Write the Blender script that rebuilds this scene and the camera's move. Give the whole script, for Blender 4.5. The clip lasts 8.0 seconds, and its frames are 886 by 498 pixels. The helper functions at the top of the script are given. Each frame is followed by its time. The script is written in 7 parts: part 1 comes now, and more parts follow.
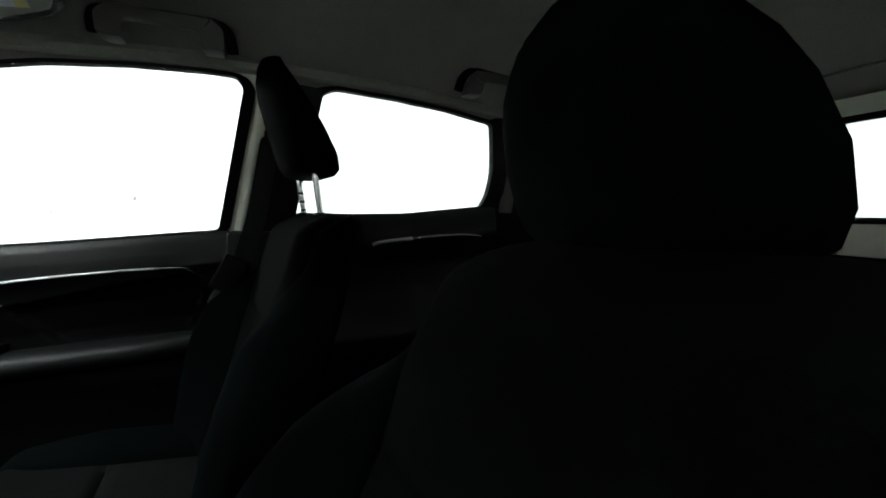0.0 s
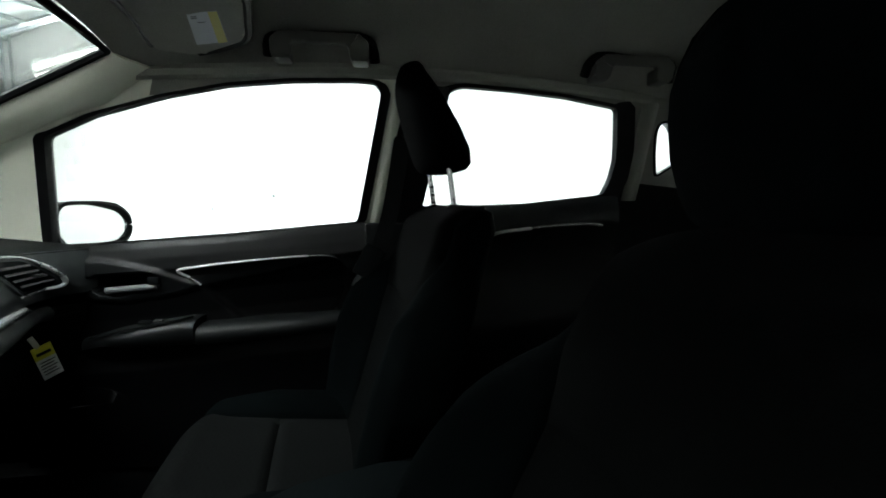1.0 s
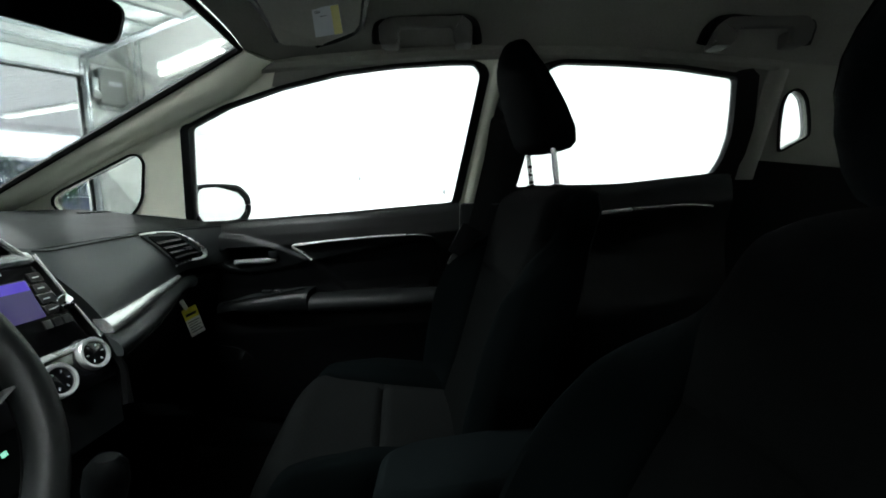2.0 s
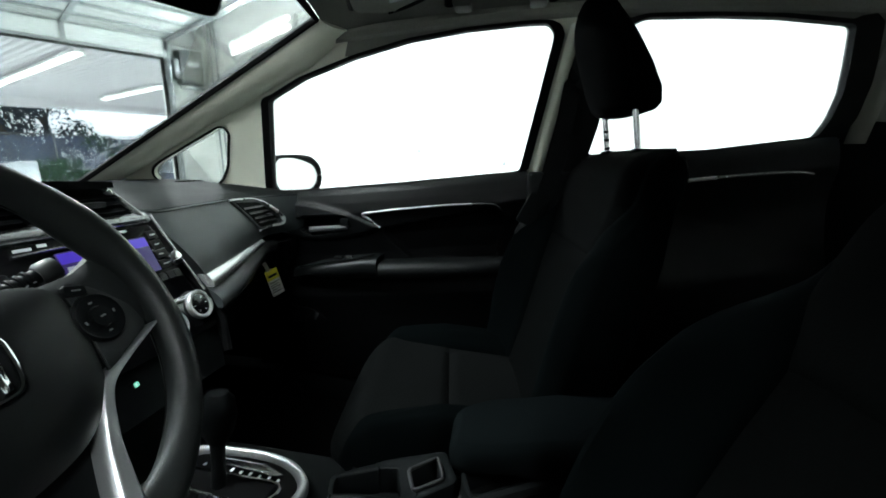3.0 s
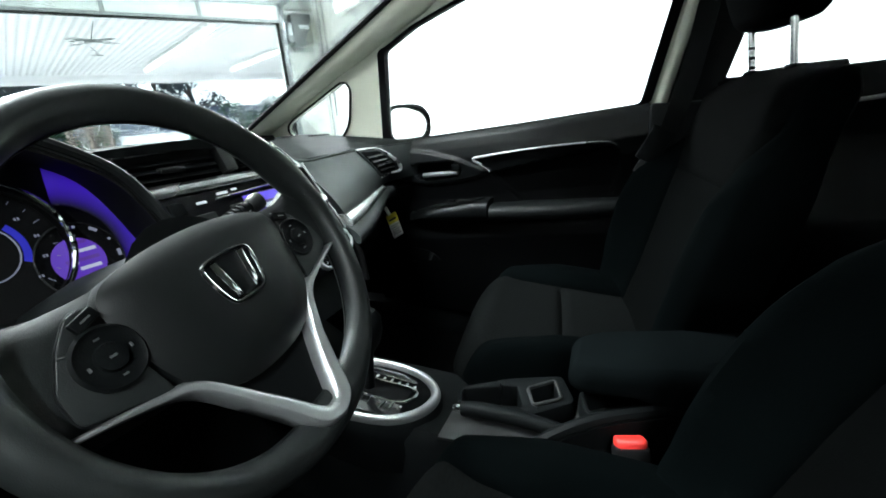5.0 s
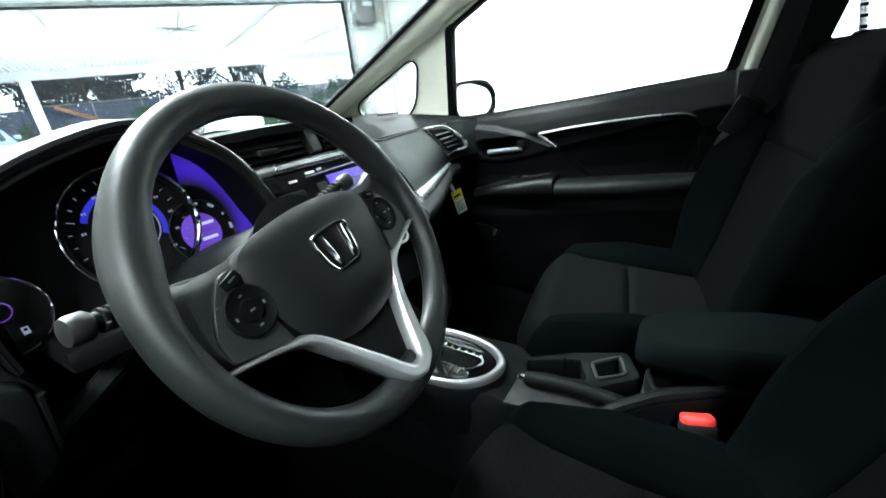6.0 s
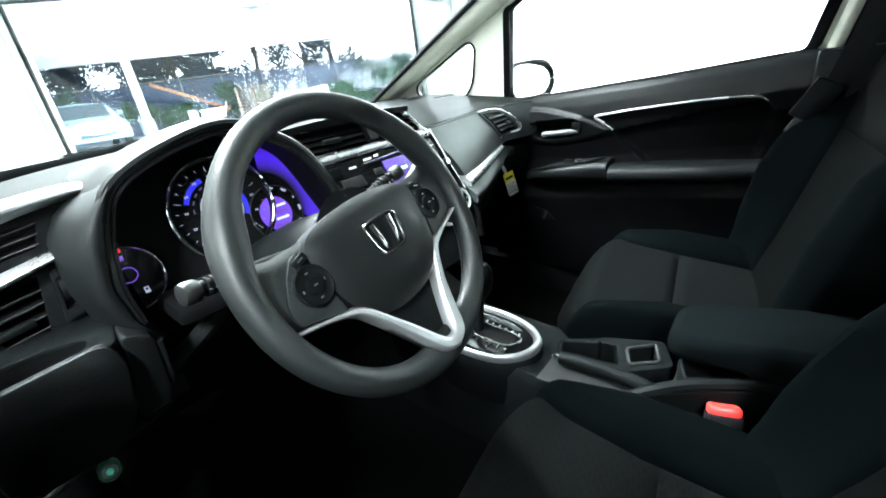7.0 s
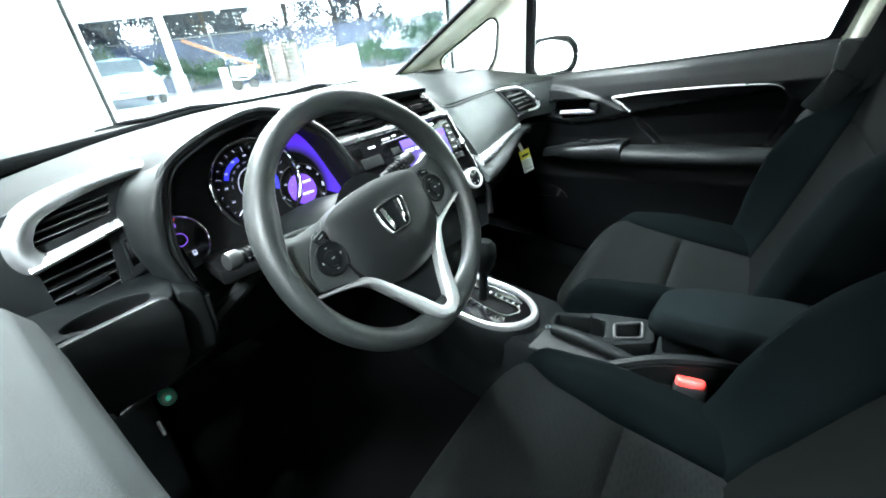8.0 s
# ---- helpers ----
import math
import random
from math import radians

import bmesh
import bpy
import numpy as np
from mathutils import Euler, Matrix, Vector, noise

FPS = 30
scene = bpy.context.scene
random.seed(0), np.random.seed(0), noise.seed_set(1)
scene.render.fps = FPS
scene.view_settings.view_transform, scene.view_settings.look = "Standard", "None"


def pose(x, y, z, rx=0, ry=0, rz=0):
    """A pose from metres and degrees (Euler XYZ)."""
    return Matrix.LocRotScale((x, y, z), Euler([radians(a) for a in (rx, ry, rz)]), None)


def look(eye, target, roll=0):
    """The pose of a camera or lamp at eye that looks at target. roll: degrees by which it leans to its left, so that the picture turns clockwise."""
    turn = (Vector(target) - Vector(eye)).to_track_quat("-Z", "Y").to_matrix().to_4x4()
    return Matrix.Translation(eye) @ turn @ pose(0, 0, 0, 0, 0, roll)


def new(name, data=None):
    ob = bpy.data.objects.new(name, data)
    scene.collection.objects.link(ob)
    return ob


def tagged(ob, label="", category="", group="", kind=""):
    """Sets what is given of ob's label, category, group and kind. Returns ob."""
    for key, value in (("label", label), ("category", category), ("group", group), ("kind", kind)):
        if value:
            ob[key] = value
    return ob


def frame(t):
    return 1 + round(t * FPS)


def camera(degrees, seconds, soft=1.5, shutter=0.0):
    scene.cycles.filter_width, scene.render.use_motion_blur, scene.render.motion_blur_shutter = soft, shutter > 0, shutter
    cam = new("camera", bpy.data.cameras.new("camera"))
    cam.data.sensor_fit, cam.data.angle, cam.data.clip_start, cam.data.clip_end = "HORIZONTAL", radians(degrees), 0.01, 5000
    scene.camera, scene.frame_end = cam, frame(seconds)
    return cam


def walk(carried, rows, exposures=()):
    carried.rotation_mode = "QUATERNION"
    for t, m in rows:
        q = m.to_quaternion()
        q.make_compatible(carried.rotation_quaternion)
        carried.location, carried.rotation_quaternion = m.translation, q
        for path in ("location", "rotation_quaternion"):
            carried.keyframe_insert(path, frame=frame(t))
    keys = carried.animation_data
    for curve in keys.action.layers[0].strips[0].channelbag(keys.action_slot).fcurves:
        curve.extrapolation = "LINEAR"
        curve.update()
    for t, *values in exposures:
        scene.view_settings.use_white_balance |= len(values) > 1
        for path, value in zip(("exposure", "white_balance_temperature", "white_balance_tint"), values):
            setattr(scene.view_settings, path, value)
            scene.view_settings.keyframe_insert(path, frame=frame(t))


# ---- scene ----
cam = camera(94.3, 8.0, soft=1.8)
PATH = [
    (0, (-0.493, -0.528, 1.108), (1.373, -1.231, 0.957), 1.3),
    (0.5, (-0.502, -0.487, 1.108), (1.431, -0.969, 0.928), 0.8),
    (1, (-0.509, -0.452, 1.107), (1.465, -0.702, 0.905), 0.2),
    (1.5, (-0.518, -0.409, 1.113), (1.467, -0.482, 0.877), -0.1),
    (2, (-0.528, -0.386, 1.103), (1.449, -0.29, 0.815), -0.1),
    (3.5, (-0.55, -0.335, 1.082), (1.335, 0.148, 0.621), -1.2),
    (4, (-0.564, -0.327, 1.078), (1.265, 0.298, 0.565), -2.4),
    (4.5, (-0.581, -0.326, 1.071), (1.201, 0.382, 0.502), -3.3),
    (6, (-0.637, -0.323, 1.086), (0.925, 0.711, 0.383), -6.6),
    (6.5, (-0.654, -0.346, 1.097), (0.79, 0.819, 0.352), -7.0),
    (7, (-0.661, -0.374, 1.119), (0.698, 0.867, 0.337), -7.7),
    (7.5, (-0.672, -0.408, 1.141), (0.614, 0.865, 0.29), -7.0),
    (8, (-0.686, -0.445, 1.166), (0.538, 0.846, 0.252), -6.9),
]
EXPOSURES = [(0.0, -1.3, 6500, 10), (2.0, -1.27, 6420, 9.5), (3.5, -1.1, 6250, 8), (4.5, -0.7, 6250, 8), (6.0, -0.02, 6150, 8), (7.0, 0.74, 6100, 7.5), (8.0, 1.40, 6100, 7.5)]
walk(cam, [(t, look(eye, target, roll)) for t, eye, target, roll in PATH], EXPOSURES)

# ---- light ----
world = bpy.data.worlds.new("world")
scene.world = world
world.use_nodes = True
wn = world.node_tree.nodes
sky = wn.new("ShaderNodeTexSky")
sky.sky_type, sky.sun_disc = "NISHITA", False
sky.sun_elevation, sky.sun_rotation = radians(48), radians(20)
world.node_tree.links.new(sky.outputs[0], wn["Background"].inputs[0])
wn["Background"].inputs[1].default_value = 0.15
sun = new("sun", bpy.data.lights.new("sun", "SUN"))
sun.data.energy, sun.data.angle, sun.data.color = 5.0, radians(0.6), (0.93, 0.96, 1.0)
LAMP_WATTS = 640
sun.matrix_world = look((0, 0, 0), (-0.30, -0.65, -1.0))

# ---- materials ----
def mat(name, color, rough=0.5, metal=0.0, grain=0.0, scale=200.0, vary=0.15, blotch=6.0, bump=0.0, spec=0.5, coat=0.0, sheen=0.0):
    """A surface with variation at two scales: fine grain with relief, and wide soft blotches of wear."""
    m = bpy.data.materials.new(name)
    m.use_nodes = True
    n, l = m.node_tree.nodes, m.node_tree.links
    b = n["Principled BSDF"]
    b.inputs["Metallic"].default_value = metal
    b.inputs["Specular IOR Level"].default_value = spec
    b.inputs["Coat Weight"].default_value = coat
    b.inputs["Sheen Weight"].default_value = sheen
    co = n.new("ShaderNodeTexCoord")
    big = n.new("ShaderNodeTexNoise")
    big.inputs["Scale"].default_value, big.inputs["Detail"].default_value = blotch, 4
    fine = n.new("ShaderNodeTexNoise")
    fine.inputs["Scale"].default_value, fine.inputs["Detail"].default_value = scale, 2
    l.new(co.outputs["Object"], big.inputs["Vector"])
    l.new(co.outputs["Object"], fine.inputs["Vector"])
    ramp = n.new("ShaderNodeMapRange")
    ramp.inputs["From Min"].default_value, ramp.inputs["From Max"].default_value = 0.3, 0.7
    ramp.inputs["To Min"].default_value, ramp.inputs["To Max"].default_value = 1 - vary, 1 + vary
    l.new(big.outputs["Fac"], ramp.inputs["Value"])
    gr = n.new("ShaderNodeMapRange")
    gr.inputs["From Min"].default_value, gr.inputs["From Max"].default_value = 0.3, 0.7
    gr.inputs["To Min"].default_value, gr.inputs["To Max"].default_value = 1 - grain, 1 + grain
    l.new(fine.outputs["Fac"], gr.inputs["Value"])
    mul = n.new("ShaderNodeMath")
    mul.operation = "MULTIPLY"
    l.new(ramp.outputs["Result"], mul.inputs[0])
    l.new(gr.outputs["Result"], mul.inputs[1])
    tint = n.new("ShaderNodeVectorMath")
    tint.operation = "SCALE"
    tint.inputs[0].default_value = color
    l.new(mul.outputs[0], tint.inputs["Scale"])
    l.new(tint.outputs["Vector"], b.inputs["Base Color"])
    rr = n.new("ShaderNodeMapRange")
    rr.inputs["To Min"].default_value, rr.inputs["To Max"].default_value = max(rough - 0.08, 0.02), min(rough + 0.08, 1)
    l.new(big.outputs["Fac"], rr.inputs["Value"])
    l.new(rr.outputs["Result"], b.inputs["Roughness"])
    if bump:
        bp = n.new("ShaderNodeBump")
        bp.inputs["Strength"].default_value, bp.inputs["Distance"].default_value = bump, 0.0006
        l.new(fine.outputs["Fac"], bp.inputs["Height"])
        l.new(bp.outputs["Normal"], b.inputs["Normal"])
    return m


def fabric(name, color, dark, pitch=0.006):
    """Woven seat cloth: a dashed weave in two directions with its relief."""
    m = mat(name, color, 0.95, grain=0.35, scale=500, vary=0.12, bump=0.5, spec=0.015)
    n, l = m.node_tree.nodes, m.node_tree.links
    b = n["Principled BSDF"]
    co = n.new("ShaderNodeTexCoord")
    sp = n.new("ShaderNodeSeparateXYZ")
    l.new(co.outputs["Object"], sp.inputs[0])
    up = n.new("ShaderNodeMath")
    up.operation = "ADD"
    l.new(sp.outputs["Y"], up.inputs[0])
    l.new(sp.outputs["Z"], up.inputs[1])
    def maths(op, a, second=None):
        k = n.new("ShaderNodeMath")
        k.operation = op
        l.new(a, k.inputs[0])
        if second is not None:
            if isinstance(second, (int, float)):
                k.inputs[1].default_value = second
            else:
                l.new(second, k.inputs[1])
        return k.outputs[0]
    wob = n.new("ShaderNodeTexNoise")
    wob.inputs["Scale"].default_value, wob.inputs["Detail"].default_value = 90.0, 2
    l.new(co.outputs["Object"], wob.inputs["Vector"])
    v = maths("DIVIDE", up.outputs[0], pitch)
    u = maths("ADD", maths("DIVIDE", sp.outputs["X"], pitch * 2.9), maths("MULTIPLY", maths("FLOOR", v), 0.5))
    u = maths("ADD", u, maths("MULTIPLY", wob.outputs["Fac"], 0.5))
    dash = maths("MULTIPLY", maths("LESS_THAN", maths("FRACT", u), 0.55), maths("LESS_THAN", maths("FRACT", v), 0.55))
    cut = maths("MULTIPLY", dash, maths("ADD", maths("MULTIPLY", wob.outputs["Fac"], 1.2), 0.15))
    old = b.inputs["Base Color"].links[0].from_socket
    mx = n.new("ShaderNodeMix")
    mx.data_type = "RGBA"
    mx.inputs[7].default_value = (*dark, 1)
    l.new(cut, mx.inputs[0])
    l.new(old, mx.inputs[6])
    l.new(mx.outputs[2], b.inputs["Base Color"])
    return m


def glow(name, color, strength):
    m = bpy.data.materials.new(name)
    m.use_nodes = True
    b = m.node_tree.nodes["Principled BSDF"]
    b.inputs["Base Color"].default_value = (0.02, 0.02, 0.02, 1)
    b.inputs["Roughness"].default_value = 0.2
    b.inputs["Emission Color"].default_value = (*color, 1)
    b.inputs["Emission Strength"].default_value = strength
    return m


def pane(name, tint=(1, 1, 1), gloss=0.06):
    m = bpy.data.materials.new(name)
    m.use_nodes = True
    n, l = m.node_tree.nodes, m.node_tree.links
    n.remove(n["Principled BSDF"])
    a, g, x, f = n.new("ShaderNodeBsdfTransparent"), n.new("ShaderNodeBsdfGlossy"), n.new("ShaderNodeMixShader"), n.new("ShaderNodeFresnel")
    a.inputs[0].default_value = (*tint, 1)
    g.inputs["Roughness"].default_value = 0.02
    f.inputs["IOR"].default_value = 1.45
    k = n.new("ShaderNodeMath")
    k.operation = "MULTIPLY"
    k.inputs[1].default_value = gloss * 10
    l.new(f.outputs[0], k.inputs[0])
    l.new(k.outputs[0], x.inputs[0])
    l.new(a.outputs[0], x.inputs[1])
    l.new(g.outputs[0], x.inputs[2])
    l.new(x.outputs[0], n["Material Output"].inputs[0])
    return m


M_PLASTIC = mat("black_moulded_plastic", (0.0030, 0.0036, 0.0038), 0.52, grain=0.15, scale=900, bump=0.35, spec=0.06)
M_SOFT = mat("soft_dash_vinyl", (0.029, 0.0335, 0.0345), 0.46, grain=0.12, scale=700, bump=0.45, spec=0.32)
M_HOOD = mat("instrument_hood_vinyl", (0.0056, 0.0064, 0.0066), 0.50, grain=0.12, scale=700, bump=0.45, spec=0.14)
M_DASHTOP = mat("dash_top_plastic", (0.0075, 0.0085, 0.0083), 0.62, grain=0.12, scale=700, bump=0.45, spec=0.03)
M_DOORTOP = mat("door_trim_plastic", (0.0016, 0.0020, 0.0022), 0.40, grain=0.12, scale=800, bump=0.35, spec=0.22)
# Shaded and lit copies of the door plastic, for its recesses and its shell.
M_DOORLOW = mat("shade_black_plastic", (0.0004, 0.0005, 0.0006), 0.50, grain=0.12, scale=800, bump=0.35, spec=0.04)
M_DOORSHELL = mat("lit_grey_door_plastic", (0.0026, 0.0031, 0.0033), 0.45, grain=0.12, scale=800, bump=0.35, spec=0.16)
M_COVER = mat("grey_pillar_plastic", (0.006, 0.0064, 0.007), 0.55, grain=0.1, scale=800, bump=0.3, spec=0.15)
M_GLOSS = mat("piano_black", (0.006, 0.006, 0.007), 0.12, vary=0.05, coat=0.4)
M_RUBBER = mat("black_rubber", (0.0030, 0.0031, 0.0034), 0.7, grain=0.1, spec=0.08)
M_WHEEL = mat("steering_wheel_urethane", (0.0100, 0.0115, 0.0115), 0.44, grain=0.12, scale=1100, bump=0.3, spec=0.34)
M_PAD = mat("hub_pad_urethane", (0.0046, 0.0054, 0.0055), 0.47, grain=0.12, scale=1100, bump=0.3, spec=0.20)
M_SEAL = mat("matt_black_seal", (0.0022, 0.0024, 0.0025), 0.9, grain=0.1, spec=0.0)
M_SILVER = mat("satin_silver_paint", (0.82, 0.83, 0.83), 0.27, metal=0.80, grain=0.05, scale=1500, vary=0.06)
M_DULL = mat("dull_silver_paint", (0.16, 0.165, 0.165), 0.4, metal=0.5, grain=0.05, scale=1500, vary=0.06)
M_CHROME = mat("chrome", (0.80, 0.81, 0.82), 0.10, metal=1.0, vary=0.04)
M_STEEL = mat("brushed_steel", (0.55, 0.55, 0.56), 0.25, metal=1.0, grain=0.1, vary=0.08)
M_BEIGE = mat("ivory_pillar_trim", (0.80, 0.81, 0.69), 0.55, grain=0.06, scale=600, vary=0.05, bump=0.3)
# Darkened copy of the ivory trim: the shade at the rear, as colour.
M_BEIGESHADE = mat("shaded_ivory_rear_trim", (0.15, 0.15, 0.13), 0.65, grain=0.06, scale=600, vary=0.05, bump=0.3)
M_LINER = mat("woven_headliner", (0.19, 0.19, 0.17), 0.95, grain=0.15, scale=450, vary=0.06, bump=0.4, spec=0.1)
M_HANDLE = mat("grab_handle_plastic", (0.055, 0.055, 0.05), 0.6, grain=0.1, scale=600, vary=0.06, bump=0.3, spec=0.3)
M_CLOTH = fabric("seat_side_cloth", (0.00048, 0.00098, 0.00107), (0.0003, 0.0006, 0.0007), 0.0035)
# One patterned cloth in two tones: backrest darkened as shaded, cushion lightened as lit.
M_INSERT = fabric("shaded_seat_cloth", (0.0009, 0.0011, 0.0011), (0.0004, 0.0005, 0.0005), 0.0050)
M_CUSHION = fabric("lit_seat_cloth", (0.0031, 0.0035, 0.0035), (0.0008, 0.0009, 0.0009), 0.0075)
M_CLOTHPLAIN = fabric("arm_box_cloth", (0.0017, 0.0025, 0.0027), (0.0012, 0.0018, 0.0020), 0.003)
M_CARPET = mat("black_carpet", (0.0007, 0.0007, 0.0008), 1.0, grain=0.4, scale=400, bump=0.8, spec=0.05)
M_BELT = mat("seat_belt_webbing", (0.0055, 0.0060, 0.0062), 0.8, grain=0.25, scale=600, bump=0.3, spec=0.1)
M_GLASS = pane("window_glass", (0.93, 0.96, 0.95))
M_MIRROR = mat("mirror_silvering", (0.92, 0.93, 0.93), 0.02, metal=1.0, vary=0.0)
M_RED = mat("red_release_button", (0.62, 0.022, 0.018), 0.38, vary=0.08)
M_YELLOW = mat("yellow_label", (0.80, 0.72, 0.05), 0.5, vary=0.08)
M_PAPER = mat("white_label_paper", (0.78, 0.79, 0.78), 0.6, vary=0.05)
M_SATIN = mat("satin_grey_metal", (0.50, 0.51, 0.52), 0.30, metal=0.85, grain=0.05, scale=1500, vary=0.06)
# White paper and yellow print at half value: the visor label's shade, as colour.
M_VISORPAPER = mat("shaded_label_paper", (0.36, 0.38, 0.42), 0.6, vary=0.05)
M_VISORYELLOW = mat("shaded_yellow_label", (0.38, 0.34, 0.06), 0.5, vary=0.08)
M_VENTSATIN = mat("dull_satin_trim_paint", (0.11, 0.113, 0.116), 0.38, metal=0.6, grain=0.05, scale=1500, vary=0.06)
M_MARK = mat("white_printed_mark", (0.7, 0.72, 0.74), 0.5)
M_VIOLET = glow("screen_violet", (0.24, 0.15, 0.85), 0.27)
M_BLUE = glow("screen_blue_bar", (0.13, 0.06, 1.0), 1.0)
M_GAUGEBLUE = glow("gauge_blue", (0.03, 0.03, 0.9), 0.6)
M_GAUGEVIO = glow("gauge_violet", (0.30, 0.12, 0.9), 0.4)
M_WHITELED = glow("gauge_white", (0.75, 0.8, 1), 0.8)
M_REDLED = glow("gauge_red", (0.9, 0.02, 0.02), 0.9)
M_GREENLED = glow("button_green", (0.05, 0.6, 0.35), 0.16)
M_LAMPGREEN = glow("indicator_green_white", (0.35, 1.0, 0.72), 2.2)
M_SOFTLED = glow("gauge_soft_white", (0.7, 0.75, 1), 0.35)
M_DIMLED = glow("gauge_dim_white", (0.6, 0.65, 1), 0.08)
M_TRIP = glow("trip_display_violet", (0.24, 0.09, 1.0), 0.55)


def crescent(name, colour, centre, radii, strength):
    """An emitting band for reflected display light, fading towards both of its rims."""
    m = glow(name, colour, strength)
    n, l = m.node_tree.nodes, m.node_tree.links
    g, d, r = n.new("ShaderNodeNewGeometry"), n.new("ShaderNodeVectorMath"), n.new("ShaderNodeMapRange")
    flat = n.new("ShaderNodeVectorMath")
    flat.operation, d.operation = "MULTIPLY", "DISTANCE"
    flat.inputs[1].default_value = (1, 0, 1)
    d.inputs[1].default_value = (centre[0], 0, centre[1])
    r.inputs["From Min"].default_value, r.inputs["From Max"].default_value = radii
    r.inputs["To Min"].default_value, r.inputs["To Max"].default_value = 0, 3.14159
    s, p, k = n.new("ShaderNodeMath"), n.new("ShaderNodeMath"), n.new("ShaderNodeMath")
    s.operation, p.operation, k.operation = "SINE", "POWER", "MULTIPLY"
    p.inputs[1].default_value, k.inputs[1].default_value = 1.3, strength
    l.new(g.outputs["Position"], flat.inputs[0])
    l.new(flat.outputs[0], d.inputs[0])
    l.new(d.outputs["Value"], r.inputs["Value"])
    l.new(r.outputs["Result"], s.inputs[0])
    l.new(s.outputs[0], p.inputs[0])
    l.new(p.outputs[0], k.inputs[0])
    l.new(k.outputs[0], m.node_tree.nodes["Principled BSDF"].inputs["Emission Strength"])
    return m


M_CRESCENT = crescent("crescent_violet", (0.075, 0.018, 0.75), (-.345, .948), (.056, .110), 0.62)
M_LEDGE = mat("grey_door_ledge_plastic", (0.0095, 0.0107, 0.0107), 0.70, grain=0.1, scale=800, bump=0.3, spec=0.03)
M_GREENRING = glow("button_green_ring", (0.04, 0.30, 0.17), 0.02)
M_WALL = mat("white_painted_block", (0.80, 0.80, 0.785), 0.6, grain=0.06, scale=60, vary=0.05, blotch=1.5, bump=0.5)
M_GREYWALL = mat("grey_plaster", (0.74, 0.76, 0.74), 0.8, grain=0.12, scale=40, vary=0.2, blotch=2)
M_CONCRETE = mat("shop_concrete", (0.33, 0.33, 0.32), 0.6, grain=0.15, scale=60, vary=0.2, blotch=0.8, bump=0.4)
M_YARD = mat("pale_concrete_yard", (0.66, 0.68, 0.70), 0.85, grain=0.12, scale=30, vary=0.18, blotch=0.4)
M_PANELDOOR = mat("white_door_panel", (0.80, 0.84, 0.82), 0.45, grain=0.03, vary=0.06, blotch=2)
M_GALV = mat("galvanised_steel", (0.36, 0.38, 0.39), 0.42, metal=0.7, grain=0.15, scale=80, vary=0.15)
M_CORRUG = mat("white_corrugated_metal", (0.80, 0.78, 0.78), 0.5, grain=0.04, vary=0.08, blotch=1)
M_TUBE = glow("fluorescent_tube", (1.0, 1.0, 0.98), 12.0)
M_OPENER = mat("grey_opener_case", (0.10, 0.11, 0.11), 0.5, vary=0.15)
M_BOARD = mat("pale_grey_board", (0.42, 0.44, 0.43), 0.7, grain=0.2, scale=30, vary=0.3, blotch=5)
M_SKY = glow("hazy_bright_sky", (0.86, 0.93, 1.0), 9.0)
# Leaf colour shifted to blue, with the bright haze of the yard mixed in.
M_LEAF = mat("hazed_tree_leaves", (0.036, 0.058, 0.085), 0.7, grain=0.3, scale=3, vary=0.4, blotch=0.7)
M_BUSH = mat("bush_leaves", (0.03, 0.10, 0.045), 0.7, grain=0.3, scale=3, vary=0.4, blotch=1)
M_BARK = mat("bark", (0.09, 0.07, 0.05), 0.9, grain=0.4, scale=30, vary=0.3)
M_FENCE = mat("dark_privacy_slats", (0.09, 0.13, 0.235), 0.7, grain=0.2, scale=20, vary=0.25, blotch=1)
M_POST = mat("white_post_paint", (0.75, 0.76, 0.74), 0.6, vary=0.1)
M_CARPAINT = mat("pale_silver_blue_paint", (0.42, 0.66, 0.82), 0.25, metal=0.3, vary=0.05, coat=0.5)
M_DARKGLASS = mat("dark_car_glass", (0.06, 0.09, 0.11), 0.08, vary=0.1)
M_TYRE = mat("tyre", (0.02, 0.02, 0.02), 0.85)
M_WOOD = mat("weathered_pallet_wood", (0.17, 0.145, 0.13), 0.85, grain=0.3, scale=30, vary=0.25, blotch=5)
M_RUST = mat("orange_rusty_steel", (0.45, 0.22, 0.12), 0.8, grain=0.3, scale=20, vary=0.3)
M_BODY = mat("car_body_paint", (0.05, 0.05, 0.055), 0.3, vary=0.05, coat=0.6)
M_PALE = mat("pale_plastic_sheet", (0.62, 0.66, 0.70), 0.7, vary=0.2, blotch=2)
M_STALK = mat("grey_stalk_plastic", (0.012, 0.0124, 0.0126), 0.45, grain=0.1, scale=900, bump=0.3, spec=0.3)


# ---- mesh helpers ----
def V(*a):
    return Vector(a)


def to_mesh(bm, name, material, angle=40):
    bmesh.ops.recalc_face_normals(bm, faces=bm.faces)
    lim = radians(angle)
    for f in bm.faces:
        f.smooth = True
    for e in bm.edges:
        if len(e.link_faces) == 2 and e.calc_face_angle(0) > lim:
            e.smooth = False
    me = bpy.data.meshes.new(name)
    bm.to_mesh(me)
    bm.free()
    me.materials.append(material)
    return me


def part(name, bm, material, parent=None, label="", angle=40):
    ob = new(name, to_mesh(bm, name, material, angle))
    if parent is not None:
        ob.parent = parent
    if label:
        tagged(ob, label)
    return ob


def thing(name, label, category, group="", kind="", at=(0, 0, 0)):
    e = new(name)
    e.empty_display_size = 0.05
    e.location = at
    return tagged(e, label, category, group, kind)


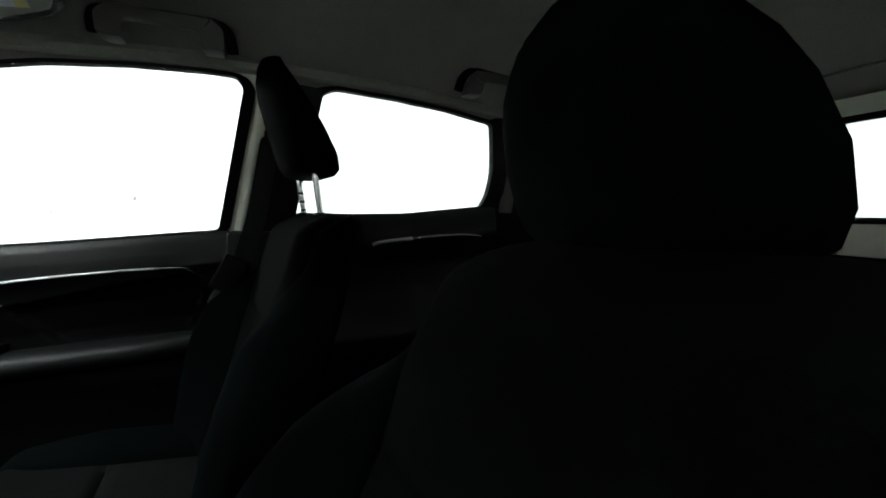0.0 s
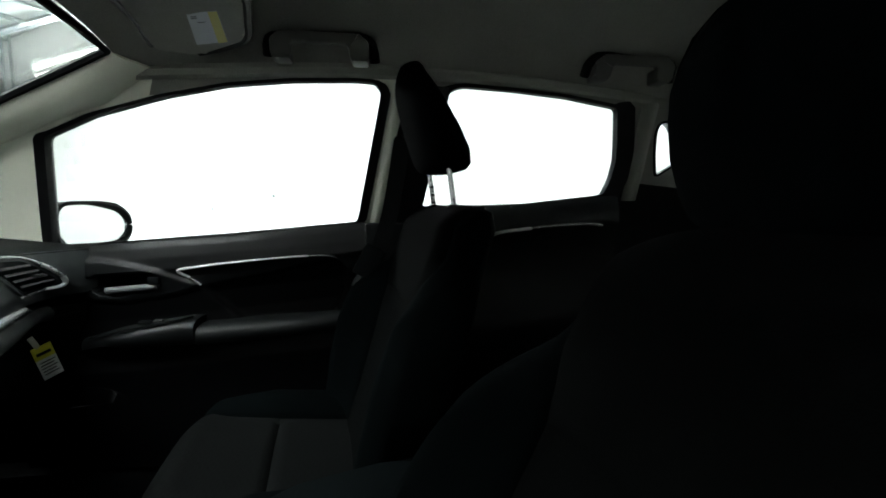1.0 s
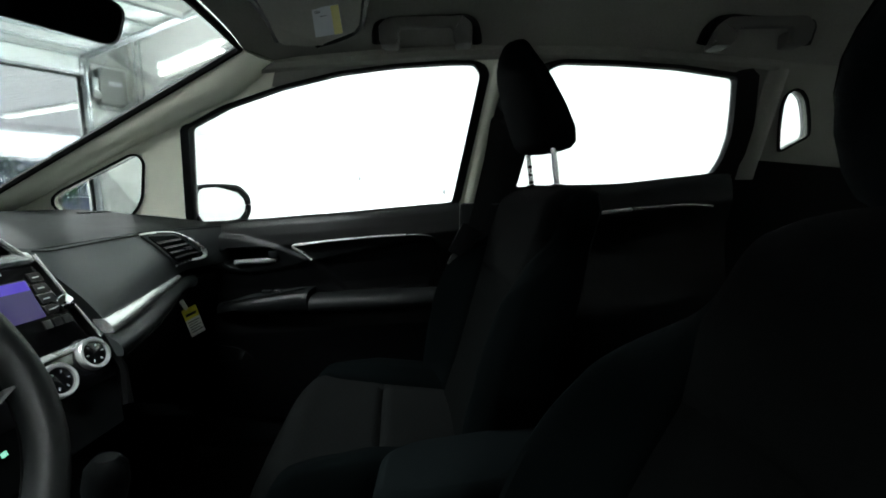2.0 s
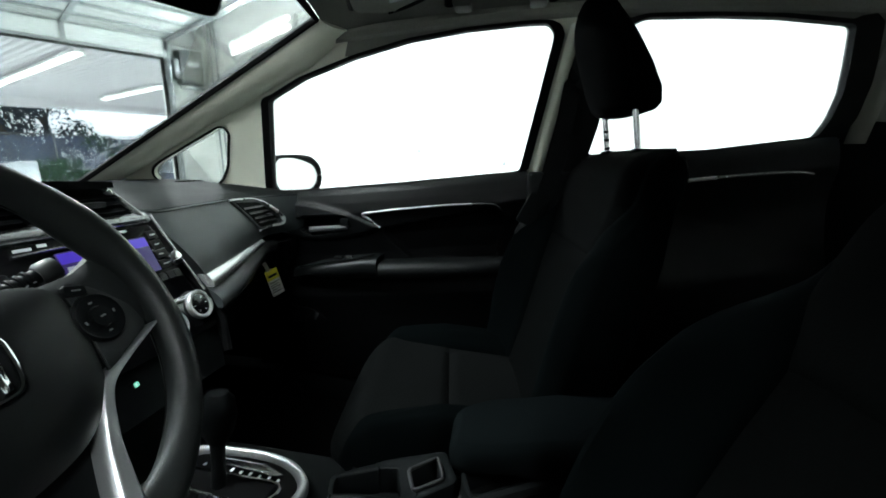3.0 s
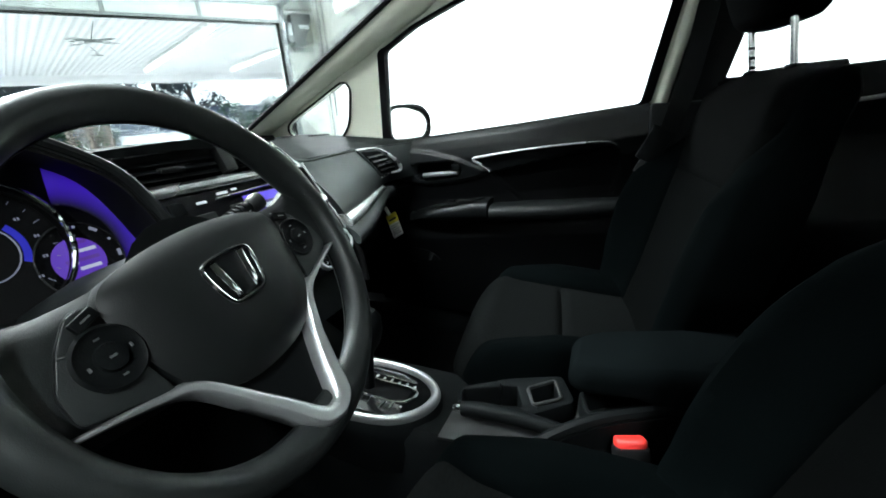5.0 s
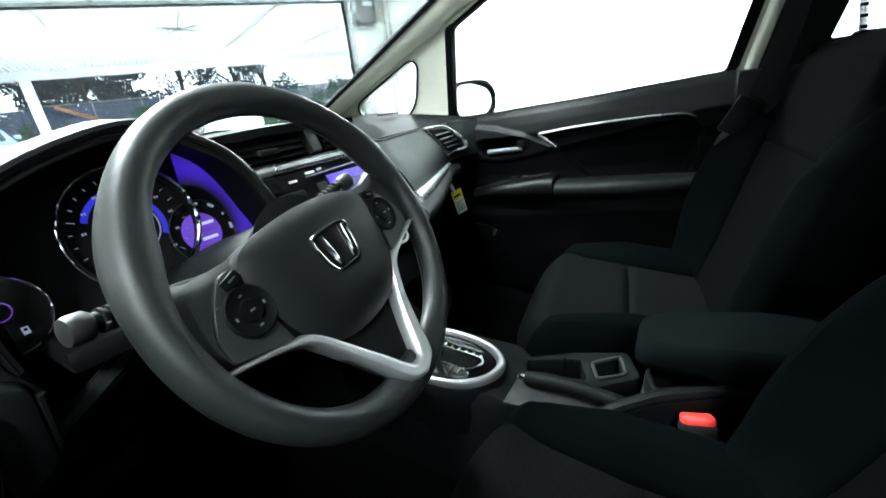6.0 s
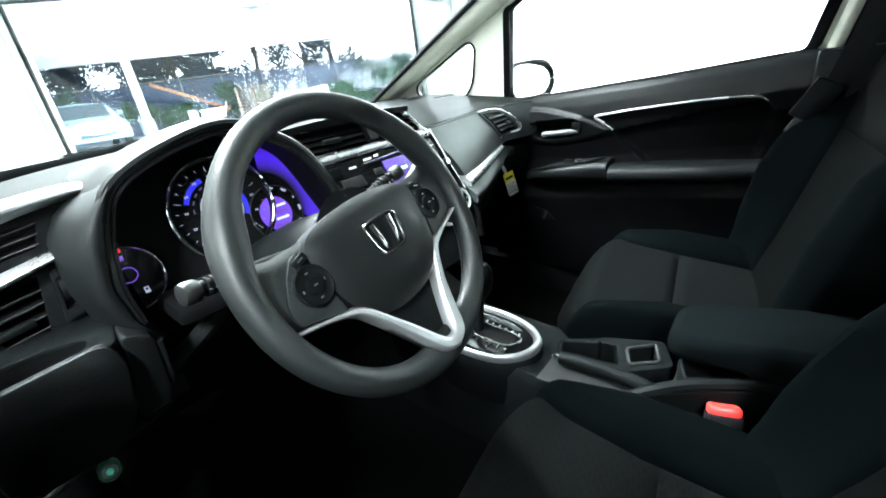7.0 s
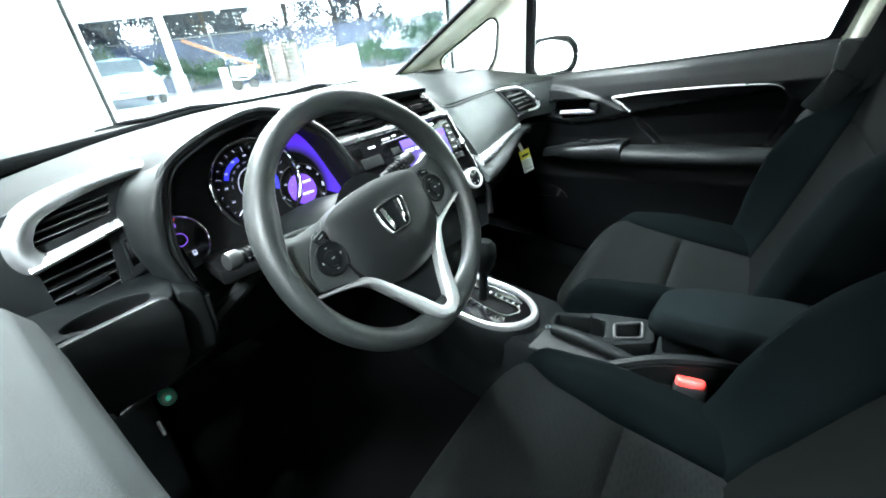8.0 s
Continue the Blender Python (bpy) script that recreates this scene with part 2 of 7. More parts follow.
def single(name, bm, material, label, category, group="", kind="", angle=40):
    return tagged(part(name, bm, material, None, "", angle), label, category, group, kind)


def join(*bms):
    out = bmesh.new()
    for b in bms:
        me = bpy.data.meshes.new("tmp")
        b.to_mesh(me)
        b.free()
        out.from_mesh(me)
        bpy.data.meshes.remove(me)
    return out


def moved(bm, m):
    bmesh.ops.transform(bm, matrix=m, verts=bm.verts)
    return bm


def box(x0, x1, y0, y1, z0, z1, r=0.0, seg=2):
    bm = bmesh.new()
    bmesh.ops.create_cube(bm, size=1)
    for v in bm.verts:
        v.co = V((x0 + x1) / 2 + v.co.x * (x1 - x0), (y0 + y1) / 2 + v.co.y * (y1 - y0), (z0 + z1) / 2 + v.co.z * (z1 - z0))
    if r:
        bmesh.ops.bevel(bm, geom=bm.edges[:], offset=r, segments=seg, profile=0.5, affect="EDGES")
    return bm


def tube(path, radius, n=10, closed=False, squash=1.0):
    """A round bar along a line of points; radius: a number or a list, one for each point."""
    pts = [Vector(p) for p in path]
    bm = bmesh.new()
    rings, k = [], len(pts)
    up = V(0, 0, 1)
    for i, p in enumerate(pts):
        a = pts[(i - 1) % k] if (closed or i > 0) else p
        b = pts[(i + 1) % k] if (closed or i < k - 1) else p
        t = (b - a).normalized()
        side = t.cross(up)
        if side.length < 1e-3:
            side = t.cross(V(0, 1, 0))
        side.normalize()
        nor = side.cross(t).normalized()
        r = radius[i] if isinstance(radius, (list, tuple)) else radius
        rings.append([bm.verts.new(p + side * r * math.cos(2 * math.pi * j / n) + nor * r * squash * math.sin(2 * math.pi * j / n)) for j in range(n)])
    for i in range(k if closed else k - 1):
        a, b = rings[i], rings[(i + 1) % k]
        for j in range(n):
            bm.faces.new((a[j], a[(j + 1) % n], b[(j + 1) % n], b[j]))
    if not closed:
        bm.faces.new(rings[0][::-1])
        bm.faces.new(rings[-1])
    return bm


def lathe(profile, n=24):
    """Turned about z: profile points of (radius, height)."""
    bm = bmesh.new()
    rings = [[bm.verts.new((r * math.cos(2 * math.pi * j / n), r * math.sin(2 * math.pi * j / n), z)) for j in range(n)] for r, z in profile]
    for a, b in zip(rings, rings[1:]):
        for j in range(n):
            bm.faces.new((a[j], a[(j + 1) % n], b[(j + 1) % n], b[j]))
    bm.faces.new(rings[0][::-1])
    bm.faces.new(rings[-1])
    return bm


def slab(top, low, nu, nv):
    """A solid between two surfaces given as functions of u and v in 0..1."""
    bm = bmesh.new()
    g = [[[bm.verts.new(f(i / nu, j / nv)) for j in range(nv + 1)] for i in range(nu + 1)] for f in (top, low)]
    for i in range(nu):
        for j in range(nv):
            bm.faces.new((g[0][i][j], g[0][i + 1][j], g[0][i + 1][j + 1], g[0][i][j + 1]))
            bm.faces.new((g[1][i][j], g[1][i][j + 1], g[1][i + 1][j + 1], g[1][i + 1][j]))
    rim = [(i, 0) for i in range(nu)] + [(nu, j) for j in range(nv)] + [(i, nv) for i in range(nu, 0, -1)] + [(0, j) for j in range(nv, 0, -1)]
    for a, b in zip(rim, rim[1:] + rim[:1]):
        bm.faces.new((g[0][a[0]][a[1]], g[1][a[0]][a[1]], g[1][b[0]][b[1]], g[0][b[0]][b[1]]))
    return bm


def loft(rings, closed=True, caps=True):
    bm = bmesh.new()
    vs = [[bm.verts.new(p) for p in r] for r in rings]
    n = len(vs[0])
    for a, b in zip(vs, vs[1:]):
        for j in range(n if closed else n - 1):
            bm.faces.new((a[j], a[(j + 1) % n], b[(j + 1) % n], b[j]))
    if caps:
        bm.faces.new(vs[0][::-1])
        bm.faces.new(vs[-1])
    return bm


def plate(outline, depth, place, bevel=0.0, holes=()):
    """A flat piece cut to an outline, with holes; place turns (a, b, d) into a point of the scene."""
    bm = bmesh.new()
    loops = [outline, *holes]
    edges = []
    for lp in loops:
        vs = [bm.verts.new((a, b, 0)) for a, b in lp]
        edges += [bm.edges.new((vs[i], vs[(i + 1) % len(vs)])) for i in range(len(vs))]
    bmesh.ops.triangle_fill(bm, edges=edges, use_beauty=True, use_dissolve=False)
    bmesh.ops.recalc_face_normals(bm, faces=bm.faces)
    ext = bmesh.ops.extrude_face_region(bm, geom=bm.faces[:])
    for v in [g for g in ext["geom"] if isinstance(g, bmesh.types.BMVert)]:
        v.co.z = depth
    if bevel:
        rim = [e for e in bm.edges if len(e.link_faces) == 2 and e.calc_face_angle(0) > radians(60) and abs(e.verts[0].co.z - e.verts[1].co.z) < 1e-6]
        bmesh.ops.bevel(bm, geom=rim, offset=bevel, segments=2, profile=0.5, affect="EDGES")
    for v in bm.verts:
        v.co = place(v.co.x, v.co.y, v.co.z)
    return bm


def smooth_line(pts, n=6, closed=False):
    """A rounded line through the points."""
    pts = [Vector(p) for p in pts]
    out, k = [], len(pts)
    for i in range(k if closed else k - 1):
        p0, p1, p2, p3 = (pts[(i + d) % k] if closed else pts[min(max(i + d, 0), k - 1)] for d in (-1, 0, 1, 2))
        for s in range(n):
            t = s / n
            out.append(0.5 * (2 * p1 + (p2 - p0) * t + (2 * p0 - 5 * p1 + 4 * p2 - p3) * t * t + (3 * p1 - p0 - 3 * p2 + p3) * t ** 3))
    if not closed:
        out.append(pts[-1])
    return out


def rounded(outline, r=0.02, n=4):
    """The outline with its corners cut round."""
    pts = [Vector(p) for p in outline]
    out = []
    for i, p in enumerate(pts):
        a, b = pts[i - 1] - p, pts[(i + 1) % len(pts)] - p
        k = min(r, a.length * 0.45, b.length * 0.45)
        a, b = p + a.normalized() * k, p + b.normalized() * k
        for s in range(n + 1):
            t = s / n
            out.append(tuple(a * (1 - t) ** 2 + p * 2 * t * (1 - t) + b * t * t))
    return out


def lerp(a, b, t):
    return a + (b - a) * t


def table(x, rows):
    """A number read from rows of (x, value), straight between them."""
    if x <= rows[0][0]:
        return rows[0][1]
    for (a, u), (b, v) in zip(rows, rows[1:]):
        if x <= b:
            return u + (v - u) * (x - a) / (b - a)
    return rows[-1][1]


def smooth_line2(pts, n=5):
    return [(p.x, p.y) for p in smooth_line([V(a, b, 0) for a, b in pts], n)]

# ---- garage, turned against the car ----
GARAGE = Matrix(((0.841, 0.541, 0, 5.47), (-0.541, 0.841, 0, 5.2), (0, 0, 1, 0), (0, 0, 0, 1)))


def garage(bm):
    """From the garage's own axes (u along the door wall, v outwards, z up; the right jamb is the origin) to the scene's."""
    return moved(bm, GARAGE)


single("ground", garage(box(-90, 90, -60, 90, -0.30, -0.006)), M_YARD, "pale concrete yard outside the shop", "ground", kind="structure")
single("floor", garage(box(-9.0, 0.66, -13.0, 0.2, -0.10, 0.0)), M_CONCRETE, "grey sealed concrete shop floor", "floor", kind="structure")
DOOR_L, DOOR_TOP, ROOM_H = -5.79, 3.2, 4.0
wall_front = plate([(-9.0, 0), (DOOR_L, 0), (DOOR_L, DOOR_TOP), (0, DOOR_TOP), (0, 0), (0.65, 0), (0.65, ROOM_H), (-9.0, ROOM_H)], 0.2, lambda a, b, d: V(a, d, b))
single("wall_front", garage(wall_front), M_GREYWALL, "grey plastered shop wall round the door opening", "wall", kind="structure")
wall_right = single("wall_right", garage(box(0.65, 0.85, -13.0, 0.2, 0, ROOM_H)), M_WALL, "white painted concrete block wall", "wall", kind="structure")
single("wall_left", garage(box(-9.2, -9.0, -13.0, 0.2, 0, ROOM_H)), M_WALL, "white painted wall", "wall", kind="structure")
single("wall_back", garage(box(-9.0, 0.65, -13.2, -13.0, 0, ROOM_H)), M_WALL, "white painted wall", "wall", kind="structure")
single("ceiling", garage(box(-9.2, 0.85, -13.2, 0.2, ROOM_H, ROOM_H + 0.15)), M_WALL, "white shop ceiling", "ceiling", kind="structure")
for n, (a, b) in enumerate(((DOOR_L - 0.16, DOOR_L), (0.0, 0.10))):
    single("trim", garage(box(a, b, -0.06, -0.002, 0, DOOR_TOP, 0.01)), M_PANELDOOR if n == 0 else M_GALV, "painted steel door jamb", "door jamb", "door jambs", "structure")


# Dark strips added in place of the shadow along the sides of the jambs.
for u in (DOOR_L + 0.012, -0.012):
    single("trim", garage(box(u - 0.02, u + 0.02, -0.075, -0.008, 0, DOOR_TOP, 0.004)), M_RUBBER, "black strip standing for the shaded side of the door jamb", "weather strip", "weather strips", "structure")


def lamp_tubes(u, v, z, length, along_v, watts, name="fluorescent_light", turn=0):
    """A strip light: a white tray with two tubes, and the light that they give."""
    t = thing(name, "white strip light with two glowing tubes", "light", "strip lights")
    a, b = (0.09, length / 2) if along_v else (length / 2, 0.09)
    m = GARAGE @ pose(u, v, 0, 0, 0, turn) @ Matrix.Translation(V(-u, -v, 0))
    part("tray", moved(box(u - a, u + a, v - b, v + b, z, z + 0.06, 0.01), m), M_POST, t)
    for s in (-0.045, 0.045):
        p = [(u + s, v - b * 0.96, z - 0.02), (u + s, v + b * 0.96, z - 0.02)] if along_v else [(u - a * 0.96, v + s, z - 0.02), (u + a * 0.96, v + s, z - 0.02)]
        part("tube", moved(tube(p, 0.018, 8), m), M_TUBE, t)
    if watts:
        lt = new("light_area", bpy.data.lights.new("light_area", "AREA"))
        lt.data.shape, lt.data.size, lt.data.size_y, lt.data.energy = "RECTANGLE", 2 * a, 2 * b, watts
        lt.data.color = (0.93, 1.0, 0.985)
        lt.matrix_world = GARAGE @ pose(u, v, z - 0.05, 0, 0, turn)
        lt.parent = t
    return t


for v in (-4.4, -7.4, -10.8):
    for u in (-3.3, -6.9):
        lamp_tubes(u, v, 3.8, 2.4, True, LAMP_WATTS * (2.7 if v > -5 else 0.9) * (1 if u > -5 else 0.1))

# strip light on the side wall
wl = thing("wall_light", "long white strip light on the block wall", "light", "strip lights")
part("tray", garage(box(0.58, 0.646, -3.1, -1.3, 2.60, 2.82, 0.015)), M_POST, wl)
part("tube", garage(tube([(0.55, -3.05, 2.66), (0.55, -1.35, 2.66)], 0.02, 8)), M_TUBE, wl)
part("tube", garage(tube([(0.55, -3.05, 2.76), (0.55, -1.35, 2.76)], 0.02, 8)), M_TUBE, wl)

lt = new("light_area", bpy.data.lights.new("light_area", "AREA"))
lt.data.shape, lt.data.size, lt.data.size_y, lt.data.energy = "RECTANGLE", 0.14, 1.7, 470
lt.data.color = (0.93, 1.0, 0.985)
lt.matrix_world = GARAGE @ pose(0.52, -2.2, 2.71, 0, 90, 0)
lt.parent = wl

# conduit and pipes up the corner
for u, v, z0, z1 in ((0.60, -0.35, 0.0, 3.9), (0.61, -0.55, 1.2, 3.9), (0.61, -3.4, 2.9, 3.9)):
    single("conduit", garage(tube([(u, v, z0), (u, v, z1)], 0.016, 8)), M_GALV, "thin galvanised conduit on the wall", "conduit", "conduits")
single("conduit", garage(tube([(0.61, -0.4, 3.25), (0.61, -5.5, 3.38)], 0.014, 8)), M_GALV, "thin galvanised conduit on the wall", "conduit", "conduits")

# sectional overhead door, half of it rolled back under the ceiling
door = thing("overhead_door", "white sectional overhead door raised, with steel struts", "garage door")


def door_line(s):
    """Place on the rolled door, s metres up from its lower edge: v and z."""
    if s < 0.32:
        return -0.14, 2.72 + s
    return -0.17 - (s - 0.32), 2.98 - 0.055 * (s - 0.32)


for i in range(6):
    s0, s1 = (0.002, 0.318) if i == 0 else (0.33 + (i - 1) * 0.62, 0.33 + i * 0.62 - 0.012)
    (v0, z0), (v1, z1) = door_line(s0), door_line(s1)
    d = V(0, v1 - v0, z1 - z0).normalized()
    nrm = V(0, -d.z, d.y) * -1

    def at(u, s, out, v0=v0, z0=z0, d=d, nrm=nrm):
        return V(u, v0, z0) + d * s + nrm * out
    ln = math.hypot(v1 - v0, z1 - z0)
    part("section", garage(slab(lambda a, b: at(lerp(DOOR_L - 0.05, 0.05, a), ln * b, 0.0), lambda a, b: at(lerp(DOOR_L - 0.05, 0.05, a), ln * b, 0.045), 1, 1)), M_PANELDOOR, door)
    for e in (0.02, ln - 0.03):
        part("rail", garage(slab(lambda a, b: at(lerp(DOOR_L - 0.05, 0.05, a), e + 0.035 * b - 0.015, -0.022), lambda a, b: at(lerp(DOOR_L - 0.05, 0.05, a), e + 0.035 * b - 0.015, -0.001), 1, 1)), M_GALV, door)
    for k in range(6):
        u = 0.02 - 1.176 * k
        part("stile", garage(slab(lambda a, b: at(u - 0.03 + 0.06 * a, ln * b, -0.026), lambda a, b: at(u - 0.03 + 0.06 * a, ln * b, -0.002), 1, 1)), M_GALV, door)
part("bottom_seal", garage(box(DOOR_L, 0.0, -0.17, -0.12, 2.685, 2.72, 0.008)), M_RUBBER, door)
for u in (DOOR_L - 0.06, 0.055):
    track = [V(u, -0.16, 0.05), V(u, -0.16, 2.72)] + [V(u, -0.16 - 0.20 * (1 - math.cos(a)), 2.72 + 0.23 * math.sin(a)) for a in (0.4, 0.8, 1.2, 1.57)] + [V(u, -3.6, 2.78)]
    single("door_track", garage(tube(track, 0.022, 6)), M_GALV, "bent galvanised door track", "door track", "door tracks")
single("torsion_shaft", garage(tube([(DOOR_L - 0.2, -0.10, 3.62), (0.45, -0.10, 3.62)], 0.016, 8)), M_GALV, "steel torsion shaft above the door", "shaft")
for u in (-4.2, -1.4):
    single("torsion_spring", garage(tube([(u - 0.5, -0.10, 3.62), (u + 0.5, -0.10, 3.62)], 0.04, 10)), M_GALV, "coiled torsion spring on the shaft", "spring", "torsion springs")

# opener motor on the wall beside the jamb
op = thing("door_opener", "dark grey wall-mounted door opener motor", "door opener")
part("case", garage(box(0.17, 0.50, -0.26, -0.004, 2.36, 2.86, 0.02)), M_OPENER, op)
part("gearbox", garage(box(0.10, 0.20, -0.22, -0.01, 2.42, 2.72, 0.015)), M_GALV, op)
part("nameplate", garage(box(0.28, 0.44, -0.264, -0.259, 2.62, 2.68)), M_MARK, op)
part("chain_wheel", moved(lathe([(0.055, -0.012), (0.06, 0), (0.055, 0.012)], 16), GARAGE @ pose(0.13, -0.25, 2.47, 90, 0, 0)), M_OPENER, op)
part("bracket", garage(box(0.2, 0.52, -0.10, -0.004, 2.30, 2.355, 0.006)), M_GALV, op)
single("mounting_board", garage(box(0.08, 0.60, -0.05, 0.0, 2.95, 3.35, 0.004)), M_BOARD, "weathered mounting board under the shaft", "board")

# wall marks seen through the door windows
for v, z in ((-4.29, 1.085), (-6.05, 1.085), (-5.1, 1.2)):
    single("wall_anchor", garage(box(0.635, 0.652, v - 0.012, v + 0.012, z - 0.018, z + 0.018, 0.004)), M_GALV, "small metal anchor in the white wall", "anchor", "wall anchors")

# canopy outside the opening
cp = thing("canopy", "white corrugated metal canopy roof over the yard", "canopy roof")


def corrugated(a, b, z):
    u = lerp(-11, 9, a)
    k = (u / 0.16) % 1
    rib = 0.0 if k < 0.5 else (0.075 if 0.6 < k < 0.9 else 0.037)
    v = lerp(0.21, 11.8, b)
    return V(u - 0.213 * v + 1.0, v, z + rib + 0.02 * b)


part("roof_sheet", garage(slab(lambda a, b: corrugated(a, b, 3.30), lambda a, b: corrugated(a, b, 3.27), 1250, 1)), M_CORRUG, cp, angle=20)
part("fascia", garage(box(-11, 7, 11.75, 11.95, 3.02, 3.36, 0.01)), M_CORRUG, cp)
for u in (-8.17, 6.3):
    part("post", garage(box(u - 0.13, u + 0.13, 11.6, 11.86, 0.0, 3.05, 0.01)), M_POST, cp, "white square post")
# The lamp at -5.6 is an unseen extra that brightens the canopy's left part.
for u in (-1.27, 1.27, -5.6):
    lamp_tubes(u, 6.0, 3.17, 7.0, True, 5600 if u > -5 else 2400, turn=10.5)
fan = thing("antenna", "thin bare metal aerial hung under the canopy", "aerial")
part("mast", garage(tube([(-2.62, 3.2, 3.30), (-2.75, 3.2, 2.95)], 0.011, 6)), M_OPENER, fan)
part("stem", garage(tube([(-2.75, 3.2, 2.95), (-2.78, 3.2, 2.84), (-2.72, 3.2, 2.78), (-2.70, 3.2, 2.68)], 0.009, 6)), M_OPENER, fan)
part("hub", garage(box(-2.85, -2.65, 3.15, 3.25, 2.925, 2.965, 0.01)), M_OPENER, fan)
for dz, w, turn, off in ((0.03, 0.30, 0.1, -0.08), (0.0, 0.42, -0.5, 0.04), (0.02, 0.36, 0.6, 0.0), (-0.02, 0.40, 1.1, 0.02), (0.01, 0.30, -1.2, 0.0), (-0.25, 0.12, 0.1, 0.02), (-0.17, 0.06, 0.1, 0.0)):
    part("rod", garage(tube([(-2.75 + off - w, 3.2 + w * turn, 2.95 + dz), (-2.75 + off + w, 3.2 - w * turn, 2.95 + dz)], 0.009, 6)), M_OPENER, fan)

# ---- yard ----
fence = thing("fence", "tall chain-link fence with dark privacy slats", "fence")
for k in range(22):
    u = -22 + 2.0 * k
    part("post", garage(tube([(u, 18.0, 0), (u, 18.0, 2.55)], 0.035, 8)), M_GALV, fence)
part("top_rail", garage(tube([(-22, 18.0, 2.5), (22, 18.0, 2.5)], 0.025, 8)), M_GALV, fence)
bm = bmesh.new()
rnd = random.Random(4)
for k in range(540):
    u = -22 + 0.0815 * k
    h = 2.42 + rnd.uniform(-0.04, 0.03)
    q = [bm.verts.new(p) for p in ((u, 18.03, 0.03), (u + 0.072, 18.03 + rnd.uniform(0, 0.01), 0.03), (u + 0.072, 18.03, h), (u, 18.03, h))]
    bm.faces.new(q)
tagged(part("slats", garage(bm), M_FENCE, fence), kind="stuff")
ck = thing("fence_wire", "crossed galvanised chain-link wire", "fence", kind="stuff")
bm = bmesh.new()
for k in range(-16, 240):
    for sg in (1, -1):
        u0 = -22 + 0.18 * k
        a, b = V(u0, 17.99, 0.05), V(u0 + sg * 2.4, 17.99, 2.45)
        q = [bm.verts.new(p) for p in (a + V(-0.005, 0, 0), a + V(0.005, 0, 0), b + V(0.005, 0, 0), b + V(-0.005, 0, 0))]
        bm.faces.new(q)
part("wire", garage(bm), M_GALV, ck)


def leaves(bm, centre, size, count, rnd, leaf=0.16):
    """Small leaf blades in uneven clumps round a centre."""
    for _ in range(count):
        d = V(rnd.gauss(0, 1), rnd.gauss(0, 1), rnd.gauss(0, 1))
        d = d.normalized() * (rnd.random() ** 0.45)
        p = Vector(centre) + V(d.x * size[0], d.y * size[1], d.z * size[2])
        a = V(rnd.gauss(0, 1), rnd.gauss(0, 1), rnd.gauss(0, 1)).normalized() * leaf * rnd.uniform(0.5, 1.2)
        b = a.cross(V(rnd.gauss(0, 1), rnd.gauss(0, 1), rnd.gauss(0, 1))).normalized() * leaf * 0.5
        q = [bm.verts.new(x) for x in (p - a, p + b, p + a, p - b)]
        bm.faces.new(q)


def tree(u, v, h, spread, seed, label):
    rnd = random.Random(seed)
    t = thing("tree", label, "tree", "trees behind the fence")
    wood = [tube([V(u, v, 0), V(u + rnd.uniform(-.2, .2), v, h * 0.3), V(u + rnd.uniform(-.4, .4), v, h * 0.75)], [0.2, 0.15, 0.05], 8)]
    crown = bmesh.new()
    for k in range(16):
        a, up = rnd.uniform(0, 6.28), h * rnd.uniform(0.22, 0.95)
        r = spread * rnd.uniform(0.35, 1.0) * (1.15 - 0.6 * abs(up / h - 0.5))
        tip = V(u + r * math.cos(a), v + 0.7 * r * math.sin(a), up)
        wood.append(tube([V(u, v, up * 0.72), (V(u, v, up * 0.85) + tip) / 2, tip], [0.06, 0.04, 0.015], 6))
        leaves(crown, tip, (spread * 0.54, spread * 0.40, h * 0.14), 430 if u < -5 else 250, rnd, 0.125)
    part("trunk", garage(join(*wood)), M_BARK, t)
    tagged(part("crown", garage(crown), M_LEAF, t), kind="stuff")


for k in range(9):
    tree(-20 + 2.5 * k + (k * 37 % 5) * 0.25, 21.5 + (k * 53 % 7) * 0.6, 5.2 + (k * 29 % 5) * 0.8, 1.9, 30 + k, "leafy green tree behind the fence, sky between its leaves")

for k, (u, v, w, h) in enumerate(((-13.4, 16.6, 1.1, 2.6), (-9.6, 17.0, 0.9, 1.5), (-7.6, 16.6, 1.3, 1.3), (-4.9, 17.0, 1.1, 1.9), (0.6, 17.2, 1.5, 1.2), (2.7, 16.8, 1.6, 2.5), (-1.9, 17.3, 1.0, 1.0))):
    rnd = random.Random(90 + k)
    b = thing("bush", "green leafy bush growing against the fence", "bush", "bushes along the fence")
    st, cr = [], bmesh.new()
    for j in range(9):
        tip = V(u + rnd.uniform(-w, w), v + rnd.uniform(-.4, .4), h * rnd.uniform(0.35, 0.95))
        st.append(tube([V(u + (tip.x - u) * 0.2, v, 0), tip], [0.02, 0.008], 5))
        leaves(cr, tip, (w * 0.45, 0.35, h * 0.28), 170, rnd, 0.09)
    part("stems", garage(join(*st)), M_BARK, b)
    tagged(part("foliage", garage(cr), M_BUSH, b), kind="stuff")


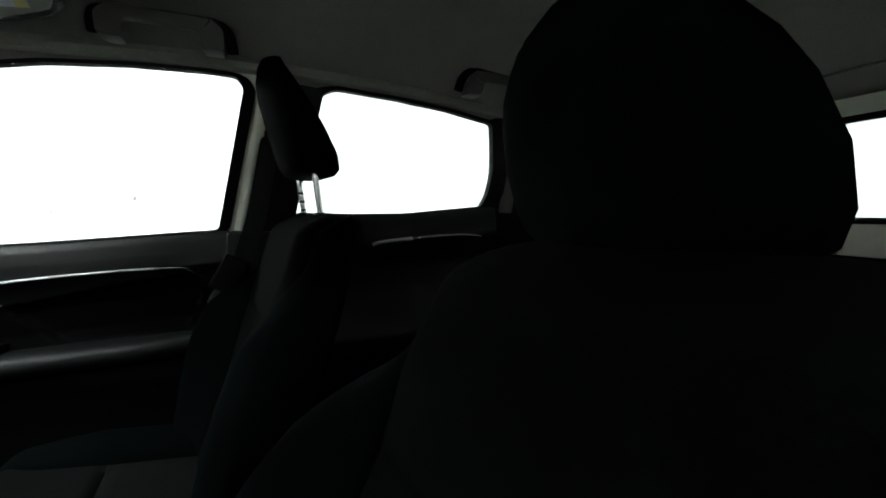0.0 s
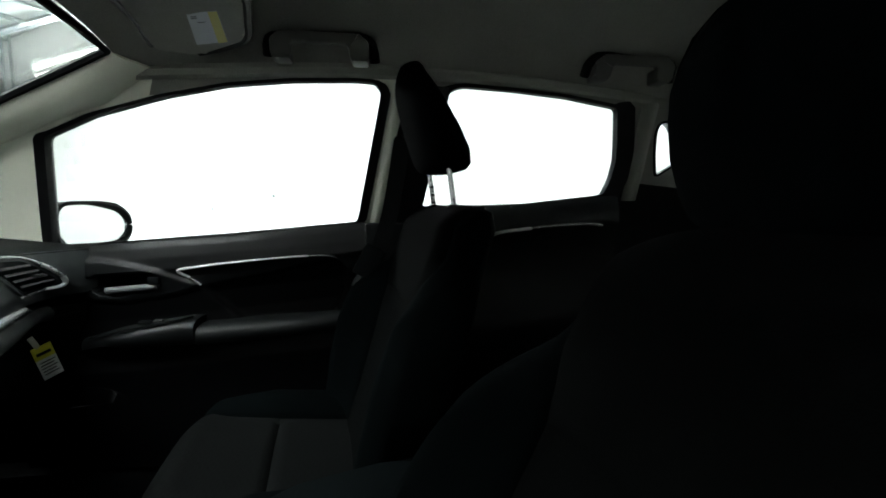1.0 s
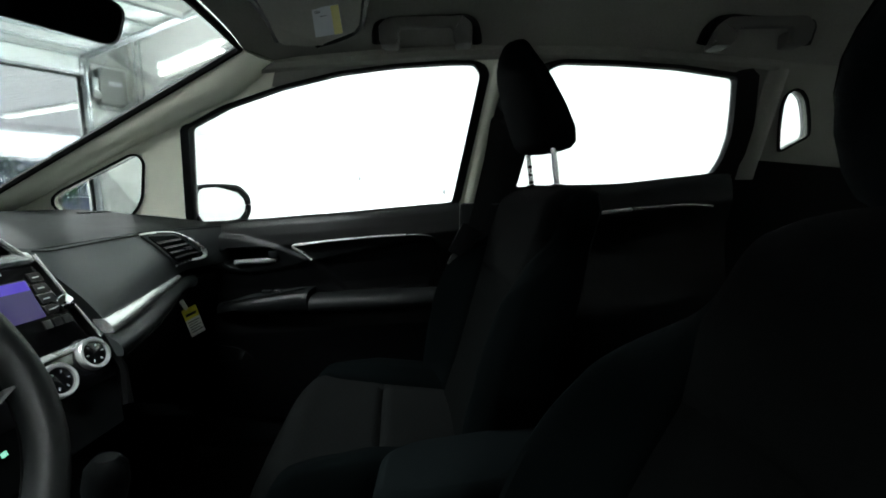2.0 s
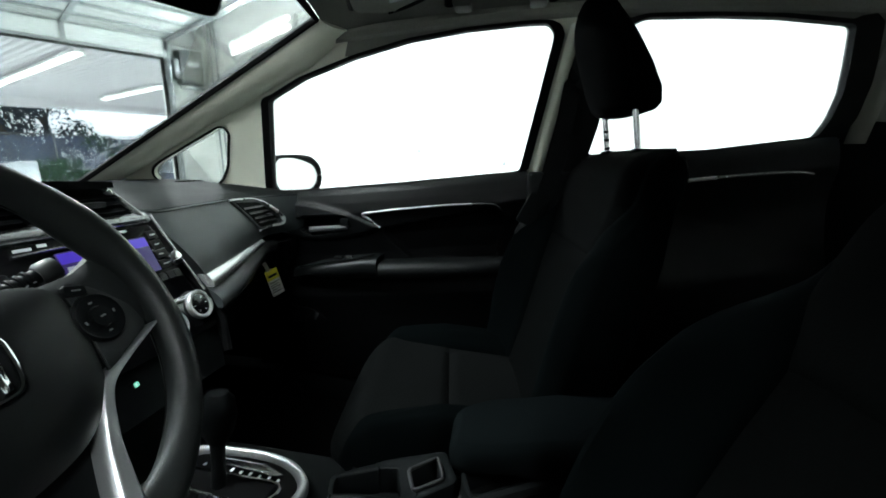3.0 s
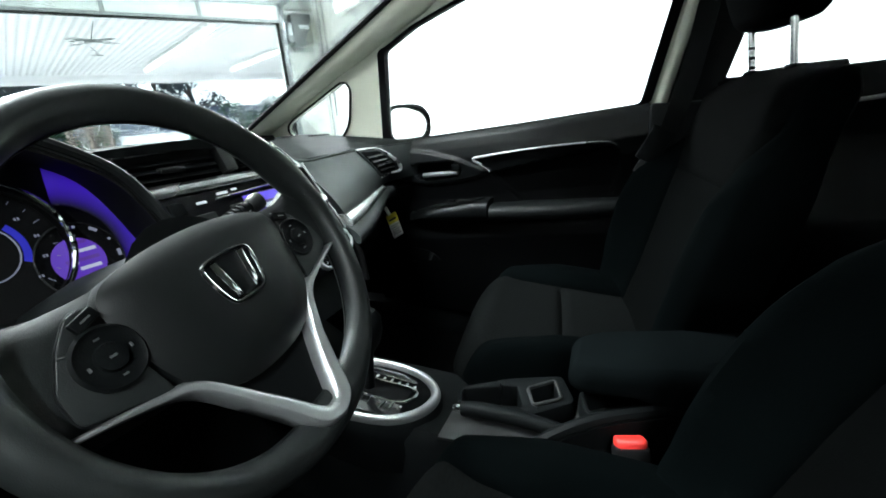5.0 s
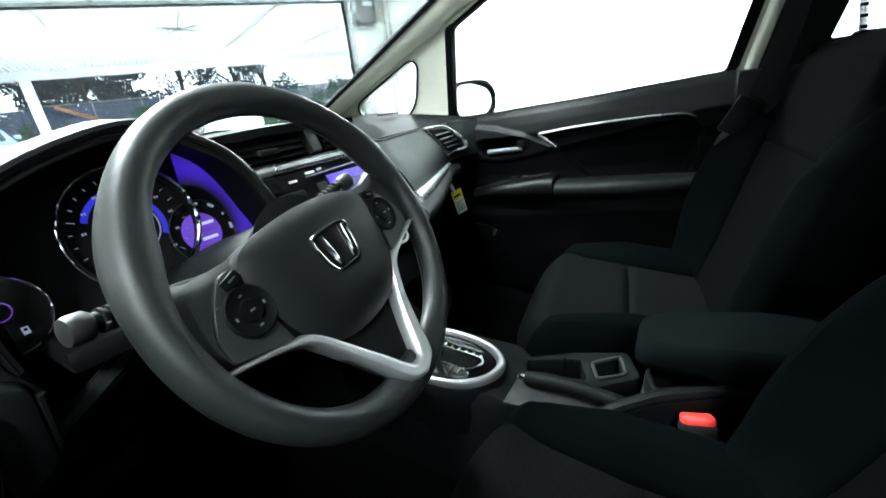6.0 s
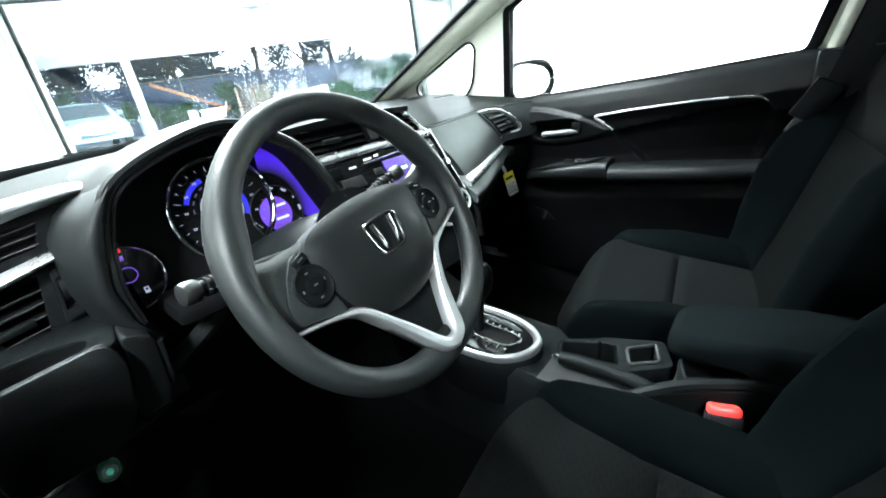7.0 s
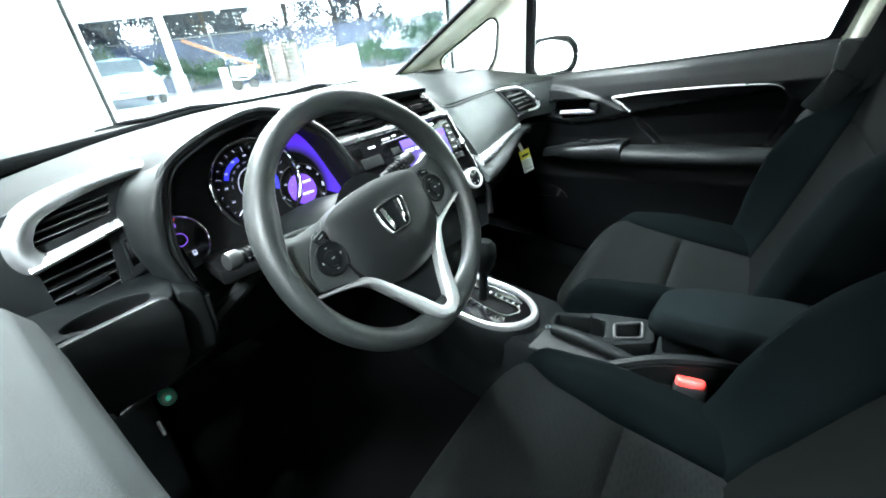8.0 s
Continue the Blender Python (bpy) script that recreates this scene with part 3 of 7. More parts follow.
def parked_car(u, v, turn):
    """A small pale hatchback, seen from its front corner."""
    c = thing("parked_car", "pale silver-blue parked car in the yard", "car")
    m = GARAGE @ pose(u, v, 0, 0, 0, turn) @ Matrix.Scale(1.22, 4)
    prof = [(-2.0, 0.35), (-2.05, 0.75), (-1.9, 1.0), (-1.3, 1.42), (-0.4, 1.48), (0.35, 1.40), (1.05, 0.98), (1.75, 0.86), (2.02, 0.62), (2.0, 0.32)]
    rings = []
    for s in (-1, -0.92, -0.6, 0, 0.6, 0.92, 1):
        k = 1 - 0.10 * abs(s) ** 3
        rings.append([V(x * (1 - 0.03 * abs(s) ** 4), s * 0.84 * (1 - 0.14 * max(0, z - 0.9) / 0.5), 0.32 + (z - 0.32) * k) for x, z in smooth2(prof)])
    part("body", moved(loft(rings), m), M_CARPAINT, c)
    part("windscreen", moved(slab(lambda a, b: V(lerp(0.44, 1.03, b), lerp(-0.62, 0.62, a), lerp(1.375, 1.0, b) + 0.012), lambda a, b: V(lerp(0.44, 1.03, b), lerp(-0.62, 0.62, a), lerp(1.375, 1.0, b) - 0.02), 2, 1), m), M_DARKGLASS, c)
    for s in (-1, 1):
        part("side_window", moved(plate(rounded([(-1.2, 1.02), (0.75, 1.0), (0.25, 1.33), (-0.95, 1.36)], 0.06), 0.02, lambda a, b, d: V(a, s * (0.80 - 0.30 * (b - 1.0) + d * 0.5), b)), m), M_DARKGLASS, c)
        part("headlight", moved(box(1.80, 1.99, s * 0.62 - 0.16, s * 0.62 + 0.16, 0.62, 0.76, 0.03), m), M_CHROME, c)
        part("door_mirror", moved(box(0.55, 0.68, s * 0.92 - 0.09, s * 0.92 + 0.09, 1.0, 1.12, 0.03), m), M_CARPAINT, c)
        for x in (-1.25, 1.28):
            w = part("wheel", moved(lathe([(0.12, -0.1), (0.27, -0.1), (0.30, -0.06), (0.30, 0.06), (0.27, 0.1), (0.12, 0.1)], 24), m @ pose(x, s * 0.76, 0.30, 90, 0, 0)), M_TYRE, c)
            part("rim", moved(lathe([(0.05, -0.105), (0.19, -0.108), (0.19, 0.108), (0.05, 0.105)], 20), m @ pose(x, s * 0.76, 0.30, 90, 0, 0)), M_SILVER, w)
    part("grille", moved(box(1.97, 2.03, -0.45, 0.45, 0.42, 0.55, 0.02), m), M_DARKGLASS, c)
    return c


def smooth2(pts, n=4):
    return [(p.x, p.z) for p in smooth_line([V(x, 0, z) for x, z in pts], n)]


parked_car(-10.6, 12.6, -62)

pal = thing("pallet_stack", "stack of weathered wooden pallets", "pallets")
for k in range(11):
    z = 0.06 + k * 0.145
    for j in range(3):
        part("stringer", garage(box(-4.96 + 0.625 * j, -4.86 + 0.625 * j, 13.46, 14.4, z - 0.02, z + 0.075)), M_WOOD, pal)
    for j in range(5):
        part("board", garage(box(-4.98, -3.58, 13.4 + 0.22 * j, 13.5 + 0.22 * j, z + 0.075, z + 0.125)), M_WOOD, pal)
wb = thing("wheelbarrow", "white cart with bent tubular handles", "cart")
part("tray", garage(box(-6.5, -5.6, 13.0, 13.6, 0.55, 0.95, 0.05)), M_POST, wb)
part("handle", garage(tube(smooth_line([V(-6.7, 12.9, 0.95), V(-6.6, 12.9, 0.55), V(-6.1, 12.9, 0.42), V(-5.6, 12.9, 0.6), V(-5.35, 12.9, 1.15)]), 0.025, 6)), M_POST, wb)
part("frame", garage(tube(smooth_line([V(-6.75, 13.1, 0.8), V(-6.5, 13.1, 1.2), V(-5.9, 13.1, 1.25), V(-5.5, 13.1, 1.05)]), 0.022, 6)), M_FENCE, wb)
for u in (-6.4, -5.7):
    part("wheel", moved(lathe([(0.05, -0.04), (0.2, -0.04), (0.22, 0), (0.2, 0.04), (0.05, 0.04)], 18), GARAGE @ pose(u, 13.0, 0.22, 90, 0, 0)), M_TYRE, wb)
    part("leg", garage(tube([(u, 13.0, 0.22), (u, 13.2, 0.6)], 0.02, 6)), M_FENCE, wb)
single("steel_beam", garage(moved(box(-1.7, 1.7, -0.06, 0.06, -0.07, 0.07), pose(-7.2, 15.6, 1.55, 0, 26, 0))), M_RUST, "orange rusty steel beam leaning on rubble", "beam")
single("bollard", garage(box(-7.05, -6.72, 13.3, 13.6, 0, 0.98, 0.02)), M_POST, "short white square bollard", "bollard")
single("steel_barrel", garage(moved(lathe([(0.27, 0), (0.29, 0.03), (0.28, 0.3), (0.29, 0.31), (0.28, 0.6), (0.29, 0.85), (0.27, 0.88)], 20), pose(-8.85, 13.8, 0))), M_PALE, "pale drum standing beside the post", "drum")
single("tarpaulin", garage(moved(slab(lambda a, b: V(lerp(-1.2, 1.3, a), lerp(-0.6, 0.6, b), 1.22 + 0.12 * math.sin(5 * a) * math.cos(4 * b) - 0.4 * abs(2 * b - 1) ** 3), lambda a, b: V(lerp(-1.3, 1.3, a), lerp(-0.6, 0.6, b), 0.0), 16, 8), pose(-2.2, 14.4, 0))), M_PALE, "pale crumpled sheet over stacked material", "sheet")

# bright hazy sky low behind the trees
single("backdrop", garage(box(-70, 70, 70, 70.2, -0.3, 26)), M_SKY, "bright hazy sky beyond the trees", "sky", kind="structure")

# ---- the car that the camera sits in ----
def side_x(y, z, out=0.0, s=1):
    """x of the window plane on the right (s=1) or left (s=-1); out: metres outwards."""
    return over(s, 1.175 - 0.03 * y - 0.40 * max(z, 0.93) + out, y)


def over(s, x, y=-0.35):
    """The right-hand place x, or its fellow on the left; the left side runs outwards towards the front."""
    return x if s == 1 else -x - 0.05 - 0.16 * max(0, y + 0.35)


def sided(s, out=0.0):
    """Places (y, z, depth) on a side of the car."""
    return lambda a, b, d: V(side_x(a, b, out + d, s), a, b)


FRONT_WIN = [(.486, .995), (.402, 1.279), (.277, 1.331), (.107, 1.378), (-.053, 1.41), (-.206, 1.426), (-.355, 1.433), (-.415, 1.432), (-.433, 1.408), (-.402, 1.27), (-.354, 1.060), (.007, 1.027), (.306, 1.004)]
REAR_WIN = [(-.542, 1.106), (-.549, 1.186), (-.59, 1.384), (-.612, 1.42), (-.645, 1.433), (-.80, 1.428), (-.948, 1.418), (-1.11, 1.397), (-1.133, 1.31), (-1.145, 1.252), (-1.143, 1.191), (-1.128, 1.146), (-.865, 1.116)]
THIRD_WIN = [(-1.292, 1.205), (-1.268, 1.270), (-1.252, 1.330), (-1.254, 1.354), (-1.270, 1.366), (-1.292, 1.360), (-1.312, 1.342), (-1.334, 1.305), (-1.352, 1.268), (-1.358, 1.248), (-1.325, 1.228)]
QUARTER_WIN = [(.918, 1.052), (.905, 1.078), (.872, 1.098), (.60, 1.206), (.577, 1.204), (.569, 1.183), (.618, 1.075), (.66, 1.030), (.71, 1.004), (.895, 1.024)]
OPENINGS = {k: rounded(o, r, 3) for k, o, r in (("front", FRONT_WIN, .014), ("rear", REAR_WIN, .014), ("third", THIRD_WIN, .014), ("quarter", QUARTER_WIN, .022))}
SIDE_OUT = [(2.02, .30), (2.05, .62), (1.95, .80), (1.60, .93), (1.13, 1.0), (.90, 1.112), (.66, 1.222), (.40, 1.338), (.19, 1.43), (.10, 1.48), (-.3, 1.50), (-.8, 1.50), (-1.2, 1.47), (-1.6, 1.42), (-1.85, 1.20), (-1.95, .95), (-1.95, .30)]

body = thing("car_body", "dark painted hatchback body shell", "car")
for s in (1, -1):
    part("side_panel", plate([(-.49, .93), *[p for p in SIDE_OUT if p[0] > -.49 and p[1] >= .93], (-.49, 1.50)], 0.012, sided(s, 0.004), holes=[OPENINGS["front"], OPENINGS["quarter"]]), M_BEIGE, body, "ivory inner side trim round the windows")
    part("side_panel", plate([(-.492, 1.50), *[p for p in SIDE_OUT if p[0] < -.49 and p[1] >= .93], (-1.95, .93), (-.492, .93)], 0.012, sided(s, 0.004), holes=[OPENINGS["rear"], OPENINGS["third"]]), M_BEIGESHADE, body, "ivory inner side trim round the rear windows, coloured as shaded")
    part("outer_panel", plate([p for p in SIDE_OUT if p[1] >= .93] + [(-1.95, .93)], 0.010, sided(s, 0.018), holes=list(OPENINGS.values())), M_BODY, body)
    part("lower_panel", plate([p for p in SIDE_OUT if p[1] < .93] + [(-1.95, .929), (1.60, .929)], 0.010, sided(s, 0.018)), M_BODY, body)


def over_window(s):
    """The woven lining that comes down to the upper edge of the front window."""
    low = [(p[0], p[1] + .0035) for p in FRONT_WIN if p[1] > 1.37 and -.40 < p[0] < .2]
    return plate([(.135, 1.380), *low, (-.485, 1.44), (-.485, 1.495), (-.3, 1.495), (.09, 1.475)], 0.003, sided(s, -0.001))


def grown(outline, amount):
    """The outline pushed outwards: amount(y, z, ny, nz) gives how far."""
    k, out = len(outline), []
    area = sum(outline[i][0] * outline[(i + 1) % k][1] - outline[(i + 1) % k][0] * outline[i][1] for i in range(k))
    sg = 1 if area > 0 else -1
    for i, (y, z) in enumerate(outline):
        (y0, z0), (y1, z1) = outline[i - 1], outline[(i + 1) % k]
        ty, tz = y1 - y0, z1 - z0
        ln = math.hypot(ty, tz)
        ny, nz = sg * tz / ln, -sg * ty / ln
        d = amount(y, z, ny, nz)
        out.append((y + ny * d, z + nz * d))
    return out


for s in (1, -1):
    single("roof_lining", over_window(s), M_LINER, "woven grey-beige lining above the front window", "lining", "roof linings", "structure")
BAND = {"front": lambda y, z, ny, nz: 0.004 + (0.018 if ny > 0 else 0.020) * abs(ny) ** 2.5 if nz > -0.7 else 0.002,
        "rear": lambda y, z, ny, nz: 0.005 + (0.05 if ny < 0 else 0.024) * abs(ny) ** 2 if nz > -0.7 else 0.002,
        "third": lambda y, z, ny, nz: 0.003, "quarter": lambda y, z, ny, nz: 0.002}
for s in (1, -1):
    for kind_, outline in OPENINGS.items():
        w = thing("window_" + kind_, "car side window with black rubber frame", "window", "side windows", "structure")
        part("frame", plate(grown(outline, BAND[kind_]), 0.024 if kind_ in ("front", "rear") else 0.006, sided(s, -0.006), holes=[grown(outline, lambda y, z, ny, nz: -0.003)]), M_RUBBER, w, "black rubber window frame")
        part("seal", tube([sided(s, 0.0)(a, b, -0.002) for a, b in outline], 0.0035, 6, closed=True), M_RUBBER, w)
        if not (s == -1 and kind_ == "front"):
            g = part("pane", plate(outline, 0.004, sided(s, 0.008)), M_GLASS, w, "clear glass")
            g.visible_shadow = False


# windscreen
def screen_edge(b):
    """Right edge of the windscreen, from its top (0) to its base (1)."""
    y = lerp(0.17, 1.16, b)
    return V(lerp(0.525, 0.61, b), y, (1.3464 - 0.40 * y) / 0.88)


def screen_at(a, b, out=0.0):
    e = screen_edge(b)
    k = 2 * a - 1
    bow = 1 - k * k
    return V(e.x * k if k > 0 else (e.x + 0.05 + 0.16 * max(0, e.y + 0.35)) * k, e.y + 0.10 * bow * b - 0.045 * bow * (1 - b) + 0.4 * out, e.z + 0.018 * bow + 0.9 * out)


ws = thing("windscreen", "wide raked car windscreen", "windscreen", kind="structure")
g = part("pane", slab(lambda a, b: screen_at(a, b, 0.004), lambda a, b: screen_at(a, b, 0.0), 16, 10), M_GLASS, ws, "clear glass")
g.visible_shadow = False
rim = [screen_at(a / 16, 0, -0.004) for a in range(17)] + [screen_at(1, b / 12, -0.004) for b in range(1, 13)] + [screen_at(1 - a / 16, 1, -0.004) for a in range(1, 17)] + [screen_at(0, 1 - b / 12, -0.004) for b in range(1, 12)]
part("seal", tube(rim, 0.009, 6, closed=True), M_RUBBER, ws, "black seal")

foot = smooth_line([V(-.90, .46, 1.040), V(-.726, .591, 1.040), V(-.59, .716, 1.040), V(-.45, .862, 1.040), V(-.31, 1.00, 1.042), V(-.18, 1.065, 1.040), V(.0, 1.13, 1.036), V(.22, 1.165, 1.030)], 5)
part("foot_band", tube(foot, [max(.011, .030 - .00095 * k) for k in range(len(foot))], 10, squash=.8), M_SEAL, ws, "black band along the foot of the windscreen")

# ivory front pillar trims, between the windscreen and the side windows
PILLAR_LOW = [(0.0, (.10, 1.437)), (.14, (.24, 1.356)), (.28, (.37, 1.312)), (.40, (.47, 1.268)), (.55, (.60, 1.222)), (.75, (.78, 1.150)), (.90, (.92, 1.088)), (1.0, (1.10, 1.02))]
for s in (1, -1):
    def pillar(a, b, out=0.0, s=s):
        e = screen_edge(a * 0.97)
        w = V(e.x + 0.004, e.y, e.z)
        y, z = table(a, [(k, p[0]) for k, p in PILLAR_LOW]), table(a, [(k, p[1]) for k, p in PILLAR_LOW])
        q = V(side_x(y, z, -0.001), y, z)
        p = w.lerp(q, b)
        bulge = math.sin(math.pi * min(max(b, 0), 1)) ** 0.8 * 0.020 - out
        p = p + V(-0.62, -0.25, -0.55).normalized() * bulge
        return V(over(s, p.x, p.y), p.y, p.z)
    t = single("pillar_trim", slab(lambda a, b: pillar(a, b), lambda a, b: pillar(a, b, 0.018), 28, 8), M_BEIGE, "smooth ivory plastic front pillar trim", "pillar trim", "pillar trims", "structure")
    # upper centre pillar: an ivory strip and the grey belt cover behind it; then the rear pillar trim
    def centre(a, b, y0, w, bulge, s=s):
        z = lerp(1.055, 1.425, b)
        y = y0 - .215 * (z - 1.055) - w * a
        return V(side_x(y, z, -0.004 - bulge * math.sin(math.pi * a), s), y, z)
    single("pillar_trim", slab(lambda a, b: centre(a, b, -.388, .029, .010), lambda a, b: centre(a, b, -.388, .029, -.006), 6, 10), M_BEIGE, "narrow ivory strip on the centre pillar", "pillar trim", "pillar trims", "structure")
    single("pillar_cover", slab(lambda a, b: centre(a, b, -.418, .118, .018), lambda a, b: centre(a, b, -.418, .118, -.006), 8, 10), M_COVER, "dark grey upper belt cover on the centre pillar", "pillar cover", "pillar covers", "structure")
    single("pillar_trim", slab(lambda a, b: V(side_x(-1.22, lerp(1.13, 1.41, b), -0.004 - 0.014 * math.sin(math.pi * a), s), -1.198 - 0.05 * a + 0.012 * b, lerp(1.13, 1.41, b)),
                               lambda a, b: V(side_x(-1.22, lerp(1.13, 1.41, b), 0.003, s), -1.198 - 0.05 * a + 0.012 * b, lerp(1.13, 1.41, b)), 6, 6), M_BEIGESHADE, "ivory plastic rear pillar trim, coloured as shaded", "pillar trim", "pillar trims", "structure")


# headliner
def liner(a, b, up=0.0):
    x = 2 * a - 1
    y = lerp(0.165 - 0.045 * (1 - x * x), -1.72, b)
    half = table(y, [(-1.7, .60), (-1.2, .622), (-.4, .622), (.06, .616), (.12, .590), (.165, .552)])
    edge = table(y, [(-1.72, 1.36), (-1.2, 1.412), (-.8, 1.436), (-.3, 1.438), (0.0, 1.424), (.10, 1.420), (.165, 1.432)])
    z = edge + 0.082 * (1 - abs(x) ** 4) * min(1, 0.35 + 3.0 * (0.165 - y)) + 0.012
    return V(x * half if x > 0 else x * (half + .05 + .16 * max(0, y + .35)), y, z + up)


single("ceiling", slab(lambda a, b: liner(a, b), lambda a, b: liner(a, b, 0.03), 32, 30), M_LINER, "grey-beige woven cloth headliner of the car", "headliner", kind="structure")
part("roof", slab(lambda a, b: liner(a, b, 0.05), lambda a, b: liner(a, b, 0.06), 16, 16), M_BODY, body)
for s in (1, -1):
    rail = [V(side_x(y, z, -0.006, s), y, z) for y, z in ((.16, 1.425), (.0, 1.436), (-.3, 1.452), (-.6, 1.455), (-.9, 1.446), (-1.2, 1.425))]
    single("roof_rail_trim", tube(smooth_line(rail), 0.018, 8), M_LINER, "headliner edge rolled down above the windows", "headliner edge", "headliner edges", "structure")

# rear hatch with its window, parcel area
hatch = thing("tailgate", "inside of the hatchback tailgate with rear window", "tailgate", kind="structure")
HATCH = [(-.60, 1.125), (.60, 1.125), (.55, 1.382), (-.55, 1.382)]
hatch_at = lambda a, b, d: V(a, -1.95 - d + 0.20 * max(0, b - 1.0), b)
part("panel", plate([(-.74, .30), (.74, .30), (.74, 1.08), (.66, 1.47), (-.66, 1.47), (-.74, 1.08)], 0.05, hatch_at, holes=[HATCH]), M_BEIGE, hatch)
g = part("pane", plate(HATCH, 0.004, lambda a, b, d: hatch_at(a, b, .02 + d)), M_GLASS, hatch)
g.visible_shadow = False
part("seal", tube([hatch_at(a, b, 0.0) for a, b in HATCH], 0.010, 6, closed=True), M_RUBBER, hatch)
single("rear_header", slab(lambda a, b: V(lerp(-.66, .66, a), lerp(-1.69, -1.90, b), 1.452 - .02 * b - .05 * (2 * a - 1) ** 4), lambda a, b: V(lerp(-.66, .66, a), lerp(-1.69, -1.90, b), 1.50), 12, 4), M_LINER, "headliner edge above the rear window", "headliner edge", "headliner edges", "structure")

single("floor_carpet", box(-1.05, .80, -1.95, 1.25, .27, .287), M_CARPET, "black carpeted car floor", "car floor", kind="structure")
single("bulkhead", slab(lambda a, b: V(lerp(-1.05, .80, a), lerp(1.02, 1.18, b), lerp(.30, .98, b)), lambda a, b: V(lerp(-1.05, .80, a), lerp(1.10, 1.26, b), lerp(.30, .98, b)), 2, 2), M_CARPET, "black front footwell wall", "footwell wall", kind="structure")
part("bonnet", slab(lambda a, b: V(lerp(-.70, .70, a), lerp(1.24, 2.0, b), 0.98 - 0.30 * b * b - 0.05 * (2 * a - 1) ** 2), lambda a, b: V(lerp(-.70, .70, a), lerp(1.24, 2.0, b), 0.6), 10, 8), M_BODY, body)
single("cowl_panel", slab(lambda a, b: V(lerp(-.66, .66, a), lerp(1.17, 1.26, b) + 0.06 * (1 - (2 * a - 1) ** 2), 1.005 - 0.01 * b), lambda a, b: V(lerp(-.66, .66, a), lerp(1.17, 1.26, b), 0.96), 10, 2), M_PLASTIC, "black plastic cowl below the windscreen", "cowl", kind="structure")
for x0, x1 in ((-0.50, 0.05), (0.02, 0.50)):
    wp = thing("wiper", "black windscreen wiper at rest", "wiper", "wipers")
    part("arm", tube([V(x0, 1.235, 1.018), V((x0 + x1) / 2, 1.19, 1.045), V(x1, 1.235, 1.02)], [0.009, 0.007, 0.005], 6), M_RUBBER, wp)
    part("blade", tube([V(x0 + 0.05, 1.20, 1.035), V(x1, 1.215, 1.03)], 0.006, 6), M_RUBBER, wp)


part("front_bumper", loft([[V(lerp(-1, 1, k / 12) * w, y - .10 * abs(lerp(-1, 1, k / 12)) ** 3, z) for k in range(13)] for y, w, z in ((1.98, .78, .28), (2.10, .78, .30), (2.12, .78, .55), (2.06, .77, .66), (1.96, .76, .68))], closed=True), M_BODY, body)
part("rear_bumper", box(-.78, .74, -2.12, -1.97, .30, .62, .04, 3), M_BODY, body)
for s in (-1, 1):
    for y in (1.58, -1.42):
        w = part("wheel", moved(lathe([(.12, -.09), (.27, -.09), (.295, -.06), (.30, 0), (.295, .06), (.27, .09), (.12, .09)], 28), pose(over(s, .70, y if y < 0 else .2), y, .30, 0, 90, 0)), M_TYRE, body)
        part("rim", moved(lathe([(.04, -.094), (.10, -.082), (.19, -.096), (.19, .096), (.10, .082), (.04, .094)], 24), pose(over(s, .70, y if y < 0 else .2), y, .30, 0, 90, 0)), M_SILVER, w)

# ---- doors ----
def belt(y):
    return table(y, [(-1.2, 1.150), (-1.128, 1.146), (-.865, 1.116), (-.542, 1.106), (-.44, 1.07), (-.354, 1.060), (.007, 1.027), (.306, 1.004), (.486, .995), (.56, .992)])


def door_skin(y, z, s, front=True):
    """x of the inner face of a door, at height z."""
    d = belt(y) - z
    top = side_x(y, belt(y), -0.006)
    x = top - table(d, [(0, 0), (.006, .008), (.020, .018), (.05, .026), (.085, .030), (.11, .020), (.16, .010), (.22, .012), (.30, .030), (.36, .052), (.50, .062), (.70, .060)])
    return x


def within(outline, y, z, soft):
    """1 inside an outline, 0 outside, with a soft step of the given width at its edge."""
    best, inside, k = 9.0, False, len(outline)
    for i in range(k):
        (ay, az), (by, bz) = outline[i - 1], outline[i]
        if (az > z) != (bz > z) and y < (by - ay) * (z - az) / (bz - az) + ay:
            inside = not inside
        ty, tz = by - ay, bz - az
        t = min(1, max(0, ((y - ay) * ty + (z - az) * tz) / (ty * ty + tz * tz)))
        best = min(best, math.hypot(y - ay - t * ty, z - az - t * tz))
    t = min(1, max(0, (best if inside else -best) / soft + .5))
    return t * t * (3 - 2 * t)


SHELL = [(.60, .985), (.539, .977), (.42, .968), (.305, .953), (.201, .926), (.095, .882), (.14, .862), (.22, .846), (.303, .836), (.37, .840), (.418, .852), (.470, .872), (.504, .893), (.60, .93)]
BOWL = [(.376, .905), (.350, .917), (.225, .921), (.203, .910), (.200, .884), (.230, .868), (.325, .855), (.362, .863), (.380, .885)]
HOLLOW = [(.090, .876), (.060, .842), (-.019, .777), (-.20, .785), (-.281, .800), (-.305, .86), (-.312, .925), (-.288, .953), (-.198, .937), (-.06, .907)]


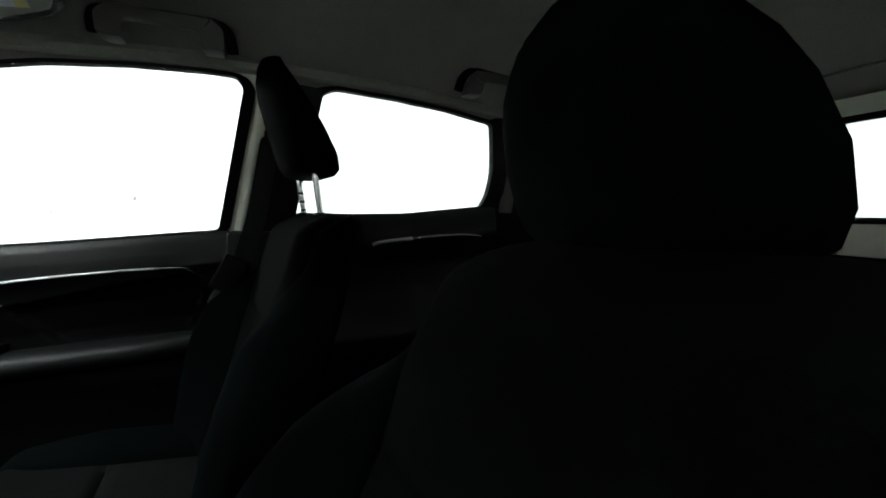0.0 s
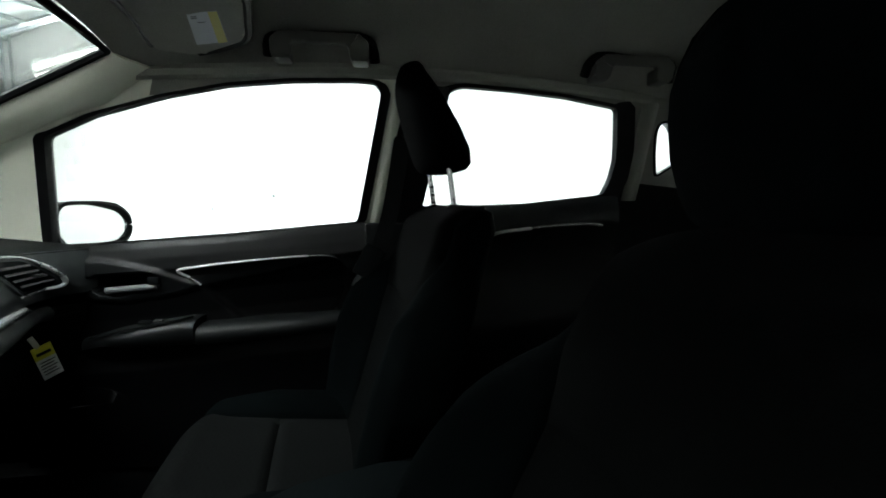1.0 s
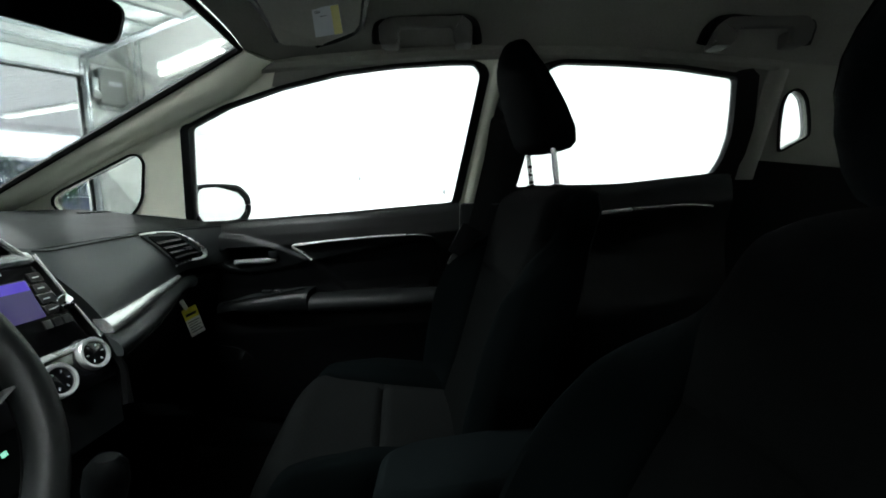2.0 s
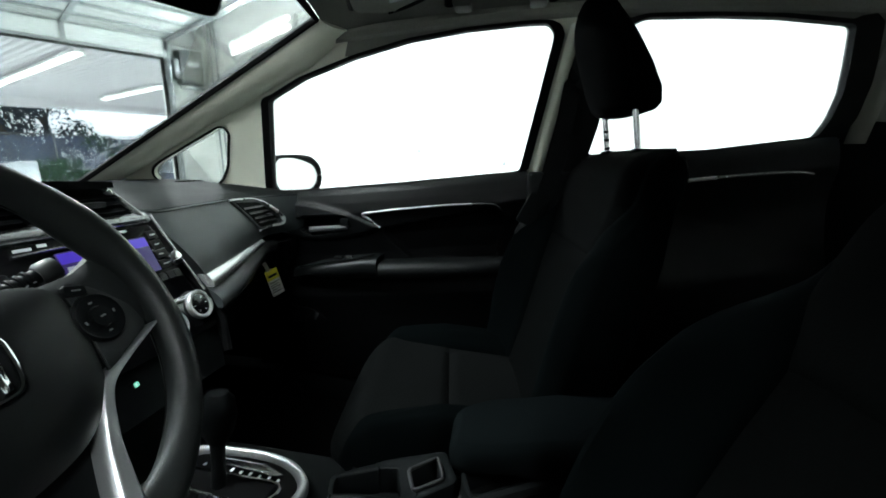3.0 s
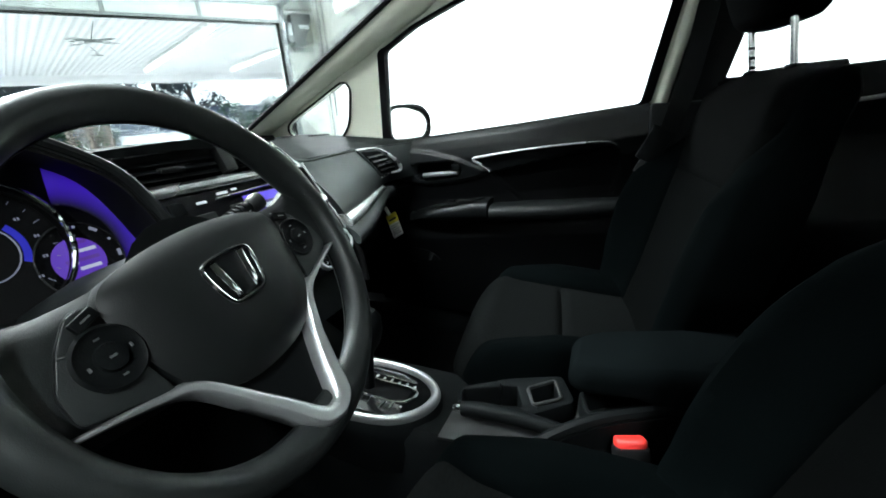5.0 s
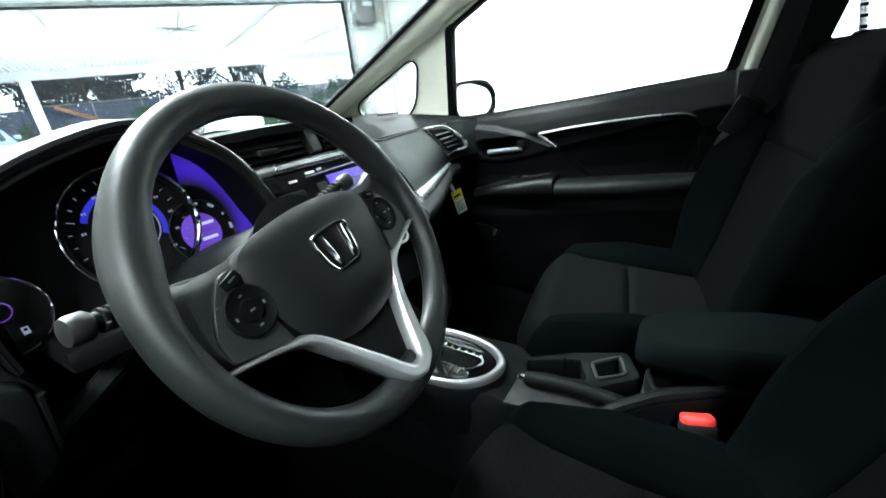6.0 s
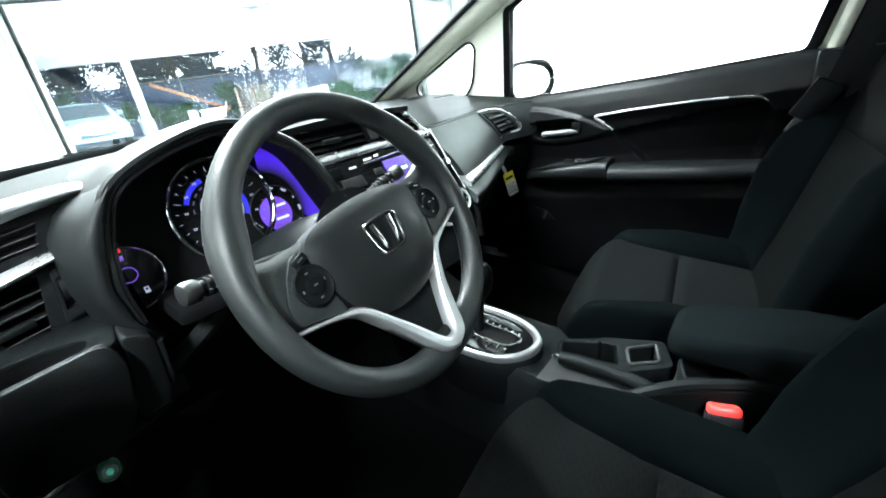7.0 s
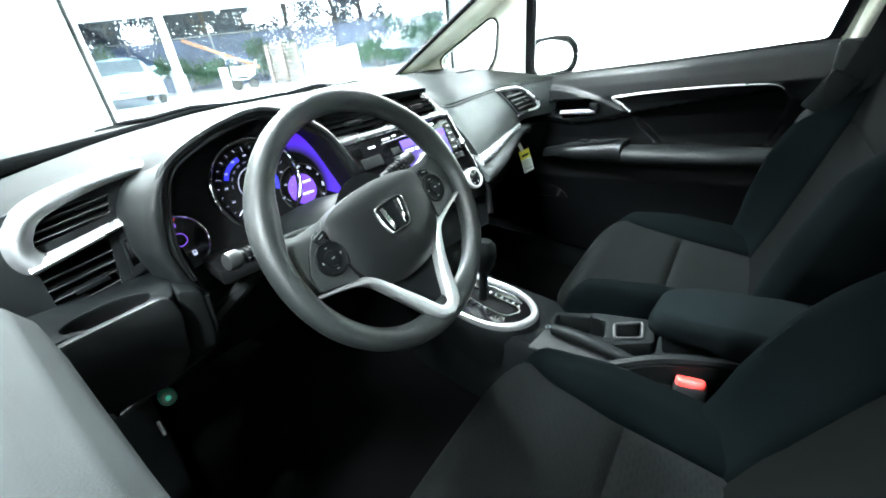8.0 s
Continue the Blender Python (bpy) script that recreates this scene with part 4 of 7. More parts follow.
def door_panel(s, y0, y1, name, label):
    d = thing(name, label, "car door", "doors", "structure")
    z0 = 0.36

    def face(a, b, out=0.0):
        y = lerp(y0, y1, a)
        z = lerp(z0, belt(y), b ** 0.85)
        return V(over(s, door_skin(y, z, s) + out, y), y, z)
    if s == -1 and y0 > 0:
        def wide(a, b, out=0.0):
            """The driver's door: a broad soft ledge under the open window, rounding down."""
            y = lerp(y0, y1, a)
            d = table(b, [(0, 0), (.1, .002), (.2, .006), (.32, .014), (.44, .028), (.55, .050), (.66, .085), (.78, .16), (1, .66)])
            x = side_x(y, belt(y), -0.004) - table(y, [(-.36, 1.25), (-.20, 1.33), (.05, 1.50), (.12, 1.35), (.22, .7), (.28, .3)]) * table(d, [(0, 0), (.002, .022), (.006, .046), (.014, .068), (.028, .084), (.050, .092), (.085, .094), (.12, .080), (.2, .060), (.30, .070), (.66, .080)])
            return V(over(s, x + out, y), y, belt(y) - d)
        part("panel", slab(lambda a, b: wide(a, b), lambda a, b: wide(a, b, .03) if b > .2 else V(over(s, side_x(lerp(y0, y1, a), 1.0), lerp(y0, y1, a)), lerp(y0, y1, a), belt(lerp(y0, y1, a)) - .02), 30, 50), M_LEDGE, d, "pale-lit grey door top ledge", 70)
        return d
    shaped = s == 1 and y0 > 0

    def relief(y, z):
        """How far the skin stands back: a raised shell round the handle, its bowl, and the hollow under the accent."""
        if not shaped:
            return 0
        return -.012 * within(SHELL, y, z, .012) + .038 * within(BOWL, y, z, .007) + .016 * within(HOLLOW, y, z, .008)

    def skin(a, b):
        p = face(a, b)
        return p + V(relief(p.y, p.z), 0, 0)
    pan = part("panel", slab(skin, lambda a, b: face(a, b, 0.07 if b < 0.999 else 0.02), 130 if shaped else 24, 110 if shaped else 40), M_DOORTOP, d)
    if shaped:
        me = pan.data
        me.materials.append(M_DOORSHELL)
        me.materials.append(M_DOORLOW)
        # Shade painted into bowl, hollow and lower panel; the shell coloured paler as lit.
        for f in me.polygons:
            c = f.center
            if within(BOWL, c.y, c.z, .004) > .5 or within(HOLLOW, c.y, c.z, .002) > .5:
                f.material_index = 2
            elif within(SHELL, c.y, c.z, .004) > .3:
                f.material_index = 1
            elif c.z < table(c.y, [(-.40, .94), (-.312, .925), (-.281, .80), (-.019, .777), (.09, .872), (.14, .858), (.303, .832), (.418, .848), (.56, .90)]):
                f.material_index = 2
    return d


def armrest(d, s, ys, zt, zb, reach, material, name="armrest"):
    """A padded ledge on a door: ys from its front tip to its back end."""
    def ring(y, k):
        z1, z2, r = table(y, zt), table(y, zb), table(y, reach)
        x0 = 0.76
        return [V(s * p[0], y, p[1]) for p in ((x0, z1), (x0 - r * 0.5, z1 + 0.004), (x0 - r * 0.78, z1 + 0.002), (x0 - r * 0.92, z1 - 0.004), (x0 - r * 0.985, z1 - 0.013), (x0 - r, z1 - 0.024), (x0 - r * 0.97, lerp(z1, z2, 0.65)), (x0 - r * 0.88, z2 + 0.010), (x0 - r * 0.7, z2 + 0.003), (x0 - r * 0.4, z2), (x0, z2))]
    n = 18
    part(name, loft([ring(lerp(ys[0], ys[1], i / n), i) for i in range(n + 1)]), material, d)


for s, nm in ((1, "passenger_door"), (-1, "driver_door")):
    d = door_panel(s, 0.545, -0.375, nm, "black moulded front door trim with satin silver accents" if s == 1 else "dark grey front door trim beside the driver")
    if s == -1:
        continue
    # ledge with the switch panel and the arm pad
    armrest(d, s, (0.40, 0.085), [(.06, .792), (.12, .792), (.30, .762), (.40, .735)], [(.06, .722), (.25, .716), (.40, .722)], [(.06, .105), (.30, .10), (.38, .07), (.40, .05)], M_DOORSHELL, "switch_ledge")
    armrest(d, s, (0.080, -0.36), [(-.36, .800), (-.2, .790), (.08, .775)], [(-.36, .745), (.08, .718)], [(-.36, .07), (-.2, .10), (.08, .105)], M_HOOD, "arm_pad")
    sw = part("switch_plate", plate(rounded([(.36, .004), (.12, .004), (.10, .048), (.28, .052)], .012), 0.004, lambda a, b, e: V(0.655 + b * 0.9 + 0.012, a, table(a, [(.06, .797), (.12, .797), (.30, .767), (.40, .740)]) + e)), M_HOOD, d)
    part("switch", box(.675, .695, .205, .235, .786, .794, .003), M_PLASTIC, sw)
    part("switch", box(.675, .690, .17, .195, .789, .797, .003), M_STALK, sw)
    # release handle in its bowl
    part("release_handle", loft([[V(door_skin(y, .87, 1) - 0.012 - 0.010 * math.cos(t), y, lerp(.872, .882, (y - .20) / .14 * -1 + 1) + 0.009 * math.sin(t)) for t in [2 * math.pi * j / 10 for j in range(10)]] for y in (.338, .33, .27, .215, .205)]), M_DULL, d, "dull silver release handle")
    part("lock_lever", box(.715, .735, .195, .225, .888, .912, .005), M_PLASTIC, d)
    # silver edge over the hollow
    line = smooth_line([V(0, .094, .881), V(0, .122, .905), V(0, .148, .926), V(0, .10, .935), V(0, .024, .945), V(0, -.126, .959), V(0, -.243, .965), V(0, -.280, .962), V(0, -.297, .952)], 5)
    part("accent", tube([V(door_skin(p.y, p.z, 1) - 0.004, p.y, p.z) for p in line], [0.0030 + .0016 * math.exp(-((k - 10) / 9) ** 2) - .0012 * max(0, (k - 28) / 13) for k in range(len(line))], 8), M_SILVER, d, "satin silver accent strip")
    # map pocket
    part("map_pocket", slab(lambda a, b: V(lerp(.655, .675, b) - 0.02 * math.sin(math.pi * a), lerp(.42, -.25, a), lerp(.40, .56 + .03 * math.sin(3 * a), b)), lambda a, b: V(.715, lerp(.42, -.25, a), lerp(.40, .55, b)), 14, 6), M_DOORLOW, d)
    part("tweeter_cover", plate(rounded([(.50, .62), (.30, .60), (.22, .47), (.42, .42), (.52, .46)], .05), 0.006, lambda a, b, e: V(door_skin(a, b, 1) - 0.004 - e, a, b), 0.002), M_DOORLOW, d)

for s in (1, -1):
    d = door_panel(s, -0.53, -1.17, "rear_door", "black moulded rear door trim with a silver accent")
    pts = [V(over(s, door_skin(y, z, s) - 0.008), y, z) for y, z in ((-.76, 1.024), (-.80, 1.034), (-.95, 1.050), (-1.06, 1.056), (-1.11, 1.052))]
    part("accent", tube(smooth_line(pts), 0.005, 8), M_SILVER, d, "thin satin silver accent strip")
    single("sill_trim", box(min(over(s, .70), over(s, .79)), max(over(s, .70), over(s, .79)), -.532, -.376, .36, 1.06, .01), M_PLASTIC, "black lower centre pillar cover", "pillar cover", "pillar covers", "structure")
    single("quarter_trim", slab(lambda a, b: V(over(s, side_x(-1.5, lerp(.36, 1.18, b)) - 0.03 * math.sin(math.pi * a) - 0.01), lerp(-1.185, -1.95, a), lerp(.36, 1.19 - 0.08 * a, b)), lambda a, b: V(over(s, side_x(-1.5, lerp(.36, 1.18, b)) + 0.003), lerp(-1.185, -1.95, a), lerp(.36, 1.19 - 0.08 * a, b)), 8, 8), M_PLASTIC, "black rear side trim", "side trim", "side trims", "structure")


for s in (1, -1):
    single("kick_panel", slab(lambda a, b: V(over(s, .735 - .02 * math.sin(math.pi * b), lerp(.53, 1.16, a)), lerp(.53, 1.16, a), lerp(.30, .995, b)), lambda a, b: V(over(s, .775, lerp(.53, 1.16, a)), lerp(.53, 1.16, a), lerp(.30, .995, b)), 4, 6), M_CARPET, "black footwell side trim", "kick panel", "kick panels", "structure")

    single("sill", box(min(over(s, .66), over(s, .80)), max(over(s, .66), over(s, .80)), -1.95, 1.2, .285, .385, .012), M_PLASTIC, "black door sill trim", "sill", "sills", "structure")

# ---- door mirror ----
for s in (1,):
    mr = thing("door_mirror", "black door mirror with a large glass", "mirror")
    m = pose(.895, .475, 1.052, 0, 0, -8) @ Matrix.Scale(1.14, 4)
    shape = rounded([(-.110, -.058), (.085, -.066), (.128, -.030), (.126, .018), (.085, .048), (.0, .060), (-.110, .056)], .045, 5)
    shell = []
    for k, (sc, dy) in enumerate(((1.0, -.004), (1.03, .01), (.98, .05), (.80, .085), (.45, .10))):
        shell.append([m @ V(a * sc, dy, b * sc) for a, b in shape])
    part("housing", loft(shell), M_PLASTIC, mr)
    part("glass", plate([(a * .93, b * .92) for a, b in shape], 0.004, lambda a, b, e: m @ V(a, -.006 - e, b)), M_MIRROR, mr, "mirror glass")
    part("rim", tube([m @ V(a * .965, -.008, b * .96) for a, b in shape], [0.007 + 0.007 * max(0, min(1, (a + .02) / .08)) for a, b in shape], 6, closed=True), M_RUBBER, mr)
    part("foot", tube([V(.765, .50, 1.005), V(.82, .51, 1.0), V(.86, .51, 1.01)], [.03, .026, .03], 10), M_PLASTIC, mr)


# ---- seats ----
def groove(d, w=0.006, depth=0.007):
    return -depth * math.exp(-(d / w) ** 2)


def seat(name, label, cx, dy, raised, recline=0.0, lean=0.0, lower=0.0):
    """A front seat: cushion, backrest with shoulder bolsters, head restraint on two posts."""
    t = thing(name, label, "car seat", "front seats")
    W = 0.262

    split = -.097 if raised else -.122

    def wi(y):
        """Half width of the middle of the cushion."""
        return table(y, [(-.36, .128), (-.10, .142), (.02, .168), (.12, .205), (.17, .212)])

    def cushion(x, y):
        """Height of the seat top; y from -0.36 (back) to 0.17 (front)."""
        k = abs(x)
        w = wi(y)
        bol = 0.054 * max(0, min(1, (k - w + .01) / .055)) ** 0.8 * table(y, [(-.36, .55), (-.2, .75), (-.08, .8), (.05, .35), (.17, 0.05)])
        edge = 0.11 * max(0, (k - .222) / .040) ** 2.2 if k > .222 else 0
        front = 0.11 * max(0, (y - .06) / .11) ** 2.2 if y > .06 else 0
        base = 0.553 + 0.060 * (y + .36) / .53
        crown = 0.010 * (1 - min(1, k / w) ** 2)
        return base + bol - edge - front + crown + groove(k - w) + (groove(y - split, .007, .009) if k < w else 0)

    def front_y(x):
        return (0.155 if raised else 0.142) - 0.075 * max(0, (abs(x) - .12) / .142) ** 2.2

    def cush(side, y0, y1, nm, material, nu, nv, lab=""):
        def at(a, b):
            y = lerp(y0, y1, b)
            w = wi(y)
            x = lerp(-w, w, a) if side == 0 else side * lerp(w, W, a)
            return x, y, (y if y < 0 else y * front_y(x) / 0.17)

        def top(a, b):
            x, y, yy = at(a, b)
            return V(cx + x, yy + dy, cushion(x, y))

        def low(a, b):
            x, y, yy = at(a, b)
            return V(cx + x * .965, yy + dy - (0.025 if y > .1 else 0), 0.42)
        part(nm, slab(top, low, nu, nv), material, t, lab)
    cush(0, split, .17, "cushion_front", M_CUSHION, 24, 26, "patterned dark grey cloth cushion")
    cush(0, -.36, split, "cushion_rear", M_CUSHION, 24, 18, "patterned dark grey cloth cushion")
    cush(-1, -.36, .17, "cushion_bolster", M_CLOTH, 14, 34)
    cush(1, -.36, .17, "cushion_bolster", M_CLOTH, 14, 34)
    part("seat_base", box(cx - .23, cx + .23, -.34 + dy, .09 + dy, .36, .43, .02), M_PLASTIC, t)
    for sx in (-.20, .20):
        part("runner", box(cx + sx - .02, cx + sx + .02, -.36 + dy, .12 + dy, .30, .362, .006), M_STEEL, t)

    # backrest: heights 0.55 to 1.112
    def spine(z):
        return table(z, [(.55, -.250), (.65, -.285), (.76, -.315), (.84, -.334), (.92, -.354), (1.03, -.384), (1.08, -.398), (1.112, -.415)]) + dy - recline * (z - .55)

    def mid(z):
        return cx + lean * max(0, z - .65) / .5

    def half(z):
        return table(z, [(.55, .205), (.62, .248), (.75, .266), (.85, .263), (.91, .250), (.955, .231), (1.0, .217), (1.05, .213), (1.075, .205), (1.095, .186), (1.105, .164), (1.112, .128)])

    def seam(z):
        """Share of the half width that the patterned middle takes: nearly all of the pillow at the top."""
        return table(z, [(.55, .60), (.86, .60), (.905, .62), (.935, .70), (.965, .80), (.99, .89), (1.01, .93), (1.12, .94)])

    def back_front(k, z):
        """y of the seat face at a share k (0 middle, 1 edge) of the half width."""
        x = abs(k) * half(z)
        w = seam(z) * half(z)
        bol = 0.10 * table(z, [(.55, .62), (.65, .82), (.70, .92), (.77, .98), (.81, 1.0), (.87, .92), (.92, .78), (.95, .58), (.98, .25), (1.0, .10), (1.03, 0), (1.12, 0)]) * max(0, min(1, (x - w + .005) / .07)) ** 1.2
        bol *= .55 if raised and k < 0 else 1
        edge = 0.045 * max(0, (abs(k) - .78) / .22) ** 2.2
        topr = 0.050 * max(0, (z - 1.06) / .052) ** 2.2
        return spine(z) + bol - edge - topr + groove(x - w) + (groove(z - .905, .007, .008) if abs(k) < .62 else 0)

    def back_rear(k, z):
        thick = table(z, [(.55, .10), (.75, .125), (.92, .145), (1.06, .155), (1.095, .14), (1.112, .10)])
        return spine(z) - thick * (1 - 0.35 * abs(k) ** 3)

    def back(side, z0, z1, nm, material, nu, nv, lab=""):
        """A cloth piece of the backrest: the patterned middle (side 0) or a bolster (-1, 1)."""
        def at(a, b, face):
            z = lerp(z0, z1, b)
            k = lerp(-1, 1, a) * seam(z) if side == 0 else side * lerp(seam(z), 1, a)
            return V(mid(z) + k * half(z), face(k, z), z - lower * (z - .55) / .56)
        part(nm, slab(lambda a, b: at(a, b, back_front), lambda a, b: at(a, b, back_rear), nu, nv), material, t, lab)
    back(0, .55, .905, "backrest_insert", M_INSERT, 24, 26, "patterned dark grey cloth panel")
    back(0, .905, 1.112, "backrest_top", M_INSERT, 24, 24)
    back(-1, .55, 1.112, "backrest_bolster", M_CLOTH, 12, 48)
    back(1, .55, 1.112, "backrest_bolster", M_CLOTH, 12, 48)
    # head restraint: domed, leaning forward
    hz = 1.188 if raised else 1.080
    wide = 1.0 if raised else 1.15
    hx = cx + lean * 1.05 + (0 if raised else .040)
    hy = dy - recline * (hz + .02 - .55) - (0 if raised else .060)
    rings = []
    for f, wd, yf, yb in ((0.0, .088, -.415, -.482), (.004, .102, -.402, -.494), (.016, .114, -.392, -.502), (.045, .123, -.381, -.497), (.09, .128, -.368, -.472), (.135, .125, -.355, -.443), (.165, .117, -.347, -.424), (.190, .103, -.344, -.408), (.212, .083, -.346, -.395), (.228, .056, -.352, -.385), (.236, .026, -.360, -.375)):
        z = hz + f * (1.0 if raised else .87)
        wd = wd * (1 if raised else 1.03 - .20 * min(1, f / .19) ** 1.6)
        n = 32
        ring = []
        for j in range(n):
            a = 2 * math.pi * j / n
            ca, sa = math.cos(a), math.sin(a)
            e = 2 / 3.0
            px = math.copysign(abs(ca) ** e, ca) * wd * wide
            py = math.copysign(abs(sa) ** e, sa)
            ring.append(V(hx + px, hy + (yf + yb) / 2 + py * (yf - yb) / 2 - 0.014 * (px / wd) ** 2 * (1 if py > 0 else 0), z))
        rings.append(ring)
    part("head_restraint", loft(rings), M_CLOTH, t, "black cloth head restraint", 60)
    for sx in (-.085, .085):
        p0, p1 = V(hx + sx, hy - .440, hz + .02), V(hx + sx, hy - .466, 1.03)
        post = part("post", tube([p0, p1], .0062, 10), M_STEEL, t, "notched steel post" if sx > 0 else "polished steel post")
        if sx > 0:
            for k in range(5):
                q = p0.lerp(p1, .28 + .11 * k)
                part("notch", moved(lathe([(.0063, -.0028), (.0068, -.0026), (.0068, .0026), (.0063, .0028)], 10), pose(*q)), M_RUBBER, post)
        part("post_collar", moved(lathe([(.017, 0), (.020, .004), (.016, .009), (.008, .010)], 16), pose(hx + sx, hy - .458, 1.104 - lower)), M_GLOSS, t)
    part("recline_cover", loft([[V(cx + sx_ * .272, -.30 + dy + r * math.cos(a), .53 + r * 0.7 * math.sin(a)) for a in [2 * math.pi * j / 14 for j in range(14)]] for sx_, r in ((1 if cx < 0 else -1, .05), ((1 if cx < 0 else -1) * 0.93, .065))]), M_PLASTIC, t)
    t.matrix_world = Matrix.Translation(V(cx, dy - .15, 0)) @ pose(0, 0, 0, 0, 0, SEAT_TURN) @ Matrix.Translation(V(-cx, .15 - dy, 0))
    return t


SEAT_TURN = 9.0
seat("passenger_seat", "dark cloth front passenger seat with raised head restraint", .368, -.10, True, .05, .044)
seat("driver_seat", "dark cloth driver seat with head restraint pushed down", -.335, -.20, False, .230, .012, .022)

# rear bench
rb = thing("rear_bench", "dark cloth rear bench seat", "car seat")
part("cushion", slab(lambda a, b: V(lerp(-.64, .64, a), lerp(-.80, -1.25, b), .60 + .02 * math.sin(6.28 * a * 2) ** 2 - .05 * (2 * a - 1) ** 8 - .04 * max(0, .2 - b)), lambda a, b: V(lerp(-.64, .64, a), lerp(-.80, -1.25, b), .40), 24, 10), M_CLOTH, rb)
part("backrest", slab(lambda a, b: V(lerp(-.64, .64, a) * (1 - .10 * b ** 3), lerp(-1.22, -1.42, b) + .02 * math.sin(6.28 * a * 2) ** 2, lerp(.56, 1.06, b)), lambda a, b: V(lerp(-.64, .64, a) * (1 - .10 * b ** 3), lerp(-1.36, -1.50, b), lerp(.56, 1.04, b)), 24, 12), M_CLOTH, rb)
for x in (-.36, .36):
    part("head_restraint", box(x - .12, x + .12, -1.50, -1.40, 1.06, 1.20, .03, 3), M_CLOTH, rb)

# seat belt on the passenger side pillar
sb = thing("seat_belt", "dark woven seat belt hanging from the centre pillar", "seat belt", "seat belts")


def strap(path, width, along, name="webbing", material=M_BELT):
    p = smooth_line(path, 8)
    d = Vector(along).normalized() * width / 2
    n = len(p) - 1
    nrm = V(-1, 0, 0)
    at_ = lambda b: p[min(int(round(b * n)), n)]
    part(name, slab(lambda a, b: at_(b) - d + 2 * d * a + nrm * .0006, lambda a, b: at_(b) - d + 2 * d * a - nrm * .0006, 2, n), material, sb)


strap([V(.662, -.486, 1.30), V(.656, -.470, 1.20), V(.650, -.452, 1.10), V(.648, -.430, 1.02), V(.652, -.410, .94), V(.676, -.400, .80), V(.684, -.392, .62)], .046, (0, 1, .15))
part("anchor_cover", loft([[V(.652 + .010 * k, -.490 + r * math.cos(a), 1.315 + r * 1.3 * math.sin(a)) for a in [2 * math.pi * j / 14 for j in range(14)]] for k, r in ((0, .014), (1, .020), (2, .022))]), M_PLASTIC, sb)
part("belt_tongue", moved(box(-.006, .006, -.028, .028, -.05, .04, .005), pose(.628, -.392, .962, 28, 0, 0)), M_PLASTIC, sb)
part("tongue_plate", moved(box(-.002, .002, -.012, .012, -.085, -.05, .0015), pose(.628, -.392, .962, 28, 0, 0)), M_STALK, sb)
part("lower_anchor", box(.655, .670, -.302, -.284, .575, .61, .004), M_STEEL, sb)

bk = thing("belt_buckle", "seat belt buckle with red release button", "buckle", "belt buckles")
m = pose(-.064, -.356, .580, 0, 0, -72) @ pose(0, 0, 0, -24, 0, 0)
part("stalk", moved(box(-.018, .018, -.009, .009, -.18, -.03, .004), m), M_PLASTIC, bk)
part("case", moved(box(-.025, .025, -.013, .013, -.022, .014, .005, 3), m), M_RUBBER, bk, "dark grey buckle case")
part("release_button", moved(box(-.0225, .0225, -.0115, .0115, .006, .026, .006, 3), m), M_RED, bk, "bright red release button")


# ---- dashboard ----
dash = thing("dashboard", "dark grey dashboard with satin silver trim", "dashboard")


def lip_y(x):
    return table(x, [(-.80, .345), (-.62, .33), (-.52, .34), (-.25, .40), (.05, .395), (.10, .365), (.20, .385), (.35, .415), (.48, .445), (.60, .44), (.70, .415), (.75, .40)])


def lip_z(x):
    return table(x, [(-.75, 1.022), (-.55, 1.045), (-.27, 1.062), (.04, 1.062), (.09, 1.018), (.16, 1.004), (.75, .998)])


def dash_top(a, b):
    x = lerp(-.80 - .20 * b, .752, a)
    y1 = 1.14 + 0.085 * (1 - (x / .752) ** 2)
    z = lerp(lip_z(x), 1.035, min(1, b * 1.6)) + .006 * math.sin(math.pi * b) - .012 * max(0, b - .8) / .2
    return V(x, lerp(lip_y(x), y1, b), z - (0.006 if b == 0 else 0))


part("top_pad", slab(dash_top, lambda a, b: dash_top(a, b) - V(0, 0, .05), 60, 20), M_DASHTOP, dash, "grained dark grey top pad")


def face_y(x, z):
    base = table(x, [(.08, .252), (.14, .254), (.215, .275), (.30, .304), (.43, .354), (.56, .404), (.61, .418), (.66, .408), (.75, .378)])
    top = table(x, [(.08, .345), (.168, .355), (.30, .395), (.477, .432), (.60, .425), (.66, .410), (.75, .385)])
    k = (z - .86) / .14
    return lerp(base, top, k) - .012 * math.sin(math.pi * min(max(k, 0), 1))


def F(x, z, out=0.0):
    """A place on the passenger side of the dash, out metres proud of it."""
    return V(x, face_y(x, z) - out, z)


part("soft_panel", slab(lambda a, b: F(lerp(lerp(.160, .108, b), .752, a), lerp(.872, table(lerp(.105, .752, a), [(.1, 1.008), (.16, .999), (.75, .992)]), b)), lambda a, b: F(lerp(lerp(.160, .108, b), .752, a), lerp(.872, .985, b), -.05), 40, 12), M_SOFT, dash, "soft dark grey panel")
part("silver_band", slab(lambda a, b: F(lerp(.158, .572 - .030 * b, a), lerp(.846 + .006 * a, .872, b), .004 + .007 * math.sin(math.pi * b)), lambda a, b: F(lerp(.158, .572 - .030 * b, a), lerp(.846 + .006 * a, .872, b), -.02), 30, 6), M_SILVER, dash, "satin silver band")


